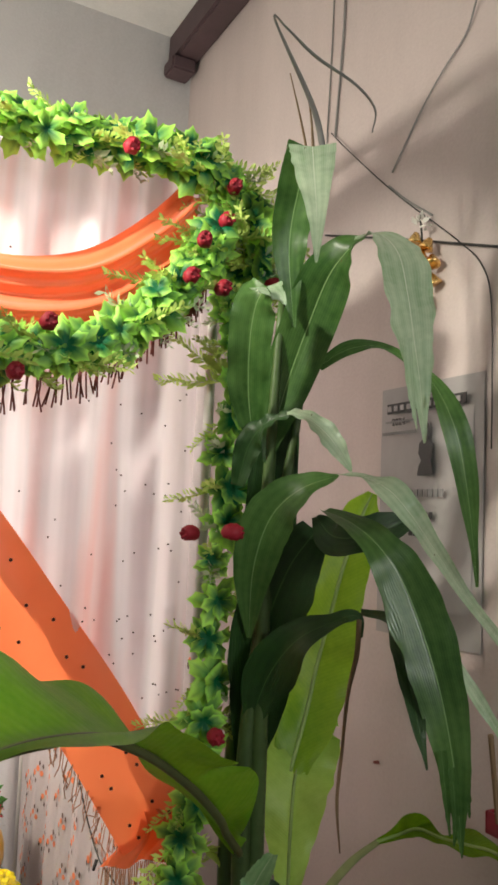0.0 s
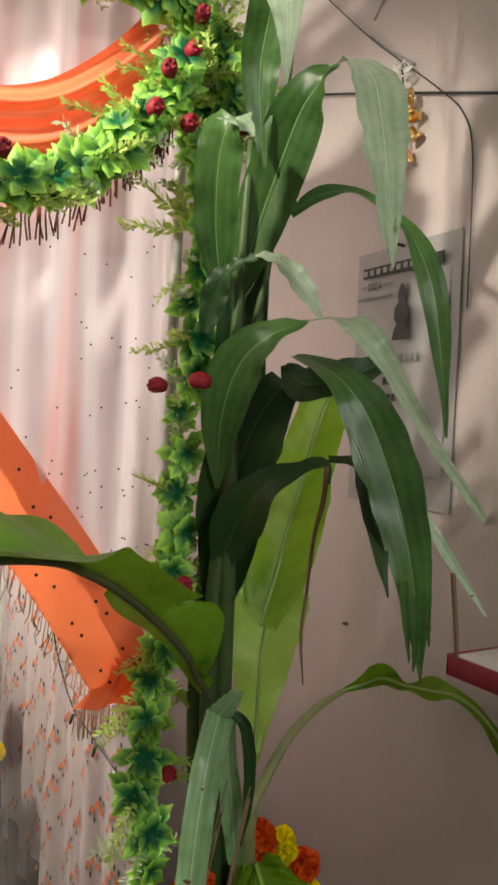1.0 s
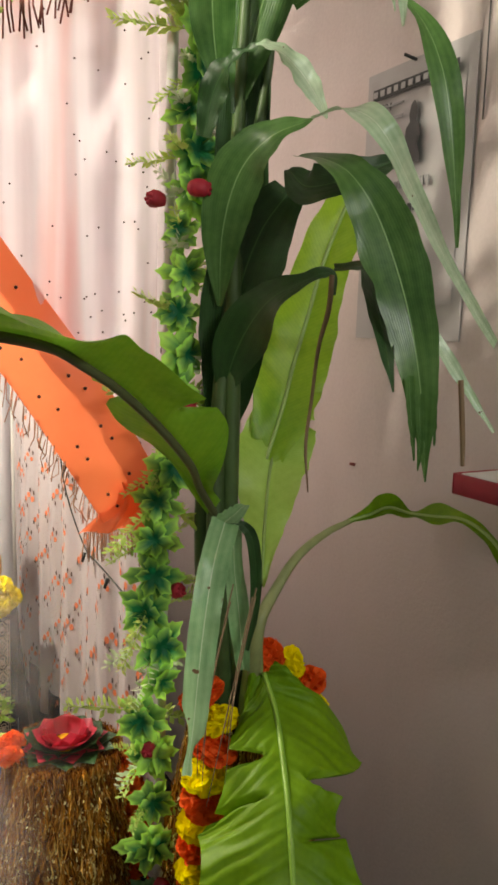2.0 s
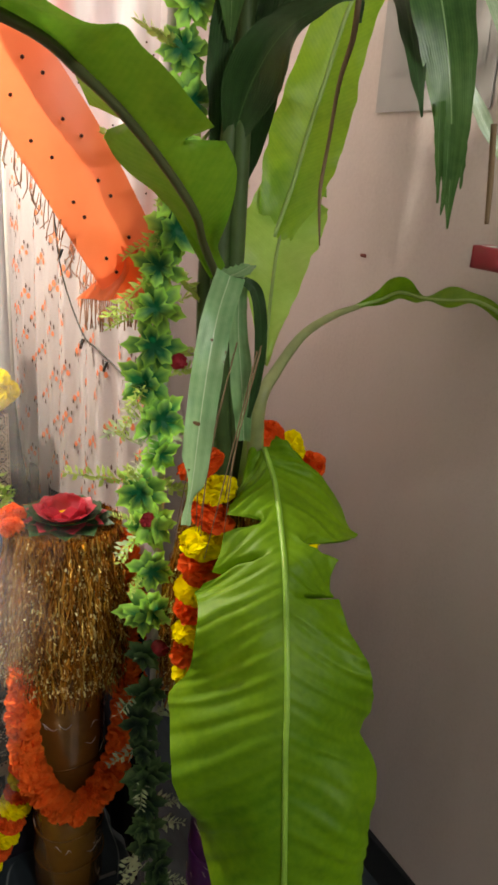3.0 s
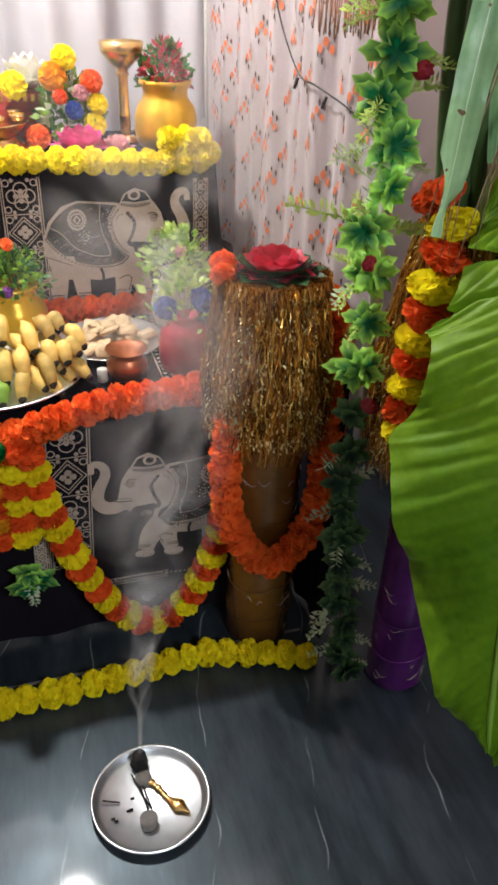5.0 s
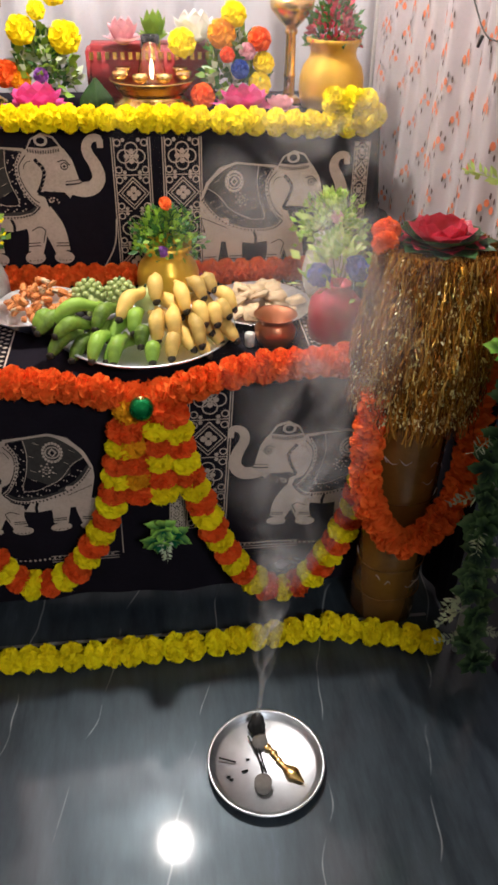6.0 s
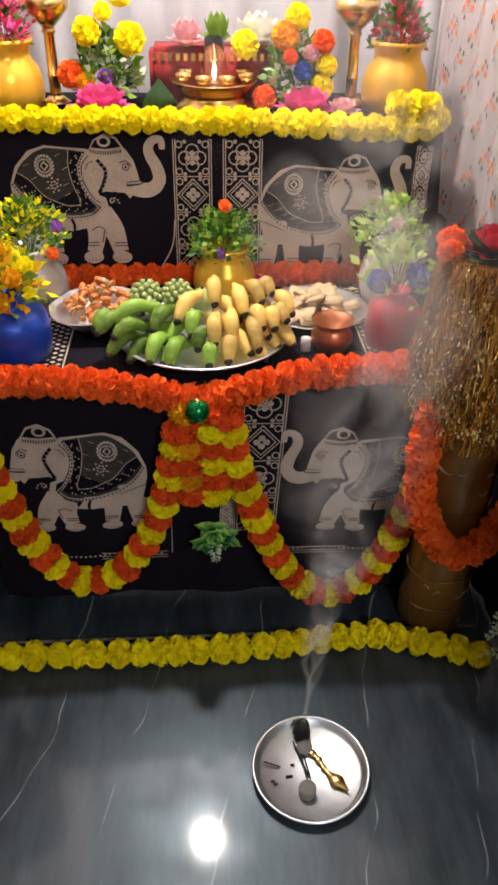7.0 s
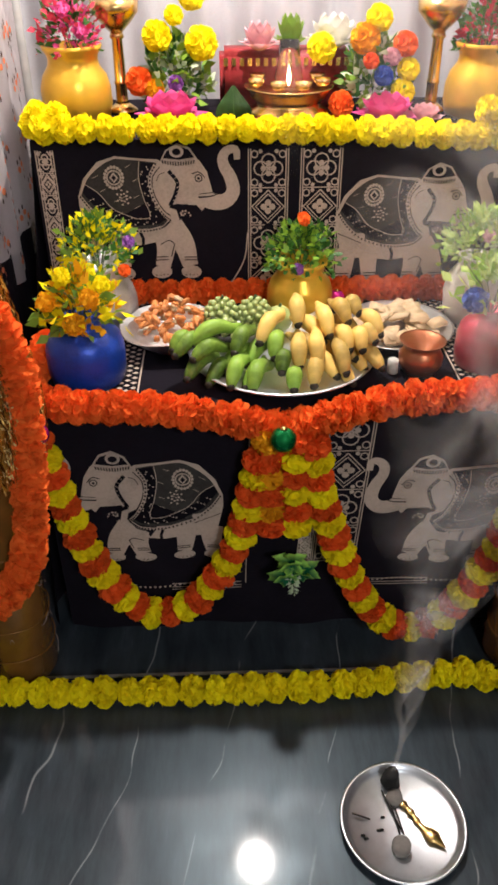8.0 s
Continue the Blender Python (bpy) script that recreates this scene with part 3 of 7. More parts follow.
def bush(seed, r, h, n=70, leaf=0.02):
    """Small plastic foliage: many pointed leaflets in a loose dome."""
    rng = random.Random(seed)
    bm = bmesh.new()
    for i in range(n):
        a, e = rng.uniform(0, 6.283), rng.uniform(-0.2, 1.5)
        d = Vector((math.cos(a) * math.cos(e), math.sin(a) * math.cos(e), math.sin(e)))
        c = Vector((d.x * r, d.y * r, d.z * h)) * rng.uniform(0.45, 1.0)
        o = (d + Vector((rng.uniform(-1, 1), rng.uniform(-1, 1), rng.uniform(-0.6, 1)))).normalized()
        w = o.orthogonal().normalized()
        w.rotate(Matrix.Rotation(rng.uniform(0, 6.28), 3, o))
        u = o.cross(w)
        L = leaf * rng.uniform(0.7, 1.4)
        v = [bm.verts.new(p) for p in (c, c + o * L * 0.45 + w * L * 0.3 + u * L * 0.08, c + o * L, c + o * L * 0.45 - w * L * 0.3 + u * L * 0.08)]
        bm.faces.new(v)
    return bm


def lotus(seed, r, h, rows=3, per=8):
    rng = random.Random(seed)
    bm = bmesh.new()
    for k in range(rows):
        for i in range(per):
            a = 6.283 * (i + 0.5 * k) / per + rng.uniform(-0.1, 0.1)
            up = (0.35, 0.9, 1.4)[k % 3]
            L = r * (1.0 - 0.12 * k)
            m = pose(0, 0, 0, 0, 0, math.degrees(a))

            def at(u, v, L=L, up=up, m=m):
                wd = r * 0.34 * math.sin(min(v * 1.15 + 0.12, 1.0) * math.pi) ** 0.8
                s = (u - 0.5) * 2
                y = L * v * math.cos(up * v * 0.9)
                z = h * v * math.sin(up) + 0.25 * wd * s * s
                return m @ Vector((s * wd, y + 0.004, z))
            sheet(at, 4, 6, bm)
    return bm


# ---- room ----
XR, YB, ZC = 0.85, 2.42, 3.72


def structure(name, bm, material, label, smooth=False, parent=None):
    return tagged(part(name, bm, material, parent, smooth=smooth), label, name.split("_")[0], kind="structure")


structure("floor", box(bmesh.new(), -2.6, 1.1, -2.3, 2.7, -0.12, 0.0), M_MARBLE, "glossy black marble floor with thin pale veins")
structure("wall_east", box(bmesh.new(), XR, XR + 0.2, -2.3, 2.62, 0.0, ZC), M_WALL, "grey white plastered wall beside the altar")
structure("wall_north", box(bmesh.new(), -2.6, XR, YB, YB + 0.2, 0.0, ZC), M_BACKWALL, "grey plastered wall behind the altar")
structure("wall_west", box(bmesh.new(), -2.6, -2.4, -2.1, YB, 0.0, ZC), M_WALL_PALE, "plain grey white plastered wall")
structure("wall_south", box(bmesh.new(), -2.6, XR, -2.3, -2.1, 0.0, ZC), M_WALL_PALE, "plain grey white plastered wall")
structure("ceiling", box(bmesh.new(), -2.4, XR, -2.1, YB, ZC, ZC + 0.15), M_CEIL, "plain off-white ceiling")
structure("beam", bbox(0.752, XR - 0.003, -2.0, YB - 0.003, 3.60, ZC - 0.003, 0.01), M_BEAM, "dark brown painted beam along the ceiling")
structure("beam_end", bbox(0.735, XR - 0.02, YB - 0.10, YB - 0.005, 3.545, 3.598, 0.008), M_BEAM, "dark brown bracket under the beam")
structure("skirting", bbox(XR - 0.014, XR - 0.001, -2.0, YB - 0.01, 0.001, 0.10, 0.002), M_SKIRT, "black granite skirting along the wall")
structure("trim", bbox(-1.6, 0.30, 1.105, 1.113, 0.0005, 0.004, 0.001), M_GREYWIRE, "pale joint strip in the floor before the altar")

# ---- lamps: the hanging bulb and two added, unseen ones ----
bulb = thing("hanging_bulb", "lit white bulb on a black cord above the altar", "bulb", BULB)
part("globe", lathe([(0.004, -0.035), (0.02, -0.03), (0.03, -0.012), (0.03, 0.008), (0.02, 0.03), (0.013, 0.045)]), M_BULB, bulb).visible_shadow = False
part("holder", lathe([(0.015, 0.045), (0.018, 0.05), (0.018, 0.085), (0.006, 0.09)]), M_WIRE, bulb)
part("cord", tube([(0, 0, 0.088), (0.003, 0.002, 0.8), (0, 0, ZC - BULB.z)], 0.003, 8, 6), M_WIRE, bulb)
# Housing made up for the added spot; never in view.
clip = thing("spot_lamp", "added unseen spot lamp on a cord, brightening the canopy top", "lamp", FRONT)
aim = (AIM - FRONT).to_track_quat("Z", "Y").to_matrix().to_4x4()
can = part("can", lathe([(0.012, -0.075), (0.026, -0.07), (0.034, -0.03), (0.044, -0.006), (0.041, -0.007), (0.03, -0.032), (0.022, -0.06)]), M_WIRE, clip)
glow = part("lens", lathe([(0.002, -0.05), (0.024, -0.049), (0.024, -0.046), (0.002, -0.045)]), M_BULB, clip)
can.matrix_basis = glow.matrix_basis = aim
part("cord", tube([tuple(aim @ Vector((0, 0, -0.07))), (-0.075, -0.03, 0.08), (-0.07, -0.03, ZC - FRONT.z)], 0.003, 12, 6), M_WIRE, clip)
# Tube and batten made up to carry the fill; out of view.
tl = thing("tube_lamp", "added unseen tube lamp on the wall behind", "lamp", (0.53, -2.02, 2.8))
part("batten", bbox(-0.31, 0.31, -0.07, -0.02, -0.03, 0.03), M_POLE, tl)
part("tube", tube([(-0.3, 0.0, 0), (0.3, 0.0, 0)], 0.014, 2, 12), M_TUBE, tl)

# ---- wall pieces ----
cal = thing("calendar", "grey printed paper calendar hung flat on the wall", "calendar", (XR - 0.004, 1.022, 1.96))
part("sheet", sheet(lambda u, v: Vector((-0.003 - 0.005 * math.sin(u * 3.1) * v + 0.002 * math.sin(u * 9 + v * 4), (0.5 - u) * 0.272, 0.225 - 0.45 * v)), 12, 20), M_PAPER, cal)
part("margin", bbox(-0.0015, 0.0, -0.16, 0.148, -0.29, 0.24, 0), M_PAPER, cal, "clear plastic sleeve behind the sheet", smooth=False)


def bar(y, z, w, h, material, name="print_bar", d=0.012):
    return part(name, bbox(-d - 0.0015, -d, y - w / 2, y + w / 2, z - h / 2, z + h / 2, 0), material, cal, smooth=False)


bar(-0.005, 0.192, 0.24, 0.022, M_INK)
for k in range(11):
    bar(0.105 - 0.021 * k, 0.192, 0.012, 0.011, M_PAPER, d=0.0145)
bar(0.07, 0.163, 0.10, 0.004, M_INK_L)
bar(0.075, 0.138, 0.11, 0.006, M_INK_L)
fig = lathe([(0.024, -0.001), (0.024, 0.004), (0.02, 0.02), (0.013, 0.03), (0.022, 0.045), (0.02, 0.065), (0.009, 0.075), (0.013, 0.09), (0.008, 0.105), (0.002, 0.112)], 12)
bmesh.ops.transform(fig, matrix=Matrix.Translation((-0.0135, -0.012, 0.045)) @ Matrix.Diagonal((0.04, 1, 1, 1)), verts=fig.verts)
part("printed_shape", fig, M_INK, cal, "plain dark printed shape", smooth=False)
for z, n in ((0.008, 7), (-0.038, 5), (-0.072, 3)):
    for k in range(n):
        bar(0.03 - 0.015 * k, z, 0.010, 0.015, M_INK if n < 7 else M_INK_L)
txt = bpy.data.curves.new("year", "FONT")
txt.body, txt.size, txt.extrude = "2024", 0.022, 0.0004
year = new("year", txt)
year.data.materials.append(M_INK)
year.parent = cal
year.matrix_basis = Matrix(((0, 0, -1, -0.012), (-1, 0, 0, 0.10), (0, 1, 0, 0.155), (0, 0, 0, 1)))
part("nail", tube([(0.0, 0.004, 0.236), (-0.03, 0.004, 0.24)], 0.003, 3, 6), M_WIRE, cal)


def wall_cable(name, label, ctrl, r, material, n=30):
    ob = part(name, tube([(XR - 0.002 - r + dx, y, z) for y, z, dx in ctrl], r, n, 6), material)
    return tagged(ob, label, "cable")


wall_cable("cable", "black cable sagging across the plaster", [(1.42, 2.92, 0), (1.36, 2.86, -0.004), (1.15, 2.66, -0.006), (0.94, 2.48, -0.004), (0.875, 2.41, 0), (0.85, 2.33, 0), (0.842, 2.16, -0.003), (0.845, 2.05, 0)], 0.0015, M_WIRE)
wall_cable("cable", "thin dark cable hanging from the ceiling", [(0.85, 3.1, 0), (0.895, 2.98, -0.004), (0.93, 2.92, 0), (0.995, 2.87, -0.003), (1.07, 2.81, 0), (1.16, 2.71, 0)], 0.0022, M_GREYWIRE)
wall_cable("cable", "grey cable running straight up the wall", [(1.375, 3.55, 0), (1.377, 3.2, 0), (1.40, 2.9, 0)], 0.003, M_GREYWIRE)
wall_cable("cable", "second grey cable up the wall", [(1.43, 3.55, 0), (1.43, 3.2, 0), (1.44, 2.9, 0)], 0.002, M_GREYWIRE)
wall_cable("rod", "black rod fixed level along the wall", [(1.42, 2.64, -0.006), (1.1, 2.53, -0.006), (0.6, 2.35, -0.006)], 0.0026, M_WIRE)
wall_cable("cable", "short dark cable leaning on the wall", [(1.02, 2.56, 0), (1.1, 2.62, -0.003), (1.17, 2.68, 0)], 0.003, M_GREYWIRE)

bells = thing("bell_hanging", "string of small brass bells hung on the wall", "bells", (XR - 0.03, 1.03, 2.53))
bl = lathe([(0.002, 0.0), (0.006, -0.002), (0.011, -0.012), (0.015, -0.022), (0.017, -0.026), (0.012, -0.027)], 14)
bell_me = mesh_of("bell", bl, M_BRASS)
for k in range(9):
    piece("bell", bell_me, bells, pose(-0.008 + 0.012 * (k % 2), -0.024 * (k % 2) - 0.012 * math.sin(k * 0.5), -0.012 - 0.019 * k, 20 * (k % 2), 12, 40 * k))
part("string", tube([(0.0, 0.0, 0.03), (0, -0.012, -0.06), (0, -0.012, -0.19)], 0.002, 8, 5), M_WIRE, bells)
part("bow", bush(5, 0.02, 0.02, 14, 0.018), M_WHITEFL, bells, "white thread bow")

shelf = thing("wall_shelf", "white topped wall shelf with a dark red edge", "shelf", (XR, 0.45, 1.45))
part("board", bbox(-0.125, -0.002, -0.26, 0.268, -0.018, 0.012), M_SHELF_WHITE, shelf)
part("edge", bbox(-0.131, -0.126, -0.26, 0.273, -0.022, 0.012, 0.001), M_SHELF_RED, shelf, "dark red front edge")
part("edge", bbox(-0.131, -0.002, 0.269, 0.274, -0.022, 0.012, 0.001), M_SHELF_RED, shelf, "dark red side edge")
part("backing", bbox(-0.012, -0.001, 0.10, 0.12, 0.013, 0.2, 0.002), M_WOOD, shelf)

# ---- canopy: posts, curtains, swag ----
frame_ob = thing("canopy_frame", "thin painted metal frame of the canopy", "frame", (0.335, 1.0, 0))
part("post", tube([(0, 0, 0), (0, 0, 2.49)], 0.009, 2, 12), M_POLE, frame_ob)
part("post", tube([(-1.27, 0, 0), (-1.27, 0, 2.49)], 0.014, 2, 12), M_POLE, frame_ob)
part("post", tube([(0, 1.2, 0), (0, 1.2, 2.49)], 0.014, 2, 12), M_POLE, frame_ob)
part("post", tube([(-1.27, 1.2, 0), (-1.27, 1.2, 2.49)], 0.014, 2, 12), M_POLE, frame_ob)
part("rail", tube([(-1.27, 0, 2.49), (0, 0, 2.49)], 0.012, 2, 10), M_POLE, frame_ob)
part("rail", tube([(-1.27, 1.2, 2.49), (0, 1.2, 2.49)], 0.012, 2, 10), M_POLE, frame_ob)
part("rail", tube([(0, 0, 2.49), (0, 1.2, 2.49)], 0.012, 2, 10), M_POLE, frame_ob)
part("rail", tube([(-1.27, 0, 2.49), (-1.27, 1.2, 2.49)], 0.012, 2, 10), M_POLE, frame_ob)

part_back = part("back_curtain", sheet(lambda u, v: Vector((-0.94 + 1.27 * u, 2.2 + 0.018 * math.sin(u * 62 + 0.8 * math.sin(v * 4)) + 0.01 * math.sin(u * 23), 2.48 - 2.46 * v)), 150, 20), M_BACKCURT)
tagged(part_back, "grey white pleated curtain hung behind the altar", "curtain")


def side_curtain(x_near, x_far, sgn, label):
    def at(u, v):
        y = 1.03 + 1.15 * u
        return Vector((x_near + (x_far - x_near) * u + sgn * (0.012 * math.sin(u * 34 + math.sin(v * 3)) + 0.006 * math.sin(u * 90)), y, 2.47 - 1.85 * v))
    ob = thing("side_curtain", label, "curtain", (x_near, 1.03, 2.47))
    part("cloth", sheet(at, 120, 24), M_CURTAIN, ob, world=True)
    rng = random.Random(4)
    for material, kk in ((M_MOTIF_O, 0), (M_MOTIF_K, 1)):
        bm = bmesh.new()
        rng = random.Random(4)
        for row in range(20):
            for col in range(11):
                u = (col + 0.5 * (row % 2) + 0.3) / 11.3
                v = 0.38 + row * 0.031
                big = rng.random()
                u += rng.uniform(-0.012, 0.012)
                w, h = 0.0075 + 0.0025 * big, 0.012 + 0.005 * big
                for k in range(3 if kk == 0 else 4):
                    if kk == 0:
                        cu, cz, ww, hh = u + (k - 1) * 0.009, (0.006 if k == 1 else -0.006), w * 0.55, h * 0.55
                    else:
                        cu, cz, ww, hh = u + (-0.012, 0.012, 0.004, -0.004)[k], (0.012, -0.014, -0.026, 0.02)[k], 0.0022, 0.007
                    c = at(min(max(cu, 0), 1), v) + Vector((-sgn * 0.003 if sgn > 0 else 0.003, 0, cz))
                    vs = []
                    for q in range(6):
                        p = at(min(max(cu + ww * math.cos(q * 1.047) / 1.15, 0), 1), v)
                        vs.append(bm.verts.new((p.x - sgn * 0.0025, p.y, p.z + cz + hh * math.sin(q * 1.047))))
                    bm.faces.new(vs)
        part("block_print", bm, material, ob, "orange sprig print" if kk == 0 else "dark stem print", world=True, kind="stuff")
    return ob


side_curtain(0.345, 0.335, 1, "white sheer side curtain with small orange sprigs")
side_curtain(-0.945, -0.935, -1, "white sheer side curtain with small orange sprigs, far side")

# Black sheets added to make the lower sides dark behind the garland.
for x, side in ((0.338, 1), (-0.938, -1)):
    skirt = part("side_skirt", sheet(lambda u, v, x=x, side=side: Vector((x - side * (0.006 * math.sin(u * 40 + v) + 0.004 * math.sin(u * 93)), 1.06 + 1.1 * u, 0.70 - 0.69 * v)), 90, 12), M_CLOTH)
    tagged(skirt, "added black sheet that darkens the side below the printed curtain", "cloth")

# tied-back front drape: its inner edge sweeps from the rail to the tie on the post
EDGE = [(-0.52, 2.515), (-0.22, 2.08), (0.02, 1.775), (0.17, 1.575), (0.30, 1.37)]
edge_pts = spline(EDGE, 61)


def drape(u, v):
    i = int(round(v * 60))
    ex, ez = edge_pts[i]
    rx, rz = 0.343, 2.515 - 1.135 * v
    x, z = rx + (ex - rx) * u, rz + (ez - rz) * u
    return Vector((x, 1.055 + 0.016 * math.sin(x * 46 + 1.2 * math.sin(z * 2.3)) + 0.007 * math.sin(x * 103 + z * 1.5), z))


dr = thing("tied_drape", "sheer pinkish white drape tied back to the post", "drape", (0.31, 1.05, 2.47))
part("veil", sheet(drape, 70, 60), M_PINK, dr, world=True)
bm = bmesh.new()
dots = random.Random(12)
for k in range(90):
    p = drape(dots.uniform(0.05, 0.95), dots.uniform(0.12, 0.95))
    bmesh.ops.create_icosphere(bm, subdivisions=1, radius=0.0019, matrix=Matrix.Translation((p.x, p.y - 0.002, p.z)))
part("sequins", bm, M_DOT, dr, "tiny dark sequins", world=True, kind="stuff")
border = sheet(lambda u, v: Vector((edge_pts[int(round(v * 60))][0] + (u - 0.5) * 0.125 * 0.8, 1.035 + 0.006 * math.sin(v * 17 + u * 4) - 0.01 * math.sin(u * 3.14), edge_pts[int(round(v * 60))][1] + (u - 0.5) * 0.125 * 0.62)), 8, 60)
part("border", border, M_ORANGE_SILK, dr, "bright orange silk border with dark sequins", world=True)
bm = bmesh.new()
rng = random.Random(8)
for i in range(2, 60, 3):
    for k in (-0.3, 0.12):
        ex, ez = edge_pts[i]
        c = Vector((ex + k * 0.1 + rng.uniform(-0.006, 0.006), 1.018, ez + k * 0.078 + (0.02 if i % 2 else 0)))
        bmesh.ops.create_icosphere(bm, subdivisions=1, radius=0.0032, matrix=Matrix.Translation(c))
part("sequins", bm, M_DOT, dr, world=True, kind="stuff")
bm = bmesh.new()
for i in range(130):
    v = i / 129
    ex, ez = edge_pts[min(60, int(v * 60))]
    x, z = ex - 0.05 + rng.uniform(-0.004, 0.004), ez - 0.036 + rng.uniform(-0.006, 0.006)
    tube([(x, 1.04, z), (x - 0.004 + rng.uniform(-0.006, 0.006), 1.042, z - 0.03), (x - 0.004 + rng.uniform(-0.01, 0.01), 1.042, z - rng.uniform(0.035, 0.055))], 0.0009, 3, 4, bm)
part("fringe", bm, M_FRINGE_O, dr, "thin maroon fringe", world=True, kind="stuff")
tail = sheet(lambda u, v: Vector((0.275 + (u - 0.5) * (0.05 + 0.09 * v) + 0.015 * math.sin(v * 4), 1.03 + 0.012 * math.sin(u * 14), 1.42 - 0.085 * v)), 14, 10)
part("tail", tail, M_ORANGE_SILK, dr, "orange end of the border below the tie", world=True)
bm = bmesh.new()
for i in range(40):
    x = 0.205 + i * 0.0035
    tube([(x, 1.03, 1.337), (x + rng.uniform(-0.004, 0.004), 1.03, 1.337 - rng.uniform(0.035, 0.055))], 0.0011, 2, 4, bm)
part("fringe", bm, M_FRINGE_O, dr, "thin maroon fringe", world=True, kind="stuff")

# orange swag across the front
SW_TOP = [(0.285, 2.50), (0.2, 2.40), (0.09, 2.318), (-0.05, 2.292), (-0.19, 2.32), (-0.33, 2.42), (-0.38, 2.5)]
SW_BOT = [(0.30, 2.34), (0.235, 2.265), (0.11, 2.16), (-0.05, 2.125), (-0.21, 2.16), (-0.34, 2.27), (-0.40, 2.34)]
sw_t, sw_b = spline(SW_TOP, 61), spline(SW_BOT, 61)
swag = thing("swag", "orange silk swag with deep folds under the canopy rail", "drape", (0.0, 0.97, 2.49))


def swag_at(u, v):
    i = int(round(u * 60))
    a, b = sw_t[i], sw_b[i]
    sag = math.sin(u * math.pi)
    return Vector((a[0] + (b[0] - a[0]) * v, 0.975 - 0.03 * math.sin(v * math.pi) * (0.4 + sag) + 0.036 * abs(math.sin(v * 8.5 + 2.2 * u)) + 0.012 * abs(math.sin(v * 19 + 5 * u)) + 0.004 * math.sin(v * 50 + 14 * u), a[1] + (b[1] - a[1]) * v))


part("silk", sheet(swag_at, 60, 40), M_ORANGE_SILK, swag, world=True)
bm = bmesh.new()
for i in range(150):
    u = i / 149
    b = sw_b[int(round(u * 60))]
    x, z = b[0] + rng.uniform(-0.004, 0.004), b[1]
    tube([(x, 0.965, z), (x + rng.uniform(-0.004, 0.004), 0.962, z - 0.05), (x + rng.uniform(-0.008, 0.008), 0.962, z - rng.uniform(0.075, 0.095))], 0.0016, 3, 4, bm)
part("fringe", bm, M_FRINGE, swag, "thin maroon fringe", world=True, kind="stuff")

# ---- leaf garlands ----
ROS = [mesh_of("ivy_sprig", rosette(s), M_RIM) for s in range(5)]
ROS_SHADE = [mesh_of("ivy_sprig", rosette(s + 20), M_RIM_SHADE) for s in range(3)]
SPR = [mesh_of("fern_spray", sprig(s), M_SPRIG) for s in range(3)]
SPR_L = [mesh_of("fern_spray", sprig(s + 5, 0.10, 14, 0.02), M_SPRIG) for s in range(2)]
SPR_W = [mesh_of("fern_spray", sprig(s + 9, 0.055, 6, 0.022), M_SPRIG_W) for s in range(2)]


def bud_bm():
    bm = lathe([(0.003, 0), (0.009, 0.004), (0.0125, 0.014), (0.0125, 0.024), (0.009, 0.031), (0.003, 0.031)], 12, 0.25)
    for k in range(5):
        a = k * 1.2566
        tube([(0.004 * math.cos(a), 0.004 * math.sin(a), 0.026), (0.008 * math.cos(a + 0.8), 0.008 * math.sin(a + 0.8), 0.034)], 0.003, 3, 5, bm)
    return bm


BUD = mesh_of("rosebud", bud_bm(), M_RED)


def garland(ctrl, count, ring, label, seed, buds=(), loc=None, thick=1.0, thin=0.0):
    rng = random.Random(seed)
    pts = [Vector(p) for p in spline(ctrl, count)]
    ob = thing("leaf_garland", label, "garland", loc or tuple(pts[0]), "leaf garlands of the canopy")
    o = ob.location
    for i, p in enumerate(pts):
        t = (pts[min(i + 1, count - 1)] - pts[max(i - 1, 0)]).normalized()
        for k in range(ring):
            d = Vector((rng.uniform(-1, 1), -1.1 + rng.uniform(-0.5, 0.9), rng.uniform(-0.7, 0.7))) if k else Vector((-0.3 + rng.uniform(-0.75, 0.75), -1, 0.15 + rng.uniform(-0.6, 0.6)))
            d = (d - t * d.dot(t) * 0.7).normalized()
            r = (rng.uniform(0.006, 0.018) if k else rng.uniform(0.018, 0.03)) * thick
            q = d.to_track_quat("Z", "Y").to_matrix().to_4x4()
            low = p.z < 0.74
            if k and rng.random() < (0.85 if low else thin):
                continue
            # Leaves low on the post take the copy with shade painted in.
            me = rng.choice(ROS_SHADE if low else ROS)
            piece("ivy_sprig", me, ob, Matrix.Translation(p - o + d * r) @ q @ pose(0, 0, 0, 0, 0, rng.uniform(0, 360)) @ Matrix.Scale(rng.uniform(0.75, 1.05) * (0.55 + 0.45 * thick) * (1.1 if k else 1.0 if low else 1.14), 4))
        for k in range(1 if p.z < 0.74 else 3):
            d = Vector((rng.choice((-1, 1)) * rng.uniform(0.5, 1), rng.uniform(-0.9, 0.2), rng.uniform(-0.7, 0.5))).normalized()
            q = d.to_track_quat("Z", "Y").to_matrix().to_4x4()
            piece("fern_spray", rng.choice(SPR_W if p.z < 0.74 else SPR + SPR_W if i % 3 else SPR_L), ob, Matrix.Translation(p - o + d * 0.015) @ q @ Matrix.Scale(rng.uniform(0.8, 1.3), 4))
    for x, y, z, dx, dy, dz in buds:
        piece("rosebud", BUD, ob, Matrix.Translation(Vector((x, y, z)) - o) @ Vector((dx, dy, dz))
                        .to_track_quat("Z", "Y").to_matrix().to_4x4() @ Matrix.Scale(1.0, 4))
    return ob


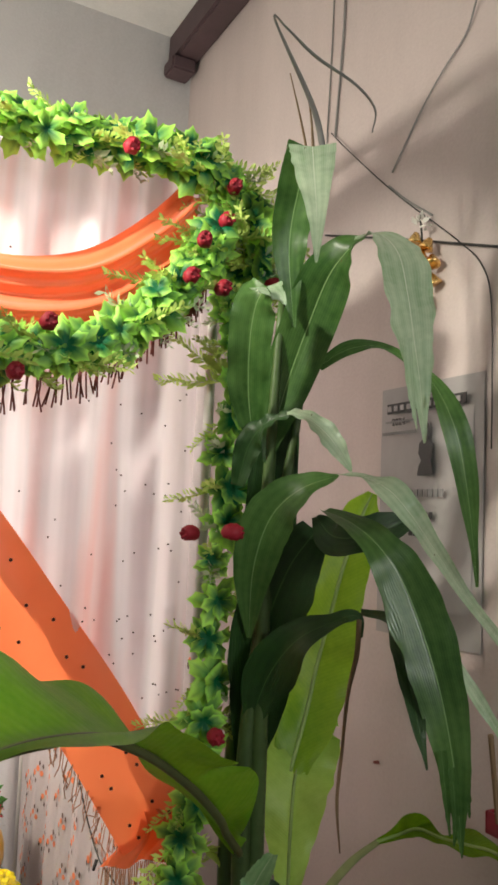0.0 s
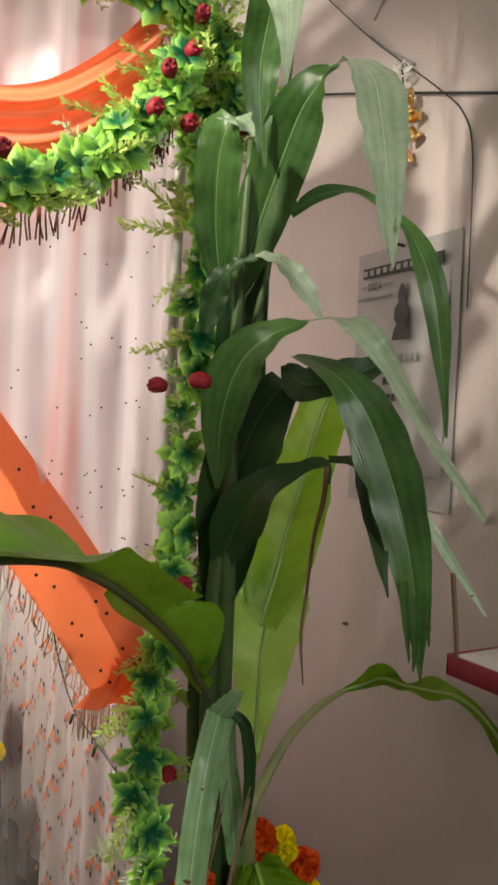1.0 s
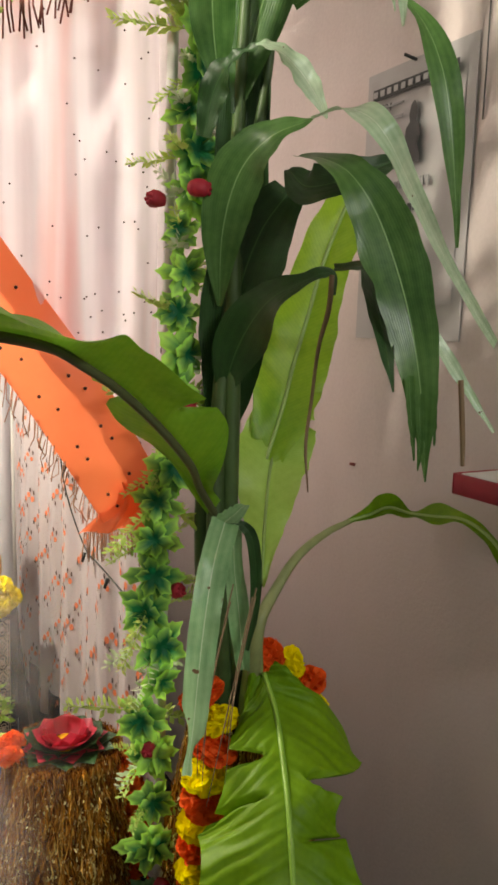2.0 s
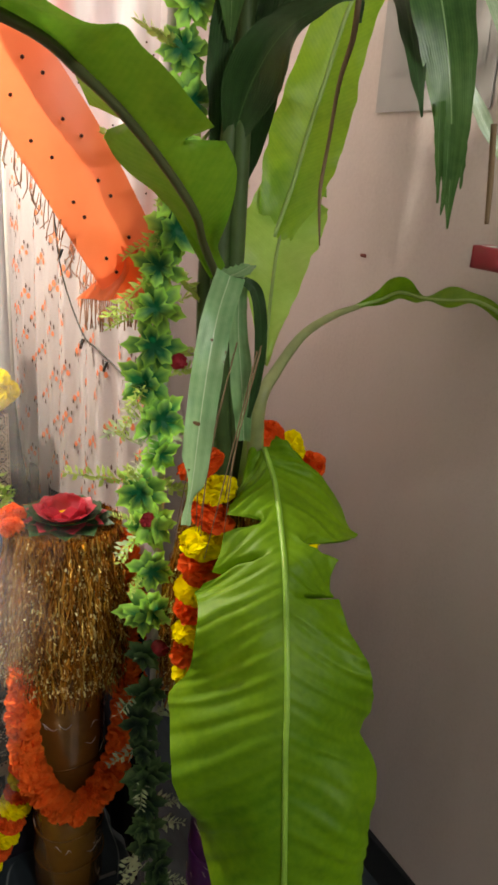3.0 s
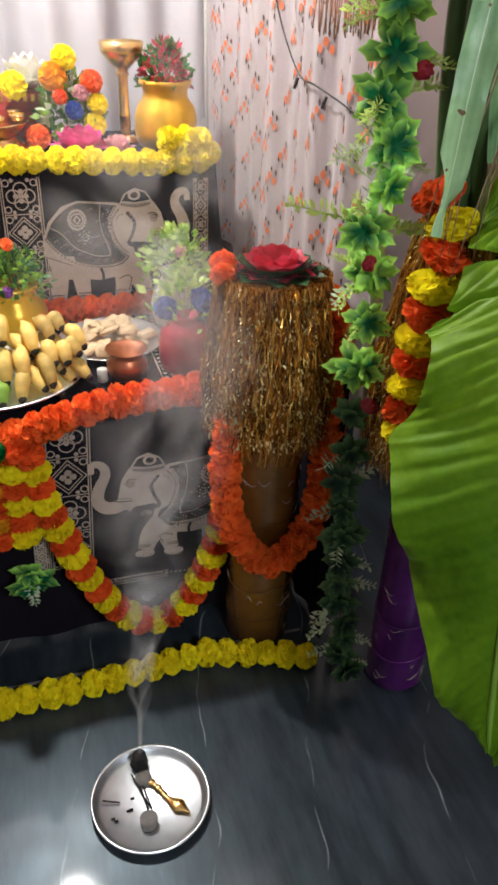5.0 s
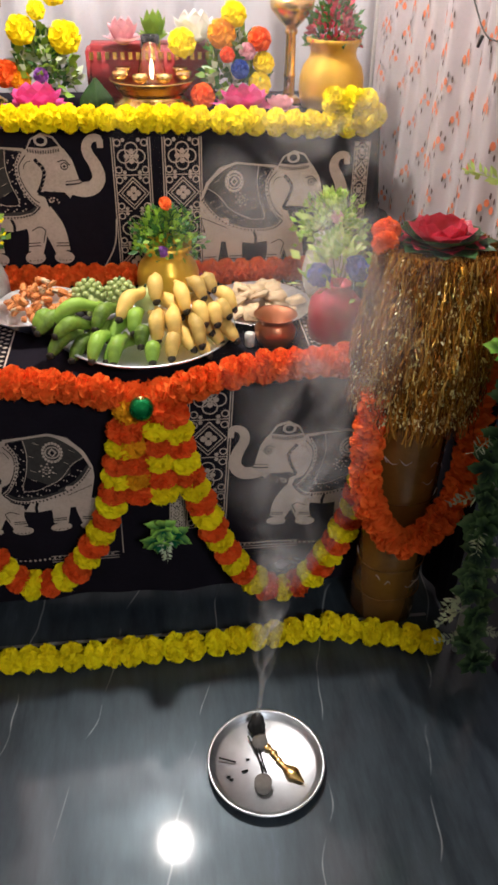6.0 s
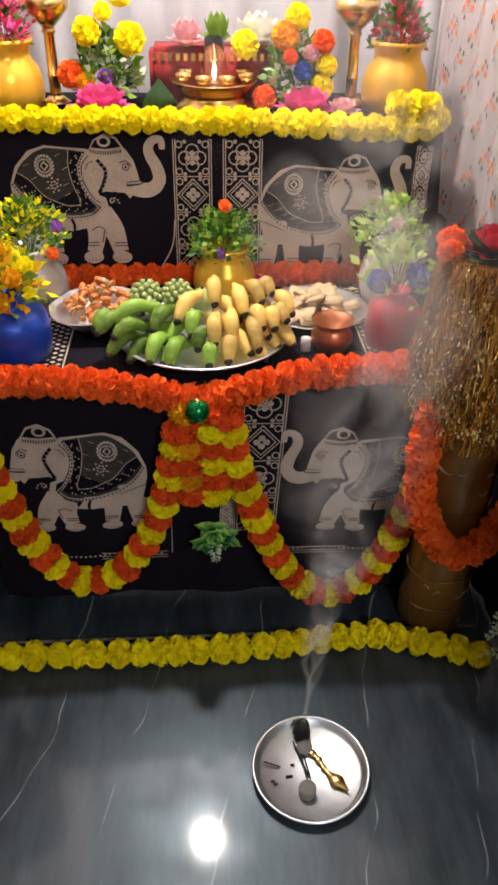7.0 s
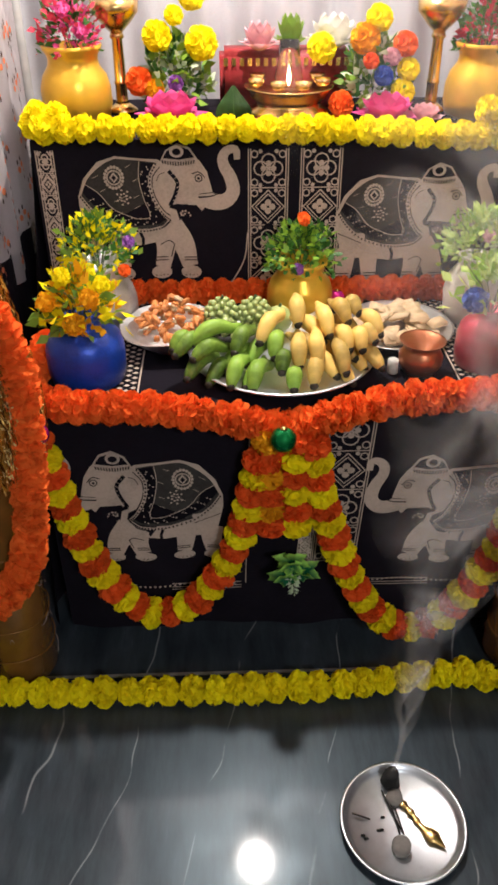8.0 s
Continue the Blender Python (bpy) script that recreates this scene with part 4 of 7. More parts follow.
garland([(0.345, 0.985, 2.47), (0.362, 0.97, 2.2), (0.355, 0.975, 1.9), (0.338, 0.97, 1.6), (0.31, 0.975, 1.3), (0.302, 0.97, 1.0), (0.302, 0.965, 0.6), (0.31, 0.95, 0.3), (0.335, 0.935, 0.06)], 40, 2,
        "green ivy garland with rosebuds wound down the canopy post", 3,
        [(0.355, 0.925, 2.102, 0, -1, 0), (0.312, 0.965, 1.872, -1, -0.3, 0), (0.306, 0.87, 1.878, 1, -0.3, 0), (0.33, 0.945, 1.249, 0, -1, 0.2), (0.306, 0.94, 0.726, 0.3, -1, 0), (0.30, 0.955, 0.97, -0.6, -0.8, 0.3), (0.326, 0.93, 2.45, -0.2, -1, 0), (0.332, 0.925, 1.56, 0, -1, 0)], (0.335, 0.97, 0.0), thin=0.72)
garland([(-0.5, 0.985, 2.475), (-0.25, 0.98, 2.48), (-0.05, 0.975, 2.485), (0.1, 0.975, 2.492), (0.24, 0.97, 2.492), (0.33, 0.97, 2.47), (0.382, 0.97, 2.39), (0.375, 0.97, 2.27)], 30, 2,
        "thick green ivy garland along the canopy rail", 11, [(0.13, 0.90, 2.46, 0, -1, -0.3), (0.30, 0.91, 2.38, 0, -1, 0), (0.40, 0.94, 2.30, 0.6, -1, 0)], (0.0, 0.98, 2.49), 1.1)
garland([(0.30, 0.93, 2.36), (0.24, 0.92, 2.27), (0.15, 0.92, 2.178), (0.04, 0.92, 2.128), (-0.08, 0.92, 2.12), (-0.2, 0.92, 2.15)], 15, 3,
        "green ivy garland with red buds along the swag's lower edge", 17, [(0.02, 0.88, 2.16, 0, -1, 0), (-0.02, 0.88, 2.085, 0, -1, 0), (0.26, 0.885, 2.33, -0.4, -1, 0), (0.235, 0.89, 2.27, 0, -1, 0), (0.29, 0.89, 2.26, 0, -1, 0)], (0.1, 0.95, 2.2), 1.0)

lw = part("light_string", tube([(0.30, 1.55, 1.45), (0.303, 1.5, 1.314), (0.318, 1.4, 1.20), (0.322, 1.3, 1.185), (0.325, 1.1, 1.16), (0.345, 1.02, 1.10)], 0.0018, 24, 5), M_WIRE)
tagged(lw, "dark wire of a fairy light string", "light string")
for x, y, z in ((0.316, 1.39, 1.19), (0.32, 1.25, 1.175), (0.31, 1.52, 1.36)):
    part("small_bulb", tube([(x, y, z), (x - 0.006, y, z - 0.02)], [0.004, 0.003], 3, 6), M_WIRE, lw)
nail = tagged(part("nail", tube([(XR, 1.157, 1.394), (XR - 0.012, 1.157, 1.396)], [0.004, 0.003], 3, 8), M_FRINGE), "small rusty nail in the wall", "nail")


# ---- altar: two tables under printed cloths ----
ZL, ZU, YL, YU = 0.60, 0.965, 1.24, 1.74


def table(name, x0, x1, y0, y1, z, label):
    ob = thing(name, label, "table", ((x0 + x1) / 2, (y0 + y1) / 2, 0))
    part("tabletop", bbox(x0, x1, y0, y1, z - 0.03, z), M_WOOD, ob, world=True)
    for x in (x0 + 0.03, x1 - 0.03):
        for y in (y0 + 0.03, y1 - 0.03):
            part("leg", bbox(x - 0.02, x + 0.02, y - 0.02, y + 0.02, 0, z - 0.031), M_WOOD, ob, world=True)
    return ob


table("low_table", -0.79, 0.185, YL + 0.012, YU - 0.02, ZL - 0.004, "low dark table wholly covered by black cloth")
table("high_table", -0.835, 0.235, YU + 0.012, 2.15, ZU - 0.004, "higher dark table wholly covered by black cloth")


def fall(x, z, y0, ztop):
    d = ztop - z
    return y0 - 0.003 - 0.010 * d * (1 + math.sin(x * 17)) - 0.006 * d * math.sin(x * 41 + 3 * z)


def altar_cloth(name, x0, x1, y0, y1, ztop, zbot, label):
    ob = thing(name, label, "cloth", ((x0 + x1) / 2, (y0 + y1) / 2, ztop))
    bm = sheet(lambda u, v: Vector((x0 + (x1 - x0) * u, fall(x0 + (x1 - x0) * u, ztop - (ztop - zbot) * v, y0, ztop), ztop - (ztop - zbot) * v)), 80, 30)
    sheet(lambda u, v: Vector((x0 + (x1 - x0) * u, y1 + (y0 - 0.003 - y1) * v, ztop + 0.001 * math.sin(u * 40) * math.sin(v * 9))), 60, 20, bm)
    for x, s in ((x0, -1), (x1, 1)):
        sheet(lambda u, v, x=x, s=s: Vector((x + s * 0.05 * v * (0.6 + 0.4 * math.sin(u * 14)), y0 - 0.003 + (y1 - y0) * u, ztop - (ztop - zbot) * v)), 20, 14, bm)
    part("drop", bm, M_CLOTH, ob, world=True)
    return ob


class Print:
    """Flat printed shapes on the front fall of a cloth; every layer lies a little prouder."""

    def __init__(self, y0, ztop):
        self.y0, self.ztop, self.bms = y0, ztop, {}

    def vert(self, bm, x, z, layer):
        return bm.verts.new((x, fall(x, z, self.y0, self.ztop) - 0.0012 * (layer + 1), z))

    def poly(self, pts, layer=0, material=None):
        bm = self.bms.setdefault((material or M_PRINT, layer), bmesh.new())
        cx, cz = sum(p[0] for p in pts) / len(pts), sum(p[1] for p in pts) / len(pts)
        c = self.vert(bm, cx, cz, layer)
        vs = [self.vert(bm, x, z, layer) for x, z in pts]
        for a, b in zip(vs, vs[1:] + vs[:1]):
            bm.faces.new((c, a, b))

    def ell(self, cx, cz, rx, rz, layer=0, material=None, n=20):
        self.poly([(cx + rx * math.cos(6.283 * k / n), cz + rz * math.sin(6.283 * k / n)) for k in range(n)], layer, material)

    def line(self, pts, w, layer=0, material=None, n=0):
        bm = self.bms.setdefault((material or M_PRINT, layer), bmesh.new())
        if n:
            pts = [tuple(p) for p in spline(pts, n)]
        ws = w if isinstance(w, (list, tuple)) else (w, w)
        rows = []
        for i, (x, z) in enumerate(pts):
            a, b = pts[max(i - 1, 0)], pts[min(i + 1, len(pts) - 1)]
            dx, dz = b[0] - a[0], b[1] - a[1]
            L = math.hypot(dx, dz) or 1
            k = ws[0] + (ws[1] - ws[0]) * i / max(1, len(pts) - 1)
            ox, oz = -dz / L * k / 2, dx / L * k / 2
            rows.append((self.vert(bm, x + ox, z + oz, layer), self.vert(bm, x - ox, z - oz, layer)))
        for (a, b), (c, d) in zip(rows, rows[1:]):
            bm.faces.new((a, c, d, b))

    def ring(self, cx, cz, r, w, layer=0, material=None, n=18):
        self.line([(cx + r * math.cos(6.283 * k / n), cz + r * math.sin(6.283 * k / n)) for k in range(n + 1)], w, layer, material)

    def done(self, ob, name):
        """Links the shapes so far: the lowest layer is the part, the layers over it its own parts."""
        top = None
        for (material, layer), bm in sorted(self.bms.items(), key=lambda e: e[0][1]):
            made = part(name if top is None else "overprint", bm, material, top or ob, world=True, smooth=False, kind="stuff" if top else "")
            top = top or made
        self.bms = {}


def band(pr, x0, x1, z0, z1, lean=0.0, every=0.088):
    """An upright printed band of diamonds and quatrefoils between double lines."""
    w = x1 - x0
    n = max(1, round((z1 - z0) / every))
    h = (z1 - z0) / n

    def q(x, z):
        return (x + lean * (z1 - z), z)
    for x in (x0, x1, x0 + 0.005, x1 - 0.005):
        pr.line([q(x, z0), q(x, (z0 + z1) / 2), q(x, z1)], 0.0024)
    xm = (x0 + x1) / 2
    for k in range(n):
        zc = z1 - (k + 0.5) * h
        if k % 2:
            for s in (0.44, 0.34):
                pr.line([q(xm, zc + s * h), q(xm + s * w * 0.94, zc), q(xm, zc - s * h), q(xm - s * w * 0.94, zc), q(xm, zc + s * h)], 0.0031)
            for a in range(4):
                cx, cz = q(xm + 0.11 * w * math.cos(a * 1.571), zc + 0.11 * h * math.sin(a * 1.571))
                pr.ell(cx, cz, 0.085 * w, 0.085 * w, n=8)
        else:
            for a in range(4):
                cx, cz = q(xm + 0.19 * w * math.cos(a * 1.571), zc + 0.19 * h * math.sin(a * 1.571))
                pr.ring(cx, cz, 0.17 * w, 0.0031, n=12)
                cx, cz = q(xm + 0.13 * w * math.cos(a * 1.571), zc + 0.13 * h * math.sin(a * 1.571))
                pr.ell(cx, cz, 0.07 * w, 0.07 * w, n=8)
            pr.ell(*q(xm, zc), 0.04 * w, 0.04 * w, n=8)
        for sx in (-1, 1):
            for sz in (-1, 1):
                cx, cz = q(xm + sx * 0.35 * w, zc + sz * 0.36 * h)
                pr.ring(cx, cz, 0.085 * w, 0.003, n=8)
                cx, cz = q(xm + sx * 0.2 * w, zc + sz * 0.43 * h)
                pr.ell(cx, cz, 0.055 * w, 0.055 * w, n=6)
        pr.line([q(x0 + 0.005, zc - h / 2), q(x1 - 0.005, zc - h / 2)], 0.0024)


def beast_motif(pr, x, z, k, kz, sgn=1, leg=1.0):
    """A large plain beige printed motif with a dark saddle cloth; x, z its top corner, k its scale, leg shortens it below the belly."""
    k, kz = k / 2.17, kz / 2.17

    def q(px, py):
        return (x + sgn * (px - 98) * k, z - ((py if py < 420 else 420 + (py - 420) * leg) - 65) * kz)

    def qs(*pts):
        return [q(*p) for p in pts]
    pr.poly(qs((112, 345), (101, 300), (102, 255), (130, 190), (190, 132), (260, 112), (350, 120), (430, 125), (470, 160), (490, 300), (505, 355), (470, 400), (440, 425), (340, 442), (250, 434), (160, 430), (125, 395)))
    for pts, w, foot in ((((150, 390), (150, 460), (143, 530)), [95, 62], (140, 556)), (((250, 410), (255, 470), (262, 530)), [80, 58], (262, 556)), (((440, 400), (440, 465), (424, 530)), [88, 62], (418, 552)), (((465, 380), (515, 440), (540, 530)), [118, 66], (543, 555))):
        pr.line(qs(*pts), [v * k for v in w], n=8)
        pr.ell(*q(*foot), 43 * k, 27 * kz * leg)
        for d in (-62, -50):
            pr.line(qs((foot[0] - 27, foot[1] + d), (foot[0] + 30, foot[1] + d)), 4 * k, 2, M_CLOTH)
        for d in (-24, -8, 8, 24):
            pr.line(qs((foot[0] + d - 3, foot[1] + 14), (foot[0] + d, foot[1] + 8), (foot[0] + d + 4, foot[1] + 14)), 2.5 * k, 2, M_CLOTH)
    pr.line(qs((478, 440), (468, 470), (462, 490)), 4 * k, 2, M_CLOTH, n=6)
    pr.line(qs((420, 440), (455, 425), (478, 440)), 4 * k, 2, M_CLOTH, n=6)
    # head, trunk and tusk
    pr.poly(qs((398, 190), (410, 155), (440, 133), (530, 122), (592, 128), (622, 170), (640, 235), (645, 262), (610, 300), (597, 315), (578, 292), (530, 290), (492, 286), (470, 318), (430, 300), (405, 250)))
    pr.line(qs((600, 262), (650, 282), (698, 276), (726, 240), (714, 190), (690, 150), (686, 118), (706, 94), (738, 94), (742, 128)), [70 * k, 24 * k], n=26)
    pr.line(qs((585, 262), (640, 258), (682, 240)), [7 * k, 3 * k], 2, M_CLOTH, n=8)
    pr.line(qs((588, 250), (632, 246), (678, 238)), 3 * k, 2, M_CLOTH, n=8)
    pr.ring(*q(588, 192), 14 * k, 4 * k, 2, M_CLOTH, n=12)
    pr.ell(*q(588, 193), 6 * k, 5 * kz, 2, M_CLOTH, n=8)
    pr.line(qs((562, 176), (590, 170), (612, 190)), 4 * k, 2, M_CLOTH, n=8)
    pr.line(qs((470, 165), (502, 205), (492, 250), (468, 292)), 15 * k, 2, M_CLOTH, n=12)
    pr.line(qs((468, 292), (500, 300), (540, 298)), [16 * k, 26 * k], 2, M_CLOTH, n=6)
    for j in range(7):
        pr.line(qs((478 + 20 * math.sin(j * 0.5), 178 + 16 * j), (492 + 18 * math.sin(j * 0.5), 172 + 16 * j)), 2.5 * k, 3)
    for j in range(9):
        pr.ell(*q(515 + 14 * math.cos(j * 0.8) + 2.5 * j, 312 + 12 * math.sin(j * 0.8) + 2 * j), 4 * k, 4 * kz, 3, n=6)
    pr.line(qs((436, 150), (404, 190), (408, 250), (440, 308), (468, 330)), 4 * k, 2, M_CLOTH, n=14)
    pr.line(qs((420, 200), (432, 178), (455, 170)), 3 * k, 2, M_CLOTH, n=8)
    # cap
    pr.poly(qs((438, 132), (462, 92), (508, 70), (556, 84), (588, 128), (560, 150), (505, 152), (460, 145)))
    pr.poly(qs((450, 120), (468, 95), (508, 77), (552, 90), (574, 118), (512, 126)), 2, M_CLOTH)
    pr.ell(*q(505, 97), 28 * k, 21 * kz, 3, n=18)
    pr.ell(*q(505, 97), 17 * k, 12 * kz, 4, M_CLOTH, n=14)
    for j in range(13):
        pr.line(qs((448 + 10.4 * j, 127 + 6 * math.sin(j * 0.26)), (450 + 10 * j, 139 + 8 * math.sin(j * 0.26))), 5 * k, 2, M_CLOTH)
    # saddle cloth
    pr.poly(qs((112, 250), (146, 188), (206, 140), (262, 120), (350, 127), (424, 136), (396, 190), (404, 255), (436, 312), (462, 340), (440, 366), (380, 378), (310, 378), (215, 352), (150, 300)), 1, M_PRINT_GREY)
    pr.poly(qs((362, 132), (418, 138), (388, 190), (398, 262), (432, 322), (452, 342), (420, 360), (330, 366), (250, 352), (255, 336), (330, 342), (384, 330), (364, 262), (352, 190)), 2, M_CLOTH)
    pr.poly(qs((120, 240), (132, 208), (180, 240), (235, 300), (300, 338), (260, 350), (180, 310)), 2, M_CLOTH)
    pr.line(qs((356, 128), (350, 190), (364, 262), (386, 331), (330, 338)), 3 * k, 3, n=16)
    pr.line(qs((134, 210), (185, 242), (240, 302), (330, 338)), 3 * k, 3, n=12)
    pr.line(qs((112, 250), (146, 188), (206, 140), (262, 117), (350, 123), (430, 128)), 5 * k, 3, n=16)
    edge = [spline([(420, 140), (394, 190), (402, 258), (436, 318), (466, 346)], 19), spline([(462, 352), (430, 374), (370, 384), (300, 380), (215, 354), (150, 304), (112, 256)], 31)]
    for pts in edge:
        pr.line([q(*p) for p in pts], 13 * k, 3)
        for p in pts:
            pr.ell(*q(*p), 4 * k, 4.5 * kz, 4, M_CLOTH, n=6)
    for j in range(44):
        s = j / 44
        a, c = (372 + 18 * math.sin(j * 2.4), 145 + 190 * s) if j % 2 else (150 + 270 * s, 268 + 82 * min(1, 1.6 * s) + 12 * math.sin(j * 2.1))
        pr.ell(*q(a + (30 * s if j % 2 else 0), c), 3.5 * k, 3.5 * kz, 3, n=5)
    for j in range(18):
        pr.ell(*q(252 + 36 * math.cos(j * 0.349), 186 + 38 * math.sin(j * 0.349)), 6.5 * k, 6.5 * kz, 3, n=7)
    pr.ring(*q(252, 186), 27 * k, 6 * k, 3)
    pr.poly(qs((252, 166), (270, 186), (252, 206), (234, 186)), 3)
    pr.poly(qs((252, 175), (262, 186), (252, 197), (242, 186)), 4, M_CLOTH)
    for j in range(14):
        r = 14 if j % 2 else 27
        pr.ell(*q(284 + r * math.cos(j * 0.449), 258 + r * math.sin(j * 0.449)), 5 * k, 4 * kz, 3, n=6)
    for j in range(20):
        a, c = 165 + (j * 53) % 185, 150 + (j * 37) % 160
        if (a - 252) ** 2 + (c - 200) ** 2 > 4200 and c < 60 + a and a + c > 330:
            pr.line(qs((a, c), (a + 22, c - 10)), 2 * k, 3)
    pr.line(qs((340, 390), (350, 415), (348, 440)), 12 * k, 2, M_CLOTH)
    pr.line(qs((112, 330), (150, 345), (215, 372)), 3 * k, 2, M_CLOTH, n=8)


up_cloth = altar_cloth("altar_cloth", -0.84, 0.245, YU, 2.16, ZU, ZL + 0.004, "black cotton cloth with beige printed motifs over the high table")
pr = Print(YU, ZU)
for x0, x1, z1, step in ((-0.376, -0.289, 0.945, 0.088), (-0.261, -0.172, 0.945, 0.088), (-0.832, -0.795, 0.945, 0.045), (0.19, 0.225, 0.93, 0.045)):
    band(pr, x0, x1, 0.612, z1, every=step)
    pr.done(up_cloth, "printed_band")
pr.line([(-0.378, 0.76), (-0.385, 0.70), (-0.41, 0.65), (-0.44, 0.612)], 0.003, n=10)
pr.done(up_cloth, "printed_line")
for x, z in ((-0.754, 0.960), (-0.18, 0.915)):
    beast_motif(pr, x, z, 0.00119, 0.00129)
    pr.done(up_cloth, "printed_motif")
low_cloth = altar_cloth("altar_cloth", -0.795, 0.19, YL, YU - 0.006, ZL, 0.025, "black cotton cloth with beige printed motifs over the low table")
pr = Print(YL, ZL)
for x0, x1, step in ((-0.239, -0.146, 0.088), (-0.272, -0.243, 0.03)):
    band(pr, x0, x1, 0.215, 0.595, -0.05, every=step)
    pr.done(low_cloth, "printed_band")
pr.line([(-0.39, 0.58), (-0.395, 0.4), (-0.40, 0.15)], 0.002)
pr.done(low_cloth, "printed_line")
for x, z in ((-0.443, 0.515), (0.186, 0.49)):
    beast_motif(pr, x, z, 0.00114, 0.00134, -1, 0.7)
    pr.done(low_cloth, "printed_motif")
for x0, x1 in ((-0.70, -0.41), (-0.20, 0.12)):
    for z in (0.155, 0.145, 0.138):
        pr.line([(x0, z), (x1, z)], 0.002)
    for k in range(26):
        pr.ell(x0 + 0.005 + 0.0108 * k, 0.1500, 0.003, 0.003, n=6)
    pr.done(low_cloth, "printed_border")
tc = thing("runner", "black and white printed runner on the low table", "cloth", (-0.3, 1.5, ZL))
for x in (-0.66, 0.03):
    trim_bm = bmesh.new()
    for k in range(46):
        y = 1.27 + 0.0098 * k
        for j in range(4):
            if (k + j) % 2:
                bx = x + 0.013 * j
                vs = [trim_bm.verts.new((bx + a, y + b, ZL + 0.004)) for a, b in ((0, 0.005), (0.0065, 0), (0.013, 0.005), (0.0065, 0.01))]
                trim_bm.faces.new(vs)
    for e in (-0.004, 0.054):
        box(trim_bm, x + e, x + e + 0.003, 1.26, 1.73, ZL + 0.0025, ZL + 0.004)
    part("printed_band", trim_bm, M_PRINT, tc, world=True, smooth=False)

# ---- marigold garlands ----
POM = {}


def pom(material, r, flat=1.0, seed=1, petals=110):
    key = (material.name, r, flat, seed)
    if key not in POM:
        POM[key] = mesh_of("flower", frill(r, petals, r * 0.5, flat, seed), material, smooth=False)
    return POM[key]


def flower_garland(label, items, loc, group="flower garlands of the altar", name="flower_garland", core=None):
    """items: (place, material, radius, flat, axis)."""
    ob = thing(name, label, "garland", loc, group)
    rng = random.Random(len(items) + int(100 * loc[0]))
    o = Vector(loc)
    for p, material, r, flat, axis in items:
        q = Vector(axis).to_track_quat("Z", "Y").to_matrix().to_4x4()
        k = rng.uniform(0.93, 1.07)
        piece("flower", pom(material, r, flat, rng.randint(1, 3)), ob, Matrix.Translation(Vector(p) - o) @ q @ pose(0, 0, 0, rng.uniform(-9, 9), rng.uniform(-9, 9), rng.uniform(0, 360)) @ Matrix.Scale(k, 4))
    return ob


def along(ctrl, spacing):
    pts = spline(ctrl, 200)
    out, run = [(Vector(pts[0]), Vector(pts[1]) - Vector(pts[0]))], 0.0
    for a, b in zip(pts, pts[1:]):
        run += float(np.linalg.norm(b - a))
        if run >= spacing:
            run -= spacing
            out.append((Vector(b), Vector(b - a)))
    return out


def strung(label, ctrl, spacing, r, materials, flat=0.8, **kw):
    pts = along(ctrl, spacing)
    return flower_garland(label, [(p, materials[i % len(materials)], r, flat, t) for i, (p, t) in enumerate(pts)], tuple(ctrl[0]), **kw)


strung("yellow marigold garland lying on the floor", [(-1.02, 1.06, 0.029), (-0.8, 1.05, 0.029), (-0.45, 1.045, 0.029), (-0.2, 1.05, 0.029), (0.03, 1.072, 0.029), (0.10, 1.06, 0.029), (0.20, 1.03, 0.03), (0.28, 1.0, 0.03)], 0.045, 0.032, [M_YELLOW], 0.86)
strung("bright yellow marigold garland along the high table's edge", [(-0.83, 1.80, 0.995), (-0.82, 1.735, 0.99), (-0.72, 1.72, 0.992), (-0.45, 1.718, 0.99), (-0.15, 1.718, 0.985), (0.1, 1.72, 0.972), (0.21, 1.725, 0.975), (0.235, 1.77, 0.99)], 0.042, 0.031, [M_YELLOW], 0.9)
strung("yellow marigold cluster at the table's corner", [(0.13, 1.73, 1.02), (0.19, 1.735, 1.015), (0.23, 1.77, 1.01)], 0.042, 0.032, [M_YELLOW], 0.9)
strung("yellow marigold cluster at the table's corner", [(-0.82, 1.76, 1.01), (-0.79, 1.75, 1.01), (-0.745, 1.75, 1.005)], 0.042, 0.032, [M_YELLOW], 0.9)
strung("orange ruffled garland along the low table's edge", [(-0.80, 1.45, 0.63), (-0.80, 1.26, 0.63), (-0.72, 1.225, 0.622), (-0.55, 1.222, 0.612), (-0.42, 1.22, 0.588), (-0.33, 1.215, 0.572), (-0.25, 1.22, 0.588), (-0.12, 1.222, 0.622), (0.06, 1.225, 0.632), (0.15, 1.235, 0.63)], 0.033, 0.035, [M_ORANGE], 0.8)
strung("orange ruffled garland at the foot of the high table", [(-0.76, 1.71, 0.628), (-0.5, 1.712, 0.628), (-0.2, 1.712, 0.628), (0.18, 1.71, 0.63)], 0.04, 0.032, [M_ORANGE], 0.85)
ALT = [M_REDOR, M_YELLOW]
sw1 = [(-0.785, 1.2, 0.56), (-0.755, 1.195, 0.42), (-0.71, 1.19, 0.26), (-0.64, 1.185, 0.14), (-0.57, 1.185, 0.115), (-0.49, 1.185, 0.17), (-0.42, 1.19, 0.3), (-0.385, 1.195, 0.44), (-0.37, 1.2, 0.54)]
strung("red and yellow marigold swag on the altar front", sw1, 0.038, 0.034, ALT, 0.8)
sw2 = [(-0.272, 1.2, 0.54), (-0.25, 1.195, 0.42), (-0.205, 1.19, 0.27), (-0.14, 1.185, 0.13), (-0.06, 1.18, 0.055), (0.02, 1.18, 0.08), (0.085, 1.175, 0.2), (0.115, 1.165, 0.32), (0.13, 1.16, 0.44)]
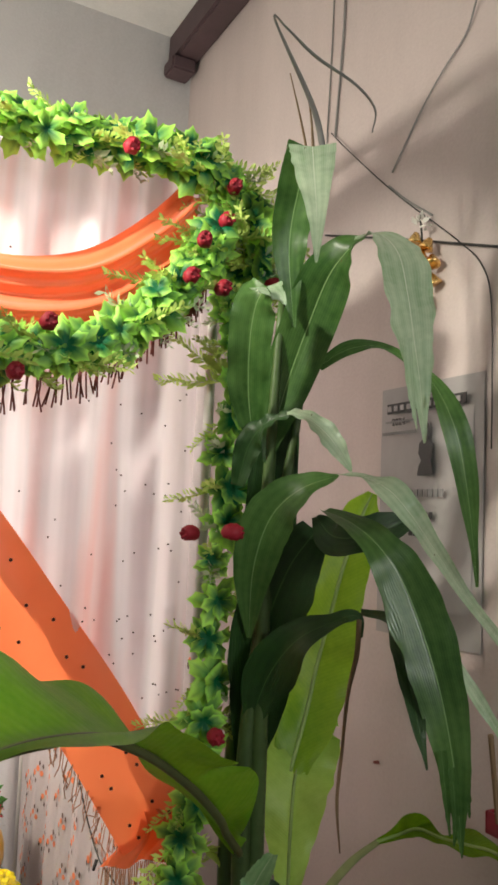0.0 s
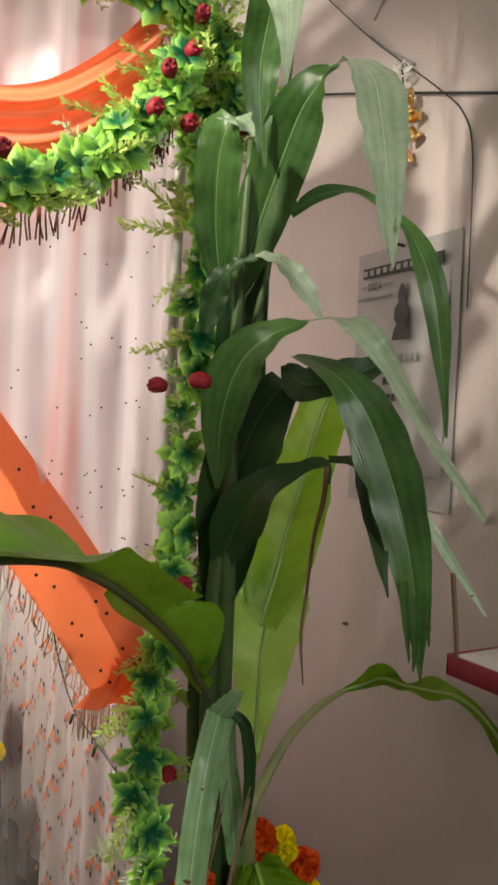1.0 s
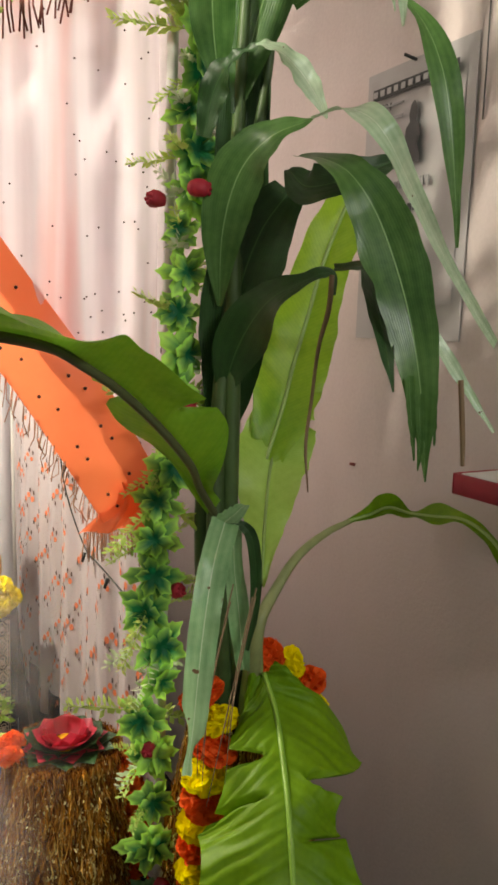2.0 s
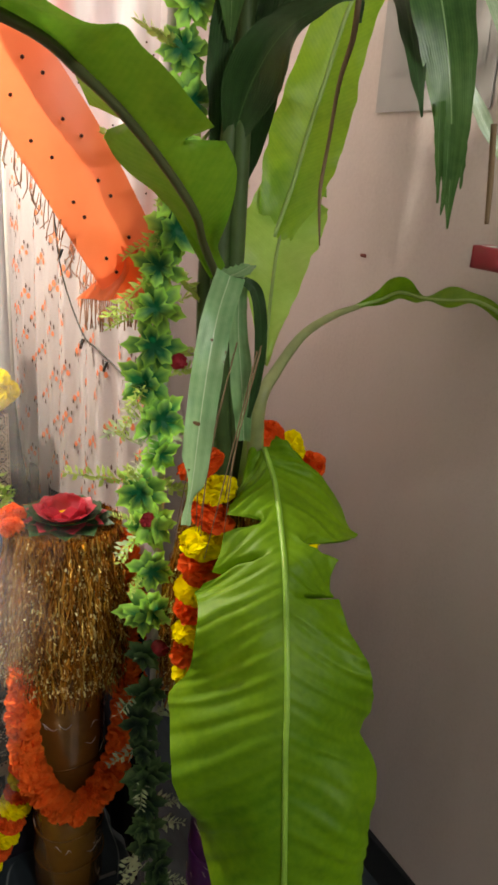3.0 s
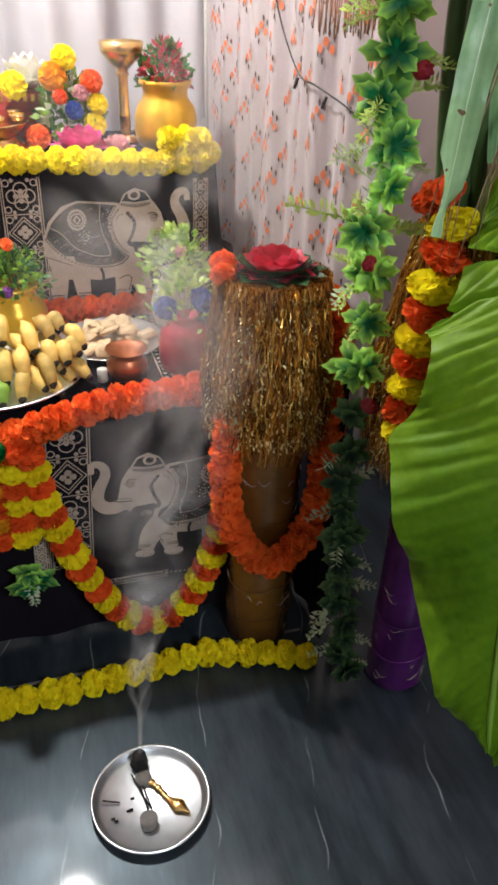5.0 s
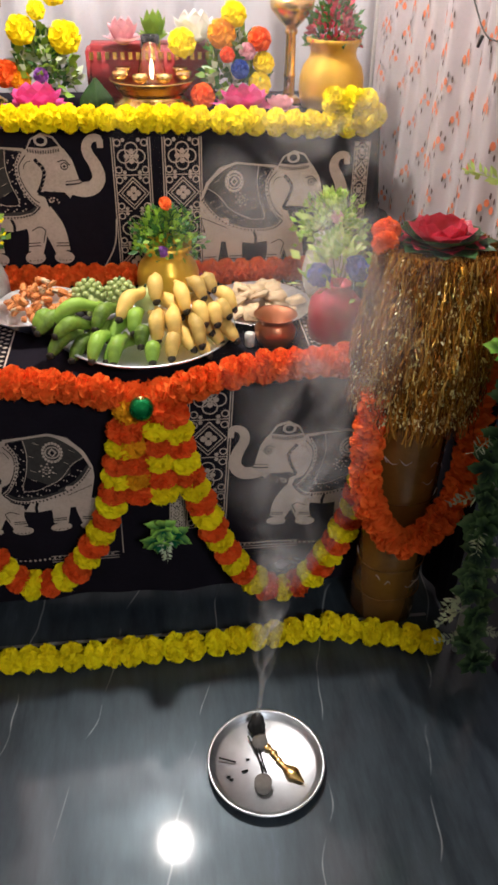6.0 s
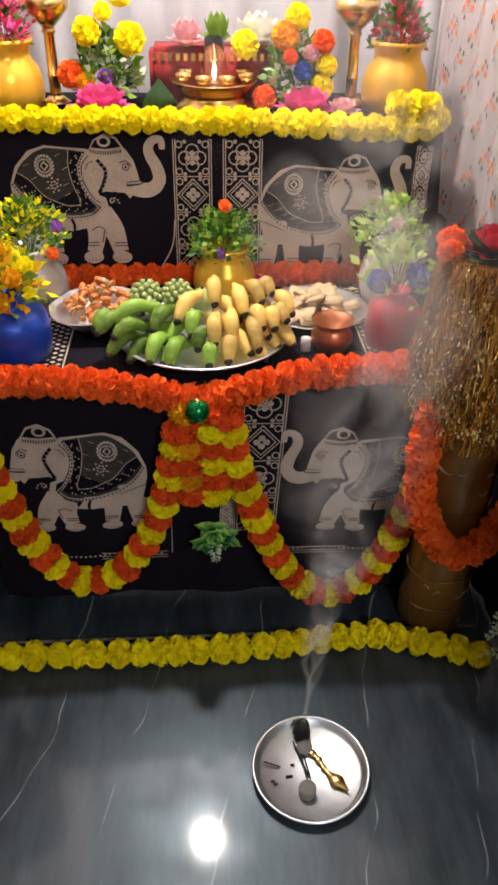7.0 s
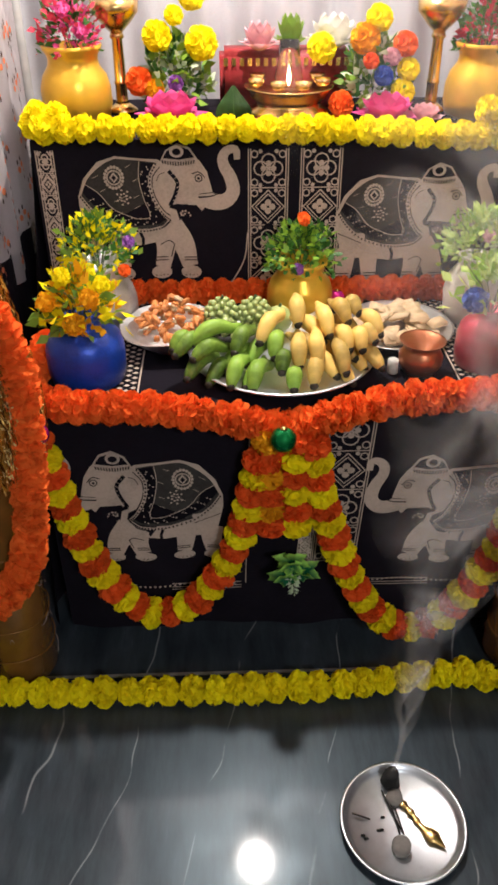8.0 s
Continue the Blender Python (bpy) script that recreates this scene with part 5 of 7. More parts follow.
strung("red and yellow marigold swag on the altar front, in the smoke", sw2, 0.038, 0.034, ALT, 0.8)
for dx in (-0.012, 0.038):
    strung("red and yellow marigold string hanging at the altar's middle", [(-0.345 + dx, 1.2, 0.555), (-0.343 + dx, 1.195, 0.45), (-0.338 + dx, 1.192, 0.355)], 0.04, 0.035, [M_AMBER, M_REDOR] if dx < 0 else ALT, 0.8)

lf = thing("leaf_bunch", "small bunch of rimmed ivy leaves below the marigolds", "leaves", (-0.305, 1.19, 0.26))
for k, (dx, dz) in enumerate(((0, 0), (0.02, -0.03), (-0.01, -0.04))):
    piece("ivy_sprig", ROS[k], lf, Matrix.Translation((dx, -0.012, dz)) @ Vector((0.3 * dx, -1, -0.3)).to_track_quat("Z", "Y").to_matrix().to_4x4() @ Matrix.Scale(0.85, 4))
piece("fern_spray", SPR_W[0], lf, Matrix.Translation((0.005, -0.01, -0.02)) @ pose(0, 0, 0, 170, 10, 0))


def bauble(x, y, z, r, material, label):
    ob = thing("bauble", label, "bauble", (x, y, z), "shiny baubles")
    bm = bmesh.new()
    bmesh.ops.create_uvsphere(bm, u_segments=20, v_segments=14, radius=r)
    for v in bm.verts:
        v.co *= 1 + 0.03 * noise.noise(v.co * 160)
    part("ball", bm, material, ob)
    part("cap", lathe([(r * 0.25, r * 0.9), (r * 0.28, r * 1.05), (r * 0.1, r * 1.15)], 10), M_BRASS, ob)


bauble(-0.332, 1.165, 0.578, 0.024, M_GREEN_BALL, "shiny dark green foil bauble under the fruit plate")
bauble(-0.77, 1.165, 0.6, 0.02, M_PINK_BALL, "shiny magenta bauble at the cloth's corner")
bauble(-0.175, 1.665, 0.627, 0.02, M_PINK_BALL, "shiny magenta bauble behind the fruit")

# ---- vases with plastic plants ----
VASE = [(0.03, 0.0), (0.05, 0.002), (0.062, 0.03), (0.066, 0.06), (0.058, 0.095), (0.04, 0.115), (0.036, 0.125), (0.042, 0.135), (0.038, 0.136), (0.03, 0.12)]


POT = [(0.05, 0.0), (0.06, 0.004), (0.066, 0.03), (0.065, 0.06), (0.059, 0.082), (0.048, 0.098), (0.0455, 0.108), (0.047, 0.118), (0.054, 0.128), (0.055, 0.135), (0.05, 0.136), (0.043, 0.11)]
JAR = [(0.052, 0.0), (0.062, 0.004), (0.066, 0.03), (0.066, 0.07), (0.061, 0.093), (0.048, 0.108), (0.034, 0.115), (0.03, 0.122), (0.035, 0.134), (0.032, 0.136), (0.025, 0.12)]


def vase(name, x, y, z, h, w, material, label, leaves, flowers, seed, spread=0.075, high=0.08, leaf=0.018, n=560, profile=None):
    ob = thing(name, label, "vase", (x, y, z), "vases on the altar")
    part("pot", lathe([(r * w / 0.066, zz * h / 0.136) for r, zz in profile or VASE], 36), material, ob)
    rng = random.Random(seed)
    for k, lm in enumerate(leaves):
        bm = bush(seed + k, spread * (1 - 0.1 * k), high, n // len(leaves), leaf)
        bmesh.ops.translate(bm, verts=bm.verts, vec=(0, 0, h))
        part("foliage", bm, lm, ob, kind="stuff")
    bm = bmesh.new()
    for k in range(7):
        a = k * 0.9
        tube([(0, 0, h * 0.8), (0.3 * spread * math.cos(a), 0.3 * spread * math.sin(a), h + 0.4 * high), (0.7 * spread * math.cos(a), 0.7 * spread * math.sin(a), h + 0.8 * high)], 0.0012, 4, 4, bm)
    part("stems", bm, M_STALK, ob)
    for fx, fy, fz, r, fm in flowers:
        piece("flower", pom(fm, r, 0.75, 2, 60), ob, Matrix.Translation((fx, fy, h + fz)) @ pose(0, 0, 0, 50, 0, rng.uniform(0, 90)))
    return ob


GR, GD = M_LEAFLET, M_LEAFLET_D
vase("blue_vase", -0.705, 1.36, ZL + 0.003, 0.135, 0.076, M_BLUE, "glittering blue vase of yellow and orange flowers", [M_YELLOW, GR, M_AMBER],
     [(-0.05, -0.05, 0.05, 0.02, M_AMBER), (0.03, -0.06, 0.06, 0.02, M_AMBER), (0.0, -0.07, 0.015, 0.023, M_AMBER), (-0.02, -0.03, 0.09, 0.019, M_YELLOW), (0.05, -0.03, 0.075, 0.017, M_YELLOW)], 31, 0.085, 0.09, 0.024, 420, JAR)
vase("silver_vase", -0.70, 1.60, ZL + 0.003, 0.15, 0.075, M_SILVER, "silver glitter vase with bright green foliage", [GR, M_YELLOW, GD],
     [(0.07, -0.03, 0.05, 0.015, M_PURPFL), (0.06, -0.06, 0.0, 0.015, M_ORANGE)], 33, 0.09, 0.10, profile=POT)
vase("gold_vase", -0.262, 1.655, ZL + 0.003, 0.125, 0.075, M_GOLD_PAINT, "small golden vase with green foliage and red bud", [GD, GR],
     [(0.0, -0.03, 0.10, 0.017, M_ORANGE), (-0.012, -0.065, 0.002, 0.014, M_PURPFL)], 37, 0.09, 0.08, profile=POT)
vase("white_vase", 0.115, 1.60, ZL + 0.003, 0.15, 0.062, M_WHITEVASE, "white ceramic vase with pale green foliage", [GR, M_SPRIG],
     [(0.0, -0.05, 0.06, 0.016, M_PINKFL)], 41, 0.085, 0.10)
vase("red_vase", 0.088, 1.39, ZL + 0.003, 0.125, 0.058, M_REDVASE, "glittering red vase with blue flowers", [M_SPRIG, GR],
     [(-0.05, -0.045, 0.035, 0.027, M_BLUEFL), (0.025, -0.055, 0.05, 0.03, M_BLUEFL)], 43, 0.09, 0.10, 0.026, 130, JAR)
vase("gold_pot", -0.762, 1.93, ZU + 0.003, 0.155, 0.08, M_GOLD_PAINT, "large shiny golden pot with dark red foliage", [M_LOTUS, GD, M_MAGENTA],
     [(0.0, -0.05, 0.07, 0.018, M_MAGENTA), (0.03, -0.04, 0.03, 0.018, M_MAGENTA)], 47, 0.075, 0.10, profile=POT)
vase("gold_pot", 0.165, 1.93, ZU + 0.003, 0.155, 0.08, M_GOLD_PAINT, "large shiny golden pot with red and green foliage", [GD, M_LOTUS],
     [(0.02, -0.05, 0.04, 0.016, M_RED)], 53, 0.07, 0.085, profile=POT)

# ---- fruit and dishes on the low table ----
plate = thing("fruit_plate", "large round steel plate heaped with fruit", "plate", (-0.318, 1.42, ZL + 0.003))
part("dish", lathe([(0.02, 0.0), (0.12, 0.001), (0.165, 0.010), (0.186, 0.026), (0.192, 0.028), (0.192, 0.030), (0.184, 0.029), (0.163, 0.014), (0.12, 0.005), (0.0, 0.004)], 56), M_STEEL, plate)


def banana_bm():
    ctrl = [(0, 0, 0), (0.004, 0, 0.02), (0.0, 0.014, 0.055), (0.0, 0.015, 0.085), (0.0, 0.005, 0.115), (0.0, 0.0, 0.128)]
    return tube(ctrl, [0.0045, 0.0105, 0.0155, 0.016, 0.012, 0.0055], 20, 8)


def tip_bm():
    return tube([(0.0015, 0, 0.124), (-0.001, 0, 0.135)], [0.0088, 0.006], 3, 8)


BAN = {k: (mesh_of("skin", banana_bm(), m), mesh_of("tip", tip_bm(), M_BAN_TIP)) for k, m in (("y", M_BAN_Y), ("g", M_BAN_G))}


def banana(kind, crown, end):
    """One banana from its crown to its tip."""
    a, b = Vector(crown), Vector(end)
    ob = thing("banana", "ripe yellow banana in a heaped bunch" if kind == "y" else "unripe green banana in a heaped bunch", "banana", crown, "bananas on the plate")
    q = (b - a).to_track_quat("Z", "Y").to_matrix().to_4x4() @ Matrix.Diagonal((1, 1, (b - a).length / 0.132, 1))
    piece("skin", BAN[kind][0], ob, q)
    piece("tip", BAN[kind][1], ob, q)


RIPE = [(-0.293, 1.444, 0.737, -0.293, 1.36, 0.708), (-0.319, 1.418, 0.716, -0.371, 1.33, 0.686), (-0.251, 1.43, 0.725, -0.233, 1.342, 0.692), (-0.226, 1.434, 0.728, -0.195, 1.364, 0.71), (-0.175, 1.416, 0.712, -0.133, 1.344, 0.692), (-0.294, 1.366, 0.697, -0.295, 1.29, 0.653), (-0.262, 1.37, 0.7, -0.259, 1.296, 0.657), (-0.217, 1.392, 0.693, -0.196, 1.318, 0.673), (-0.226, 1.38, 0.683, -0.206, 1.28, 0.644), (-0.252, 1.348, 0.658, -0.27, 1.26, 0.63), (-0.173, 1.384, 0.685, -0.145, 1.332, 0.683), (-0.179, 1.388, 0.689, -0.172, 1.318, 0.672), (-0.2, 1.428, 0.722, -0.172, 1.38, 0.722)]
UNRIPE = [(-0.405, 1.376, 0.707, -0.502, 1.33, 0.688), (-0.426, 1.36, 0.671, -0.498, 1.304, 0.668), (-0.377, 1.392, 0.696, -0.419, 1.314, 0.674), (-0.491, 1.372, 0.682, -0.537, 1.318, 0.679), (-0.393, 1.348, 0.661, -0.427, 1.258, 0.632), (-0.36, 1.34, 0.654, -0.386, 1.252, 0.626), (-0.33, 1.384, 0.688, -0.342, 1.306, 0.666), (-0.318, 1.348, 0.659, -0.329, 1.282, 0.648), (-0.3, 1.32, 0.637, -0.308, 1.254, 0.626), (-0.463, 1.376, 0.684, -0.532, 1.31, 0.673)]
for kind, heap in (("y", RIPE), ("g", UNRIPE)):
    for x0, y0, z0, x1, y1, z1 in heap:
        banana(kind, (x0, y0, z0), (x1, y1, z1))
for x, y, z, kind in ((-0.27, 1.43, 0.645, "y"), (-0.22, 1.41, 0.64, "y"), (-0.25, 1.37, 0.635, "y"), (-0.38, 1.41, 0.64, "g"), (-0.34, 1.36, 0.635, "g"), (-0.41, 1.38, 0.632, "g"), (-0.335, 1.41, 0.658, "g"), (-0.31, 1.42, 0.662, "y"), (-0.24, 1.42, 0.66, "y"), (-0.28, 1.38, 0.645, "y"), (-0.45, 1.38, 0.645, "g"), (-0.37, 1.4, 0.65, "g"), (-0.19, 1.40, 0.65, "y"), (-0.30, 1.45, 0.685, "y"), (-0.23, 1.45, 0.685, "y")):
    banana(kind, (x, y, z), (x + (0.06 if kind == "y" else -0.06), y - 0.09, z - 0.012))


def fruit(name, label, x, y, z, r, material, bumps):
    ob = thing(name, label, "fruit", (x, y, z))
    bm = bmesh.new()
    bmesh.ops.create_icosphere(bm, subdivisions=3, radius=r * (1 - bumps))
    for k in range(60 if bumps > 0.1 else 0):
        s, a = 1 - 2 * (k + 0.5) / 60, k * 2.39996
        w = math.sqrt(1 - s * s)
        bmesh.ops.create_icosphere(bm, subdivisions=1, radius=r * 0.21, matrix=Matrix.Translation(Vector((w * math.cos(a), w * math.sin(a), s)) * r * 0.86))
    part("flesh", bm, material, ob)
    part("stalk", tube([(0, 0, r * 0.9), (0.003, 0, r * 1.15)], 0.003, 3, 6), M_STALK, ob)


fruit("custard_apple", "knobbly green custard apple beside the bananas", -0.44, 1.505, ZL + 0.066, 0.038, M_GRAPE, 0.3)
fruit("custard_apple", "knobbly green custard apple beside the bananas", -0.372, 1.50, ZL + 0.07, 0.036, M_GRAPE, 0.25)
fruit("green_fruit", "round green fruit behind the bananas", -0.318, 1.515, ZL + 0.05, 0.03, M_GRAPE, 0.04)
grapes = thing("grapes", "bunch of dark grapes beside the bananas", "grapes", (-0.44, 1.44, ZL + 0.035))
for k in range(22):
    bm = bmesh.new()
    bmesh.ops.create_icosphere(bm, subdivisions=2, radius=0.010)
    bmesh.ops.translate(bm, verts=bm.verts, vec=(random.uniform(-0.035, 0.035), random.uniform(-0.03, 0.03), random.uniform(0, 0.035)))
    part("grape", bm, M_BLACK if k % 3 else M_GRAPE, grapes)

bowl = thing("sweet_bowl", "foil dish heaped with orange sweets", "dish", (-0.545, 1.50, ZL + 0.003))
bm = lathe([(0.02, 0.0), (0.055, 0.002), (0.078, 0.02), (0.092, 0.04), (0.104, 0.043), (0.105, 0.045), (0.09, 0.041), (0.074, 0.022), (0.0, 0.008)], 40, 0.12)
part("foil", bm, M_FOIL, bowl, smooth=False)
rng = random.Random(5)
for k in range(95):
    a, r = rng.uniform(0, 6.28), 0.075 * math.sqrt(rng.random())
    bm = bbox(-0.012, 0.012, -0.006, 0.006, -0.005, 0.005, 0.003)
    bmesh.ops.transform(bm, matrix=pose(r * math.cos(a), r * math.sin(a), 0.034 + 0.075 * max(0, 1 - r / 0.08) * rng.random() + 0.012, rng.uniform(-40, 40), rng.uniform(-40, 40), rng.uniform(0, 180)), verts=bm.verts)
    part("sweet", bm, M_SWEET if k % 7 else M_CREAM, bowl)
bis = thing("biscuit_plate", "silver edged plate of pale biscuits", "plate", (-0.055, 1.54, ZL + 0.003))
part("dish", lathe([(0.02, 0.0), (0.09, 0.002), (0.12, 0.016), (0.123, 0.018), (0.118, 0.017), (0.088, 0.006), (0.0, 0.005)], 44, 0.03), M_FOIL, bis)
for k in range(40):
    a, r = rng.uniform(0, 6.28), 0.09 * math.sqrt(rng.random())
    bm = bbox(-0.022, 0.022, -0.016, 0.016, -0.005, 0.005, 0.003)
    bmesh.ops.transform(bm, matrix=pose(r * math.cos(a), r * math.sin(a), 0.02 + 0.05 * (1 - r / 0.09) * rng.random(), rng.uniform(-25, 25), rng.uniform(-25, 25), rng.uniform(0, 180)), verts=bm.verts)
    part("biscuit", bm, M_CREAM, bis)
cp = thing("copper_pot", "small round copper pot with a flared rim", "pot", (-0.045, 1.365, ZL + 0.003))
part("body", lathe([(0.02, 0), (0.032, 0.002), (0.043, 0.02), (0.044, 0.036), (0.036, 0.05), (0.033, 0.055), (0.044, 0.068), (0.046, 0.069), (0.042, 0.067), (0.03, 0.054), (0.0, 0.02)], 36), M_COPPER, cp)
cd = thing("candle", "short white candle beside the copper pot", "candle", (-0.10, 1.36, ZL + 0.003))
part("wax", lathe([(0.011, 0), (0.011, 0.028), (0.008, 0.03)], 16), M_WHITEFL, cd)

# ---- high table: lamps, flowers, seat ----
seat = thing("brocade_stool", "low stool covered in red brocade", "stool", (-0.275, 2.08, ZU + 0.003))
part("cushion", bbox(-0.16, 0.16, -0.06, 0.06, 0.0, 0.125, 0.012), M_REDCLOTH, seat)
bm = bmesh.new()
for k in range(16):
    box(bm, -0.15 + 0.019 * k, -0.14 + 0.019 * k, -0.0625, -0.0615, 0.095, 0.112)
part("border", bm, M_BRASS, seat, "thin gold border pattern", smooth=False)
di = thing("oil_lamp", "brass oil lamp with a glass chimney and small flame", "lamp", (-0.275, 1.96, ZU + 0.003))
part("base", lathe([(0.085, 0), (0.09, 0.004), (0.085, 0.012), (0.07, 0.02), (0.068, 0.028), (0.078, 0.034), (0.09, 0.052), (0.094, 0.056), (0.088, 0.056), (0.06, 0.045), (0.0, 0.042)], 40), M_BRASS, di)
part("plinth", bbox(-0.10, 0.10, -0.08, 0.08, -0.002, 0.004), M_BRASS, di)
part("chimney", lathe([(0.024, 0.045), (0.03, 0.07), (0.022, 0.11), (0.02, 0.14), (0.0185, 0.14), (0.0205, 0.11), (0.0285, 0.07), (0.0225, 0.046)], 24), M_GLASS, di)
part("flame", lathe([(0.001, 0.055), (0.005, 0.065), (0.004, 0.078), (0.0008, 0.092)], 10), M_FLAME, di)
cup = lathe([(0.004, 0), (0.014, 0.006), (0.018, 0.018), (0.0165, 0.018), (0.012, 0.008), (0.0, 0.005)], 16)
cup_me = mesh_of("cup", cup, M_BRASS)
for a in (200, 250, 290, 340, 30, 150):
    piece("cup", cup_me, di, pose(0.072 * math.cos(radians(a)), 0.072 * math.sin(radians(a)), 0.055))
di.scale = (1.12, 1.12, 1.12)


def lamp_stand(x, y):
    ob = thing("brass_stand", "tall slender brass lamp stand", "lamp stand", (x, y, ZU + 0.003), "brass lamp stands")
    part("foot", lathe([(0.035, 0), (0.036, 0.006), (0.022, 0.016), (0.013, 0.022)], 24), M_BRASS, ob)
    part("stem", lathe([(0.016, 0.02), (0.0145, 0.026), (0.0135, 0.06), (0.0155, 0.063), (0.0155, 0.067), (0.0135, 0.07), (0.0125, 0.155), (0.017, 0.16), (0.014, 0.17)], 20), M_BRASS, ob)
    part("bowl", lathe([(0.012, 0.168), (0.03, 0.185), (0.052, 0.21), (0.055, 0.235), (0.05, 0.235), (0.03, 0.2), (0.0, 0.19)], 28), M_BRASS, ob)


lamp_stand(-0.668, 2.0)
lamp_stand(0.068, 1.98)


def bouquet(x, y, seed, extra):
    ob = thing("bouquet", "mixed plastic bouquet of yellow and orange flowers", "bouquet", (x, y, ZU + 0.003), "bouquets on the high table")
    part("holder", lathe([(0.02, 0), (0.028, 0.004), (0.03, 0.04), (0.024, 0.042)], 20), M_WHITEVASE, ob)
    for k, m in enumerate((GD, GR, M_SPRIG_W)):
        bm = bush(seed + k, 0.08, 0.11, 120, 0.028)
        bmesh.ops.translate(bm, verts=bm.verts, vec=(0, 0, 0.05))
        part("foliage", bm, m, ob, kind="stuff")
    for fx, fy, fz, r, m in extra:
        piece("flower", pom(m, r, 0.85, 3), ob, Matrix.Translation((fx, fy, fz)) @ pose(0, 0, 0, 60, 0, 30 * fz))


bouquet(-0.535, 2.0, 61, [(-0.04, -0.03, 0.165, 0.034, M_YELLOW), (0.06, -0.03, 0.15, 0.038, M_YELLOW), (-0.085, -0.05, 0.075, 0.032, M_ORANGE), (-0.05, -0.06, 0.06, 0.024, M_AMBER), (0.0, -0.075, 0.075, 0.018, M_PURPFL), (0.0, -0.02, 0.205, 0.022, M_YELLOW), (0.04, 0.0, 0.24, 0.03, M_YELLOW)])
bouquet(-0.075, 1.98, 71, [(-0.03, -0.03, 0.16, 0.034, M_AMBER), (0.0, -0.02, 0.2, 0.03, M_YELLOW), (0.06, -0.04, 0.15, 0.028, M_ORANGE), (0.07, -0.05, 0.10, 0.026, M_YELLOW), (0.06, -0.06, 0.055, 0.028, M_YELLOW), (0.01, -0.075, 0.09, 0.022, M_BLUEFL), (0.03, -0.05, 0.125, 0.02, M_PINKFL), (-0.02, -0.07, 0.12, 0.018, M_REDOR)])


def lotus_at(x, y, z, r, h, material, label, seed, name="lotus_flower"):
    ob = thing(name, label, "flower", (x, y, z), "lotus flowers")
    part("petals", lotus(seed, r, h), material, ob)
    part("heart", lathe([(0.002, 0), (r * 0.22, 0.003), (r * 0.25, h * 0.3), (0.002, h * 0.36)], 14), M_AMBER, ob)
    return ob


lotus_at(-0.545, 1.87, ZU + 0.004, 0.1, 0.08, M_MAGENTA, "magenta plastic lotus on the high table", 1)
lotus_at(-0.06, 1.86, ZU + 0.004, 0.095, 0.075, M_MAGENTA, "magenta plastic lotus on the high table", 2)
lotus_at(0.03, 1.87, ZU + 0.004, 0.055, 0.045, M_PINKFL, "pale pink plastic lotus beside the lamp stand", 3)
lotus_at(-0.34, 2.02, ZU + 0.13, 0.06, 0.075, M_PINKFL, "pale pink lotus standing on the red seat", 4)
lotus_at(-0.165, 2.05, ZU + 0.13, 0.085, 0.09, M_WHITEFL, "white many-petalled flower on the red seat", 5)
lotus_at(-0.265, 2.06, ZU + 0.13, 0.05, 0.09, M_LEAFLET, "green leaf cup standing on the red seat", 6)
for x, y, z, r, m, label in ((-0.20, 1.985, 1.105, 0.034, M_YELLOW, "yellow marigold on the red seat's edge"), (-0.155, 1.93, 0.995, 0.03, M_ORANGE, "orange marigold beside the oil lamp")):
    ob = thing("marigold", label, "flower", (x, y, z))
    piece("flower", pom(m, r, 0.85, 2), ob, pose(0, 0, 0, 60, 0, 0))
bl_leaf = part("betel_leaf", blade([(-0.40, 1.85, 0.97), (-0.405, 1.84, 1.0), (-0.405, 1.85, 1.05)], [0.02, 0.04, 0.003], (0, -1, 0.2), 0.1, 0.001, n=14), M_CORN_D)
tagged(bl_leaf, "upright dark green betel leaf beside the lamp", "leaf")


# ---- floor things ----
inc = thing("incense_plate", "round steel plate with incense and ash on the floor", "plate", (-0.130, 0.762, 0.0))
part("dish", lathe([(0.02, 0.001), (0.098, 0.001), (0.107, 0.008), (0.111, 0.016), (0.114, 0.0165), (0.114, 0.0185), (0.109, 0.0185), (0.103, 0.009), (0.096, 0.004), (0.0, 0.0035)], 64), M_STEEL, inc)
part("holder", lathe([(0.016, 0.004), (0.0165, 0.006), (0.0165, 0.022), (0.014, 0.024), (0.005, 0.024)], 20), M_ASH, inc, "grey incense holder cap")
bpy.context.view_layer.update()
inc.children[-1].location = (-0.012, -0.046, 0)
bm = lathe([(0.003, 0.004), (0.017, 0.006), (0.019, 0.016), (0.012, 0.026), (0.015, 0.032), (0.011, 0.042), (0.003, 0.044)], 16, 0.35)
part("cone_burner", bm, M_BLACK, inc, "charred black cone burner").location = (-0.006, 0.078, 0)
bm = lathe([(0.003, 0.004), (0.018, 0.005), (0.016, 0.014), (0.003, 0.018)], 14, 0.4)
part("ash_heap", bm, M_ASH, inc, "heap of grey ash").location = (-0.004, 0.046, 0)
for a in ((-0.028, 0.06, -0.006, -0.012), (-0.016, 0.07, -0.002, -0.02), (-0.018, 0.055, -0.008, -0.03), (-0.09, 0.018, -0.058, 0.008)):
    part("incense_stick", tube([(a[0], a[1], 0.012), (a[2], a[3], 0.008)], 0.0016, 4, 6), M_BLACK, inc)
for x, y in ((-0.075, -0.02), (-0.045, -0.012), (-0.04, -0.011), (-0.07, -0.026), (-0.034, 0.012)):
    part("burnt_crumb", bbox(x - 0.004, x + 0.004, y - 0.002, y + 0.002, 0.0045, 0.008, 0.001), M_BLACK, inc)
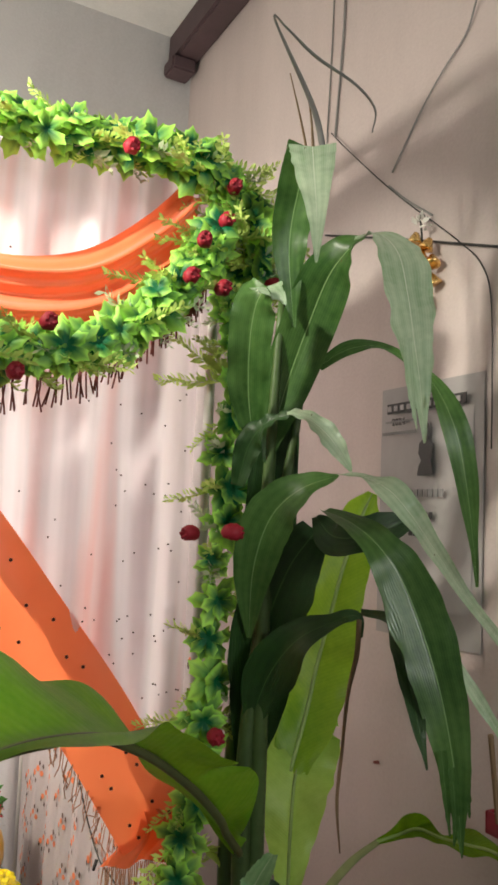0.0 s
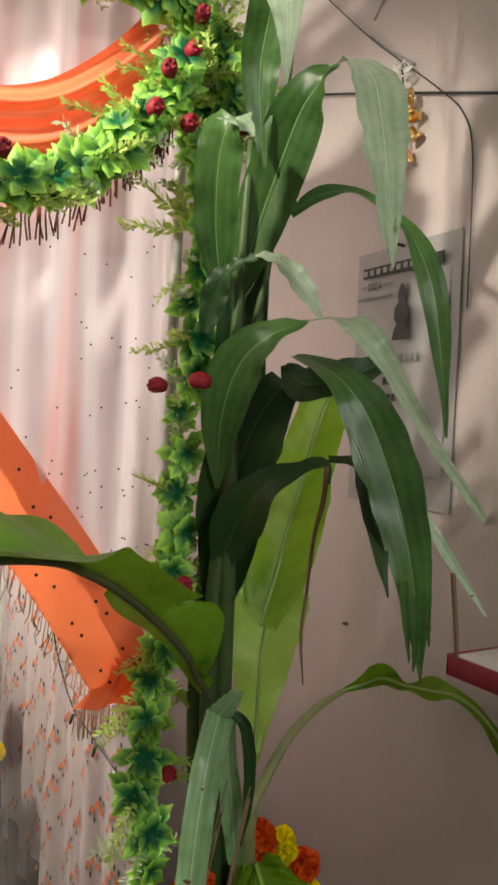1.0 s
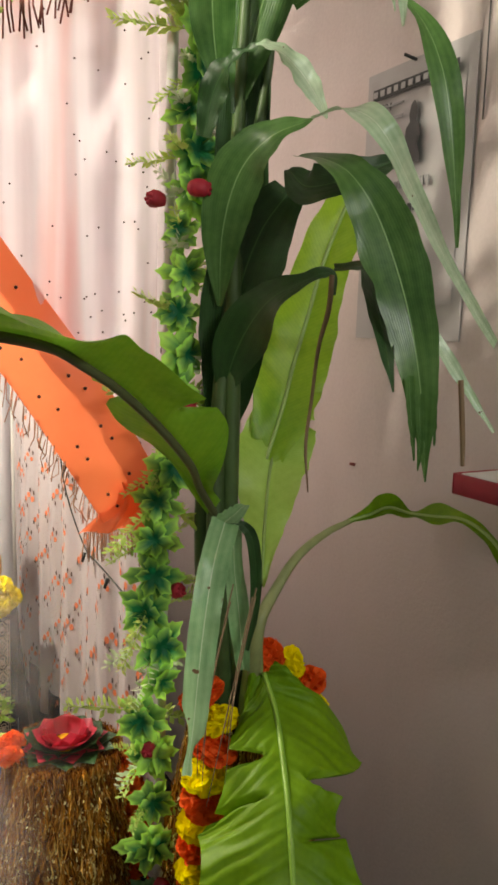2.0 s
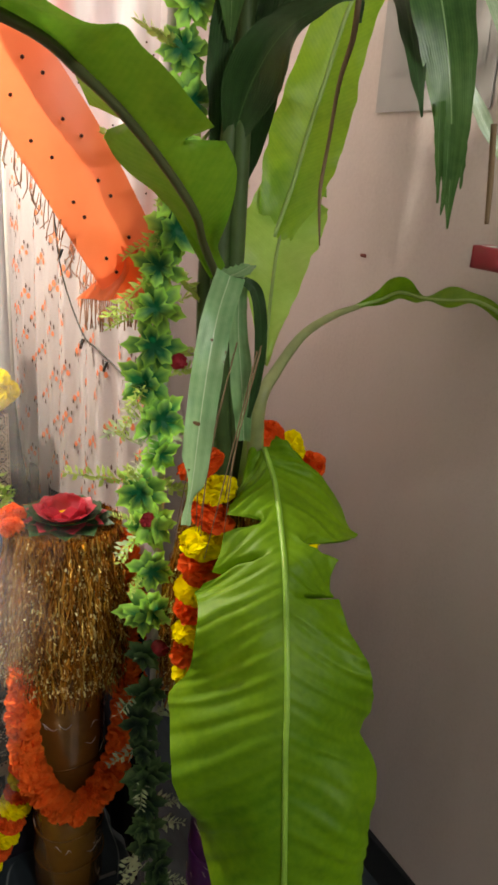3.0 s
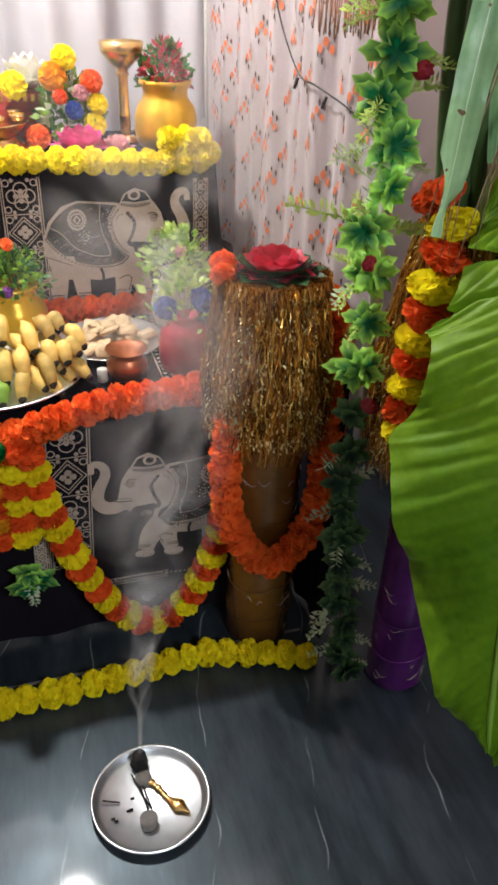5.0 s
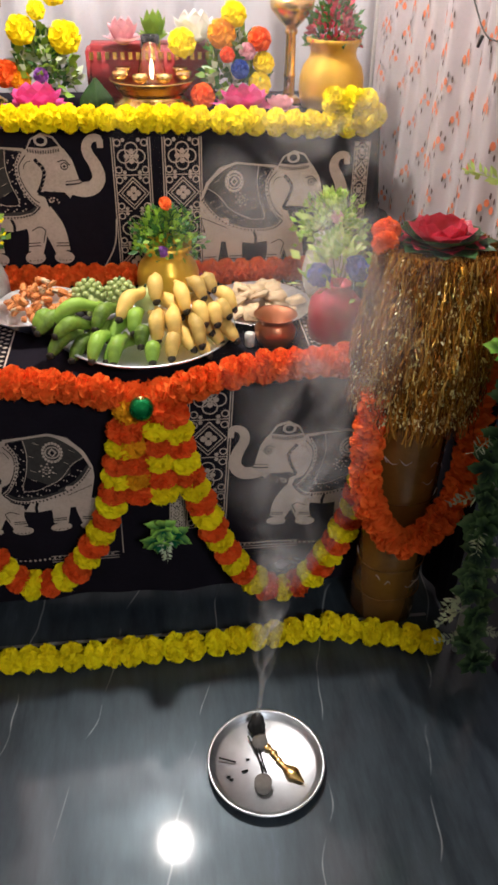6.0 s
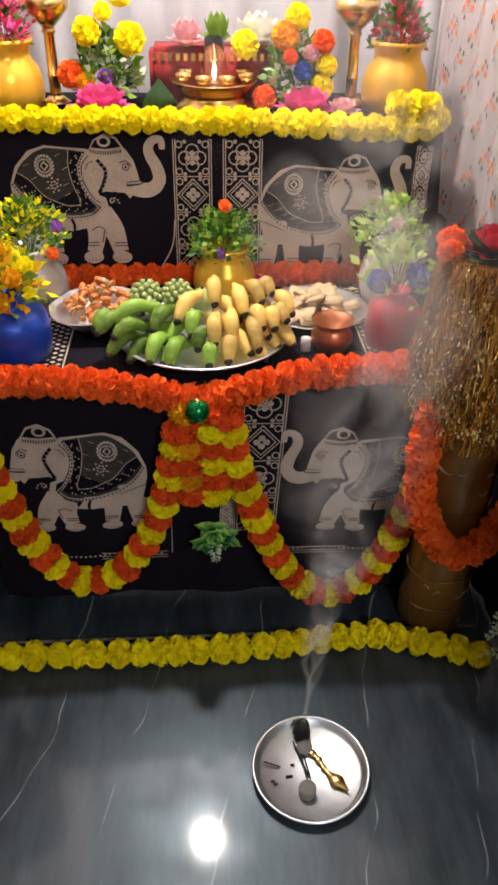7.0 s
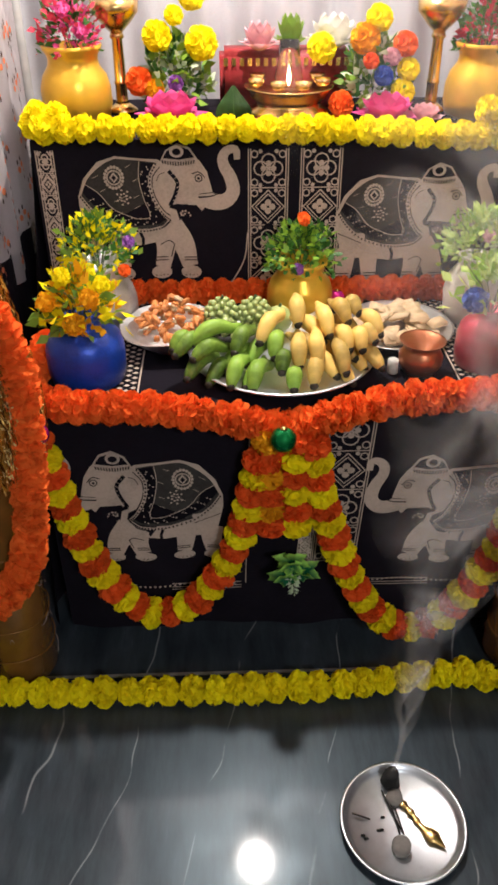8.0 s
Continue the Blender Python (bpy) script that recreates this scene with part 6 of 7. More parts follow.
bm = tube([(x, y, 0.0) for x, y in spline([(0.002, 0.04), (0.018, 0.018), (0.03, -0.006), (0.05, -0.03), (0.066, -0.05)], 23)],
          [0.005, 0.0085, 0.005, 0.008, 0.0045, 0.007, 0.0045, 0.0075, 0.013, 0.0145, 0.009, 0.005, 0.001], 46, 8)
bmesh.ops.transform(bm, matrix=Matrix.Translation((0, 0, 0.011)) @ Matrix.Diagonal((1, 1, 0.4, 1)), verts=bm.verts)
part("ornate_spoon", bm, M_BRASS, inc, "ornate gilt spoon")


# ---- tinsel pots ----
def tinsel(bm, r0, r1, z0, z1, n, seed):
    rng = random.Random(seed)
    for k in range(n):
        a = rng.uniform(0, 6.283)
        L = rng.choice((1, 1, 1, 0.8)) * rng.uniform(0.72, 1.12)
        sw = rng.uniform(-0.12, 0.12)
        row, w = [], rng.uniform(0.0005, 0.0015)
        rr = rng.uniform(0.86, 1.15)
        for i in range(14):
            s = i / 13 * L
            b = a + sw * s + rng.uniform(-0.05, 0.05)
            r = (r0 + (r1 - r0) * min(1, s * 1.6)) * rr + rng.uniform(-0.007, 0.007)
            c = Vector((r * math.cos(b), r * math.sin(b), z0 + (z1 - z0) * s))
            t = Vector((-math.sin(b + rng.uniform(-1.4, 1.4)), math.cos(b + rng.uniform(-1.4, 1.4)), rng.uniform(-0.5, 0.5))) * w
            row.append((bm.verts.new(c + t), bm.verts.new(c - t)))
        for p, q in zip(row, row[1:]):
            bm.faces.new((p[0], p[1], q[1], q[0]))
    return bm


def tinsel_pot(x, y, h, r, film, label, seed, fall_to, tr=1.5):
    ob = thing("tinsel_pillar", label, "pillar pot", (x, y, 0), "wrapped pillar pots")
    part("pillar", lathe([(r * 0.9, 0.001), (r, 0.01), (r * 0.96, h * 0.3), (r * 1.0, h * 0.6), (r * 1.05, h - 0.04), (r * 1.3, h), (r * 1.25, h + 0.005), (r * 0.9, h - 0.03)], 36, 0.05), film, ob)
    bm = bmesh.new()
    for z in (h * 0.1, h * 0.2, h * 0.42):
        tube([(r * 1.02 * math.cos(a * 0.35), r * 1.02 * math.sin(a * 0.35), z + 0.004 * math.sin(a)) for a in range(19)], 0.0016, 40, 4, bm)
    part("film_crease", bm, film, ob, "shiny crease rings of the wrapping")
    # Short pale arcs laid on the film as painted highlights.
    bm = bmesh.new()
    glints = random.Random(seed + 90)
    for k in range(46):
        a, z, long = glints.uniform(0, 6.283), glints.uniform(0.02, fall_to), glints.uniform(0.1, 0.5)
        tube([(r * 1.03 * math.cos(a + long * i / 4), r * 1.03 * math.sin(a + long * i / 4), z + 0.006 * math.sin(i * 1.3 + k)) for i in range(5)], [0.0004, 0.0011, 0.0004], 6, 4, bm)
    part("film_glint", bm, M_FILM_GLINT, ob, "thin arcs coloured as highlights on the film", kind="stuff")
    # Loose bright flecks over the fringe imitate reflected sparkle.
    bm = bmesh.new()
    rng = random.Random(seed + 50)
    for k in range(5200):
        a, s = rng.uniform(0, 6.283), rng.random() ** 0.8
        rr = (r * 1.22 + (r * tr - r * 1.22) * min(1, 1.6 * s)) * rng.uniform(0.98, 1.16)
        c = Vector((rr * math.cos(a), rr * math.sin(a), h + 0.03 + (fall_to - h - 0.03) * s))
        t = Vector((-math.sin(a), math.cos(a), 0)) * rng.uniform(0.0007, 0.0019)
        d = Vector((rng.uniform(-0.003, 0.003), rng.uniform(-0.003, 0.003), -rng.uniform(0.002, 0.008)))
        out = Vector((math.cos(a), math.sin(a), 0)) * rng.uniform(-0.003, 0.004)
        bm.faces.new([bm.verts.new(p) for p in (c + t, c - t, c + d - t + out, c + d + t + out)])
    part("tinsel_glint", bm, M_GLINT, ob, "bright flecks painted as glints on the gold tinsel", smooth=False, kind="stuff")
    part("tinsel_fringe", tinsel(bmesh.new(), r * 1.22, r * tr, h + 0.03, fall_to, 3600, seed), M_GOLD_TINSEL, ob, "crinkled gold tinsel fringe", smooth=False, kind="stuff")
    return ob


for x, y, seed in ((0.205, 1.155, 2), (-0.89, 1.155, 3)):
    tinsel_pot(x, y, 0.865, 0.075, M_BROWN_FILM, "brown film wrapped pillar pot with gold tinsel", seed, 0.58, 1.55)
    fl = lotus_at(x, y - 0.005, 0.888, 0.098, 0.062, M_LOTUS, "red plastic lotus on a tinsel pillar", seed + 10)
    cup = lotus(seed + 4, 0.118, 0.05, 2, 11)
    part("leaf_cup", cup, M_CORN_D, fl, "dark green leaf cup")
    for ctrl in ([(x - 0.09, y - 0.05, 0.62), (x - 0.105, y - 0.065, 0.52), (x - 0.10, y - 0.075, 0.42), (x - 0.075, y - 0.095, 0.35), (x - 0.015, y - 0.105, 0.285), (x + 0.05, y - 0.10, 0.33), (x + 0.095, y - 0.085, 0.42), (x + 0.115, y - 0.06, 0.6), (x + 0.12, y - 0.045, 0.76), (x + 0.09, y - 0.04, 0.87)],):
        strung("orange ruffled garland looped over a tinsel pillar", ctrl, 0.031, 0.035, [M_ORANGE], 0.75)
    strung("orange ruffled garland round the pillar's rim", [(x - 0.10, y - 0.01, 0.90), (x - 0.088, y + 0.03, 0.92)], 0.03, 0.024, [M_ORANGE], 0.7)

tinsel_pot(0.462, 0.93, 1.0, 0.062, M_PURPLE_FILM, "purple film wrapped pillar pot with gold tinsel", 7, 0.62, 1.9)
strung("red and yellow marigold string hanging from the purple pillar", [(0.345, 0.86, 1.10), (0.362, 0.83, 1.05), (0.345, 0.83, 1.0), (0.342, 0.83, 0.95), (0.338, 0.84, 0.89), (0.342, 0.85, 0.84), (0.348, 0.86, 0.74), (0.36, 0.87, 0.66)], 0.046, 0.04, [M_REDOR, M_YELLOW], 0.62)
strung("red and yellow marigold string round the purple pillar's rim", [(0.52, 0.95, 1.09), (0.58, 0.945, 1.06), (0.60, 0.93, 1.02), (0.605, 0.93, 0.95), (0.60, 0.93, 0.85)], 0.05, 0.038, [M_REDOR, M_YELLOW], 0.7)

# ---- maize and banana plants in the purple pot ----
maize = thing("maize_plant", "tall leafy maize plants tied beside the canopy post", "plant", (0.42, 0.9, 0.98))


def leaf(material, ctrl, widths, face, label="", **kw):
    ob = part("leaf", blade(ctrl, widths, face, **kw), material, maize, label, world=True)
    return ob


for k, ctrl in enumerate(([(0.43, 0.93, 0.98), (0.384, 0.9, 1.319), (0.385, 0.9, 1.591), (0.41, 0.88, 1.862), (0.43, 0.85, 2.13), (0.455, 0.85, 2.5)],
                          [(0.46, 0.93, 0.98), (0.41, 0.9, 1.3), (0.40, 0.89, 1.6), (0.39, 0.88, 1.9), (0.385, 0.85, 2.25)],
                          [(0.42, 0.95, 0.98), (0.39, 0.96, 1.3), (0.395, 0.96, 1.6), (0.40, 0.95, 1.85), (0.395, 0.93, 2.05)])):
    part("stalk", tube(ctrl, [0.016, 0.015, 0.013, 0.011, 0.006, 0.003][:len(ctrl)], 30, 10), M_STALK, maize, world=True)
CAM = (-0.45, -0.85, 0.1)
leaf(M_CORN, [(0.397, 0.83, 2.206), (0.377, 0.82, 2.328), (0.383, 0.81, 2.419), (0.396, 0.795, 2.488)], [0.004, 0.027, 0.034, 0.039], (-0.45, -0.85, 0.0), fold=0.25, seed=1.0, m=12)
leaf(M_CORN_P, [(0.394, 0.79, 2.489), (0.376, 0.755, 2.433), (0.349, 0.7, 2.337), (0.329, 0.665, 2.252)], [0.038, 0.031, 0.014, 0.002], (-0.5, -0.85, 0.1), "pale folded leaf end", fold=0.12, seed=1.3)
leaf(M_CORN, [(0.379, 0.87, 1.99), (0.404, 0.86, 2.11), (0.423, 0.83, 2.21), (0.431, 0.79, 2.281), (0.439, 0.75, 2.316), (0.45, 0.722, 2.329)], [0.005, 0.038, 0.045, 0.043, 0.03, 0.019], [CAM, CAM, CAM, (-0.45, -0.85, 0.2), (-0.4, -0.75, 0.45), (-0.25, -0.5, 0.85)], fold=0.22, seed=2.0, n=60, ragged=0.02, m=12)
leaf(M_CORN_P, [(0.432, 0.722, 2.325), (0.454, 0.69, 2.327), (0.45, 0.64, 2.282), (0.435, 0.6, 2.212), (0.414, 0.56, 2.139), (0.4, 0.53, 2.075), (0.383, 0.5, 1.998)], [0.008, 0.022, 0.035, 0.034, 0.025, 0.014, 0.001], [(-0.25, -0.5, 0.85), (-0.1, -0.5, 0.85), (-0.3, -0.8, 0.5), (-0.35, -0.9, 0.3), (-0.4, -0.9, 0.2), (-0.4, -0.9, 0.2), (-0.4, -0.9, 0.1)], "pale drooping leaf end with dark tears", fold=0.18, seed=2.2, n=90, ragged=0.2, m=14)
leaf(M_CORN, [(0.474, 0.87, 2.159), (0.503, 0.84, 2.185), (0.539, 0.81, 2.194), (0.576, 0.78, 2.175), (0.609, 0.74, 2.129), (0.629, 0.71, 2.055), (0.645, 0.7, 1.967), (0.661, 0.7, 1.88), (0.671, 0.7, 1.81)], [0.009, 0.014, 0.012, 0.009, 0.015, 0.023, 0.018, 0.008, 0.002], [(-0.4, -0.8, 0.3)] * 2 + [(-0.3, -0.7, 0.6)] * 3 + [CAM] * 4, fold=0.25, seed=3.0)
leaf(M_CORN, [(0.357, 0.87, 2.006), (0.332, 0.85, 2.092), (0.314, 0.82, 2.164), (0.31, 0.8, 2.216), (0.315, 0.78, 2.246)], [0.004, 0.03, 0.033, 0.034, 0.03], [CAM, CAM, CAM, (-0.4, -0.8, 0.4), (-0.3, -0.6, 0.8)], fold=0.22, seed=12.0)
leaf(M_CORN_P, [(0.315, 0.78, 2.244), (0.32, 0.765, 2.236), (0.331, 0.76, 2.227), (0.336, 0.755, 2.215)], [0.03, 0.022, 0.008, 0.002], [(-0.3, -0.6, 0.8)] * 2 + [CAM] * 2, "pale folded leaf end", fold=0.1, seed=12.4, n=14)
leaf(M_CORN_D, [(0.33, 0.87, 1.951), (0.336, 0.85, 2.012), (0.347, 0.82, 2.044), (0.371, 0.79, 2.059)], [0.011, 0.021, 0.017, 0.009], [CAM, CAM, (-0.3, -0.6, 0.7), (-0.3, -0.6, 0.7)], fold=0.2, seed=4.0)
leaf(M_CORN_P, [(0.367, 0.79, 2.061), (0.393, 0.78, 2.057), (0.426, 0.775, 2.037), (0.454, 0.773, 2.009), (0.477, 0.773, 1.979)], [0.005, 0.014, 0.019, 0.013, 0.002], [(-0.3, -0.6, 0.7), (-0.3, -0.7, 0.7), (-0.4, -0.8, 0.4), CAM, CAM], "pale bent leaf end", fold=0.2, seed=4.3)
leaf(M_CORN, [(0.373, 0.89, 1.713), (0.365, 0.87, 1.82), (0.374, 0.84, 1.901), (0.4, 0.8, 1.947), (0.448, 0.765, 1.972)], [0.004, 0.032, 0.04, 0.028, 0.005], [CAM, CAM, (-0.45, -0.8, 0.2), (-0.4, -0.7, 0.5), (-0.3, -0.6, 0.7)], fold=0.2, seed=5.0, n=50)
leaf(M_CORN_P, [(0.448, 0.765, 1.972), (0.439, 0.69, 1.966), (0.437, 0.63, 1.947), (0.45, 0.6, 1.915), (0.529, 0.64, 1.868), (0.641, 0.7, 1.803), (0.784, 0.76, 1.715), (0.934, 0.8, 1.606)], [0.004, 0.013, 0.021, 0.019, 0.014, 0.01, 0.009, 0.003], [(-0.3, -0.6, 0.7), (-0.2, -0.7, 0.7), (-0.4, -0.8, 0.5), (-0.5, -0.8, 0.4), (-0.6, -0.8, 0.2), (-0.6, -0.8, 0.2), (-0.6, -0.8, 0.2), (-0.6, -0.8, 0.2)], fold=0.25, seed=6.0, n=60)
leaf(M_CORN, [(0.421, 0.76, 1.917), (0.417, 0.69, 1.902), (0.419, 0.63, 1.874), (0.442, 0.605, 1.828), (0.457, 0.58, 1.765), (0.464, 0.555, 1.7), (0.472, 0.54, 1.628), (0.485, 0.54, 1.56), (0.497, 0.545, 1.496)], [0.008, 0.021, 0.026, 0.036, 0.039, 0.032, 0.024, 0.011, 0.001], [(-0.2, -0.5, 0.8), (-0.3, -0.6, 0.7), (-0.4, -0.75, 0.5), (-0.5, -0.85, 0.2), (-0.5, -0.85, 0.1), (-0.55, -0.85, 0), (-0.5, -0.85, 0), (-0.5, -0.85, 0), (-0.5, -0.85, 0)], "broad drooping leaf with ragged end", fold=0.22, seed=7.0, n=110, m=14, ragged=0.14)
leaf(M_CORN, [(0.456, 0.54, 1.63), (0.463, 0.54, 1.582), (0.477, 0.545, 1.524)], [0.006, 0.005, 0.001], CAM, "narrow torn strip at the leaf's ragged end", fold=0.3, seed=60.0, n=14, m=4)
leaf(M_CORN, [(0.489, 0.54, 1.626), (0.498, 0.54, 1.585), (0.509, 0.545, 1.541)], [0.006, 0.005, 0.001], CAM, "narrow torn strip at the leaf's ragged end", fold=0.3, seed=61.0, n=14, m=4)
leaf(M_CORN, [(0.473, 0.54, 1.608), (0.48, 0.54, 1.554), (0.484, 0.545, 1.511)], [0.006, 0.005, 0.001], CAM, "narrow torn strip at the leaf's ragged end", fold=0.3, seed=62.0, n=14, m=4)
leaf(M_CORN_P, [(0.402, 0.56, 2.138), (0.384, 0.53, 2.073), (0.379, 0.51, 2.015)], [0.006, 0.005, 0.001], CAM, "narrow torn strip at the leaf's ragged end", fold=0.3, seed=70.0, n=14, m=4)
leaf(M_CORN_P, [(0.432, 0.56, 2.142), (0.411, 0.53, 2.076), (0.395, 0.51, 2.044)], [0.007, 0.005, 0.001], CAM, "narrow torn strip at the leaf's ragged end", fold=0.3, seed=71.0, n=14, m=4)
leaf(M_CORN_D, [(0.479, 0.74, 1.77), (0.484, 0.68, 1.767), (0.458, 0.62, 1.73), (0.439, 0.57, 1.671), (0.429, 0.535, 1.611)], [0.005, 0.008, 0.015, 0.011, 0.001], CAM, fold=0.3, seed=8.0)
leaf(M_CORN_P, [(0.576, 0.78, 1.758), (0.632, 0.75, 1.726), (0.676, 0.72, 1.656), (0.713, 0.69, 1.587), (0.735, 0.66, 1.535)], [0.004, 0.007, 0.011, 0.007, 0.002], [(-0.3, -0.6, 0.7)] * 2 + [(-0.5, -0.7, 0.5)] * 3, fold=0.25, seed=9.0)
# Inner leaves: the plant's own shade is put into their darker green.
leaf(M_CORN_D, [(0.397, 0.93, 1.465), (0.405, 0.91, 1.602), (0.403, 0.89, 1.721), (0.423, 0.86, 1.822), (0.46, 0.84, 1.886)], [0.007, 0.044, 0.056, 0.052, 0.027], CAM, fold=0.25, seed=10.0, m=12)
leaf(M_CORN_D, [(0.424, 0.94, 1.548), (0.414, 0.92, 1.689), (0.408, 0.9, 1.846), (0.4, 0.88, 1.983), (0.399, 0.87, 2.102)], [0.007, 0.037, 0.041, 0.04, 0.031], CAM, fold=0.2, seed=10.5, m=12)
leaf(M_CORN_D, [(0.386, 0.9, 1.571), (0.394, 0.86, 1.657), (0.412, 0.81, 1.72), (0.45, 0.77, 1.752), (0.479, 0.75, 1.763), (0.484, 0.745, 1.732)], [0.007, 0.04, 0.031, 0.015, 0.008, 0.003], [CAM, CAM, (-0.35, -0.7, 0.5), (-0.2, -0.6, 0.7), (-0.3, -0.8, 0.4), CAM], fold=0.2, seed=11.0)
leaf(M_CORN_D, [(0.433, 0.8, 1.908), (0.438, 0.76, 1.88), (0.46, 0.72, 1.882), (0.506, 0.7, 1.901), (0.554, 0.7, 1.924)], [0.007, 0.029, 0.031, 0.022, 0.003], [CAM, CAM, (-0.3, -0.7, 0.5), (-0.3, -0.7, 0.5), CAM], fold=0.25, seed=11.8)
leaf(M_CORN_M, [(0.313, 0.735, 1.415), (0.28, 0.7, 1.37), (0.26, 0.68, 1.31), (0.245, 0.665, 1.241), (0.234, 0.655, 1.17), (0.224, 0.65, 1.11)], [0.02, 0.02, 0.02, 0.019, 0.016, 0.006], (-0.4, -0.9, 0.1), "cut hanging leaf with a pale midrib", fold=0.18, seed=13.0, n=60, tears=((1, 0.72, 0.98), (-1, 0.82, 0.98)))
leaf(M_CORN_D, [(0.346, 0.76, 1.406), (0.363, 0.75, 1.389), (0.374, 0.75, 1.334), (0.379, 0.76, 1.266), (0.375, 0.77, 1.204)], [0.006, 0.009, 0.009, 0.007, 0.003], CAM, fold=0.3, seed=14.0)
leaf(M_CORN_M, [(0.347, 0.77, 1.401), (0.354, 0.78, 1.337), (0.371, 0.79, 1.25), (0.392, 0.81, 1.153)], [0.011, 0.013, 0.017, 0.01], CAM, fold=0.3, seed=14.8)
leaf(M_CORN_M, [(0.379, 0.8, 1.42), (0.346, 0.77, 1.415), (0.311, 0.735, 1.414)], [0.008, 0.015, 0.019], (-0.3, -0.5, 0.9), fold=0.15, seed=14.5, n=12)
bm = bmesh.new()
rng = random.Random(3)
for k in range(7):
    x, y = 0.225 + rng.uniform(-0.02, 0.085), 0.66 + rng.uniform(0, 0.07)
    tube([(x + 0.05, y, 1.33), (x + 0.02, y - 0.005, 1.2), (x + rng.uniform(-0.01, 0.02), y, 1.13 - rng.uniform(0.0, 0.1))], [0.0011, 0.0009, 0.0004], 6, 4, bm)
part("dry_fibre", bm, M_DRY, maize, "dry brown fibres", world=True, kind="stuff")
part("dry_tip", tube([(0.455, 0.85, 2.52), (0.42, 0.835, 2.585), (0.322, 0.8, 2.681), (0.345, 0.8, 2.675), (0.40, 0.8, 2.647), (0.48, 0.8, 2.625), (0.521, 0.8, 2.595), (0.517, 0.8, 2.552)], [0.006, 0.005, 0.002, 0.002, 0.003, 0.0025, 0.002, 0.001], 40, 6), M_GREYWIRE, maize, "thin dry leaf tip", world=True)
for a, b in (((0.445, 0.86, 2.45), (0.40, 0.88, 2.66)), ((0.44, 0.86, 2.52), (0.43, 0.87, 2.63))):
    part("dry_tip", tube([a, tuple((p + q) / 2 + 0.006 for p, q in zip(a, b)), b], [0.003, 0.002, 0.001], 8, 5), M_DRY, maize, "thin dry leaf tip", world=True)
for ctrl in ([(0.476, 0.74, 1.759), (0.466, 0.73, 1.71), (0.445, 0.72, 1.658), (0.427, 0.705, 1.586), (0.414, 0.695, 1.524), (0.415, 0.686, 1.46)], [(0.60, 0.60, 1.62), (0.61, 0.60, 1.55), (0.615, 0.6, 1.5)]):
    part("dry_tip", tube(ctrl, [0.004, 0.004, 0.003, 0.0025, 0.0025, 0.001][:len(ctrl)], 20, 5), M_DRY, maize, "thin dry leaf tip", world=True)

ban = thing("banana_plant", "young banana plant with large green leaves", "plant", (0.46, 0.9, 0.98))


def bleaf(material, ctrl, widths, face, label="", rib=0.0042, rib_material=None, rib_off=0.001, **kw):
    ob = part("leaf", blade(ctrl, widths, face, **kw), material, ban, label, world=True)
    off = Vector(face if not isinstance(face[0], (tuple, list)) else face[len(face) // 2]).normalized() * rib_off
    part("midrib", tube([tuple(Vector(p) + off) for p in ctrl], [rib] * (len(ctrl) - 1) + [rib * 0.25], 60, 8), rib_material or M_STALK_P, ob, "raised midrib", world=True)
    return ob


part("stem", tube([(0.47, 0.92, 0.98), (0.45, 0.88, 1.08), (0.44, 0.86, 1.2)], [0.024, 0.02, 0.012], 12, 12), M_STALK_P, ban, world=True)
bleaf(M_BANLEAF, [(0.451, 0.845, 1.121), (0.447, 0.82, 1.106), (0.442, 0.79, 1.084), (0.422, 0.74, 1.063), (0.4, 0.69, 1.04), (0.382, 0.65, 1.02), (0.369, 0.62, 0.988), (0.362, 0.6, 0.946), (0.349, 0.57, 0.902), (0.338, 0.545, 0.855), (0.328, 0.525, 0.805), (0.324, 0.51, 0.749), (0.317, 0.49, 0.686), (0.314, 0.475, 0.615), (0.313, 0.46, 0.539), (0.316, 0.45, 0.47), (0.321, 0.44, 0.41)], [0.018, 0.055, 0.121, 0.129, 0.101, 0.073, 0.085, 0.096, 0.123, 0.138, 0.118, 0.135, 0.128, 0.124, 0.122, 0.084, 0.005], [(-0.3, -0.5, 0.9), (-0.3, -0.55, 0.85), (-0.3, -0.6, 0.8), (-0.35, -0.7, 0.7), (-0.35, -0.8, 0.6), (-0.4, -0.85, 0.45)] + [(-0.42, -0.9, 0.3)] * 4 + [(-0.45, -0.9, 0.1)] * 7, "large hanging banana leaf with torn upper edges", other=[0.027, 0.044, 0.063, 0.078, 0.092, 0.119, 0.125, 0.125, 0.134, 0.161, 0.16, 0.149, 0.131, 0.108, 0.084, 0.064, 0.014], fold=-0.04, wave=0.036, waves=4.2, n=260, m=24, pleat=0.003, pleats=31.0, tears=((-1, 0.232, 0.278), (-1, 0.365, 0.38), (1, 0.195, 0.225), (1, 0.275, 0.292)), seed=20.0, droop=0.42, ragged=0.07, rib_material=M_STALK_G)
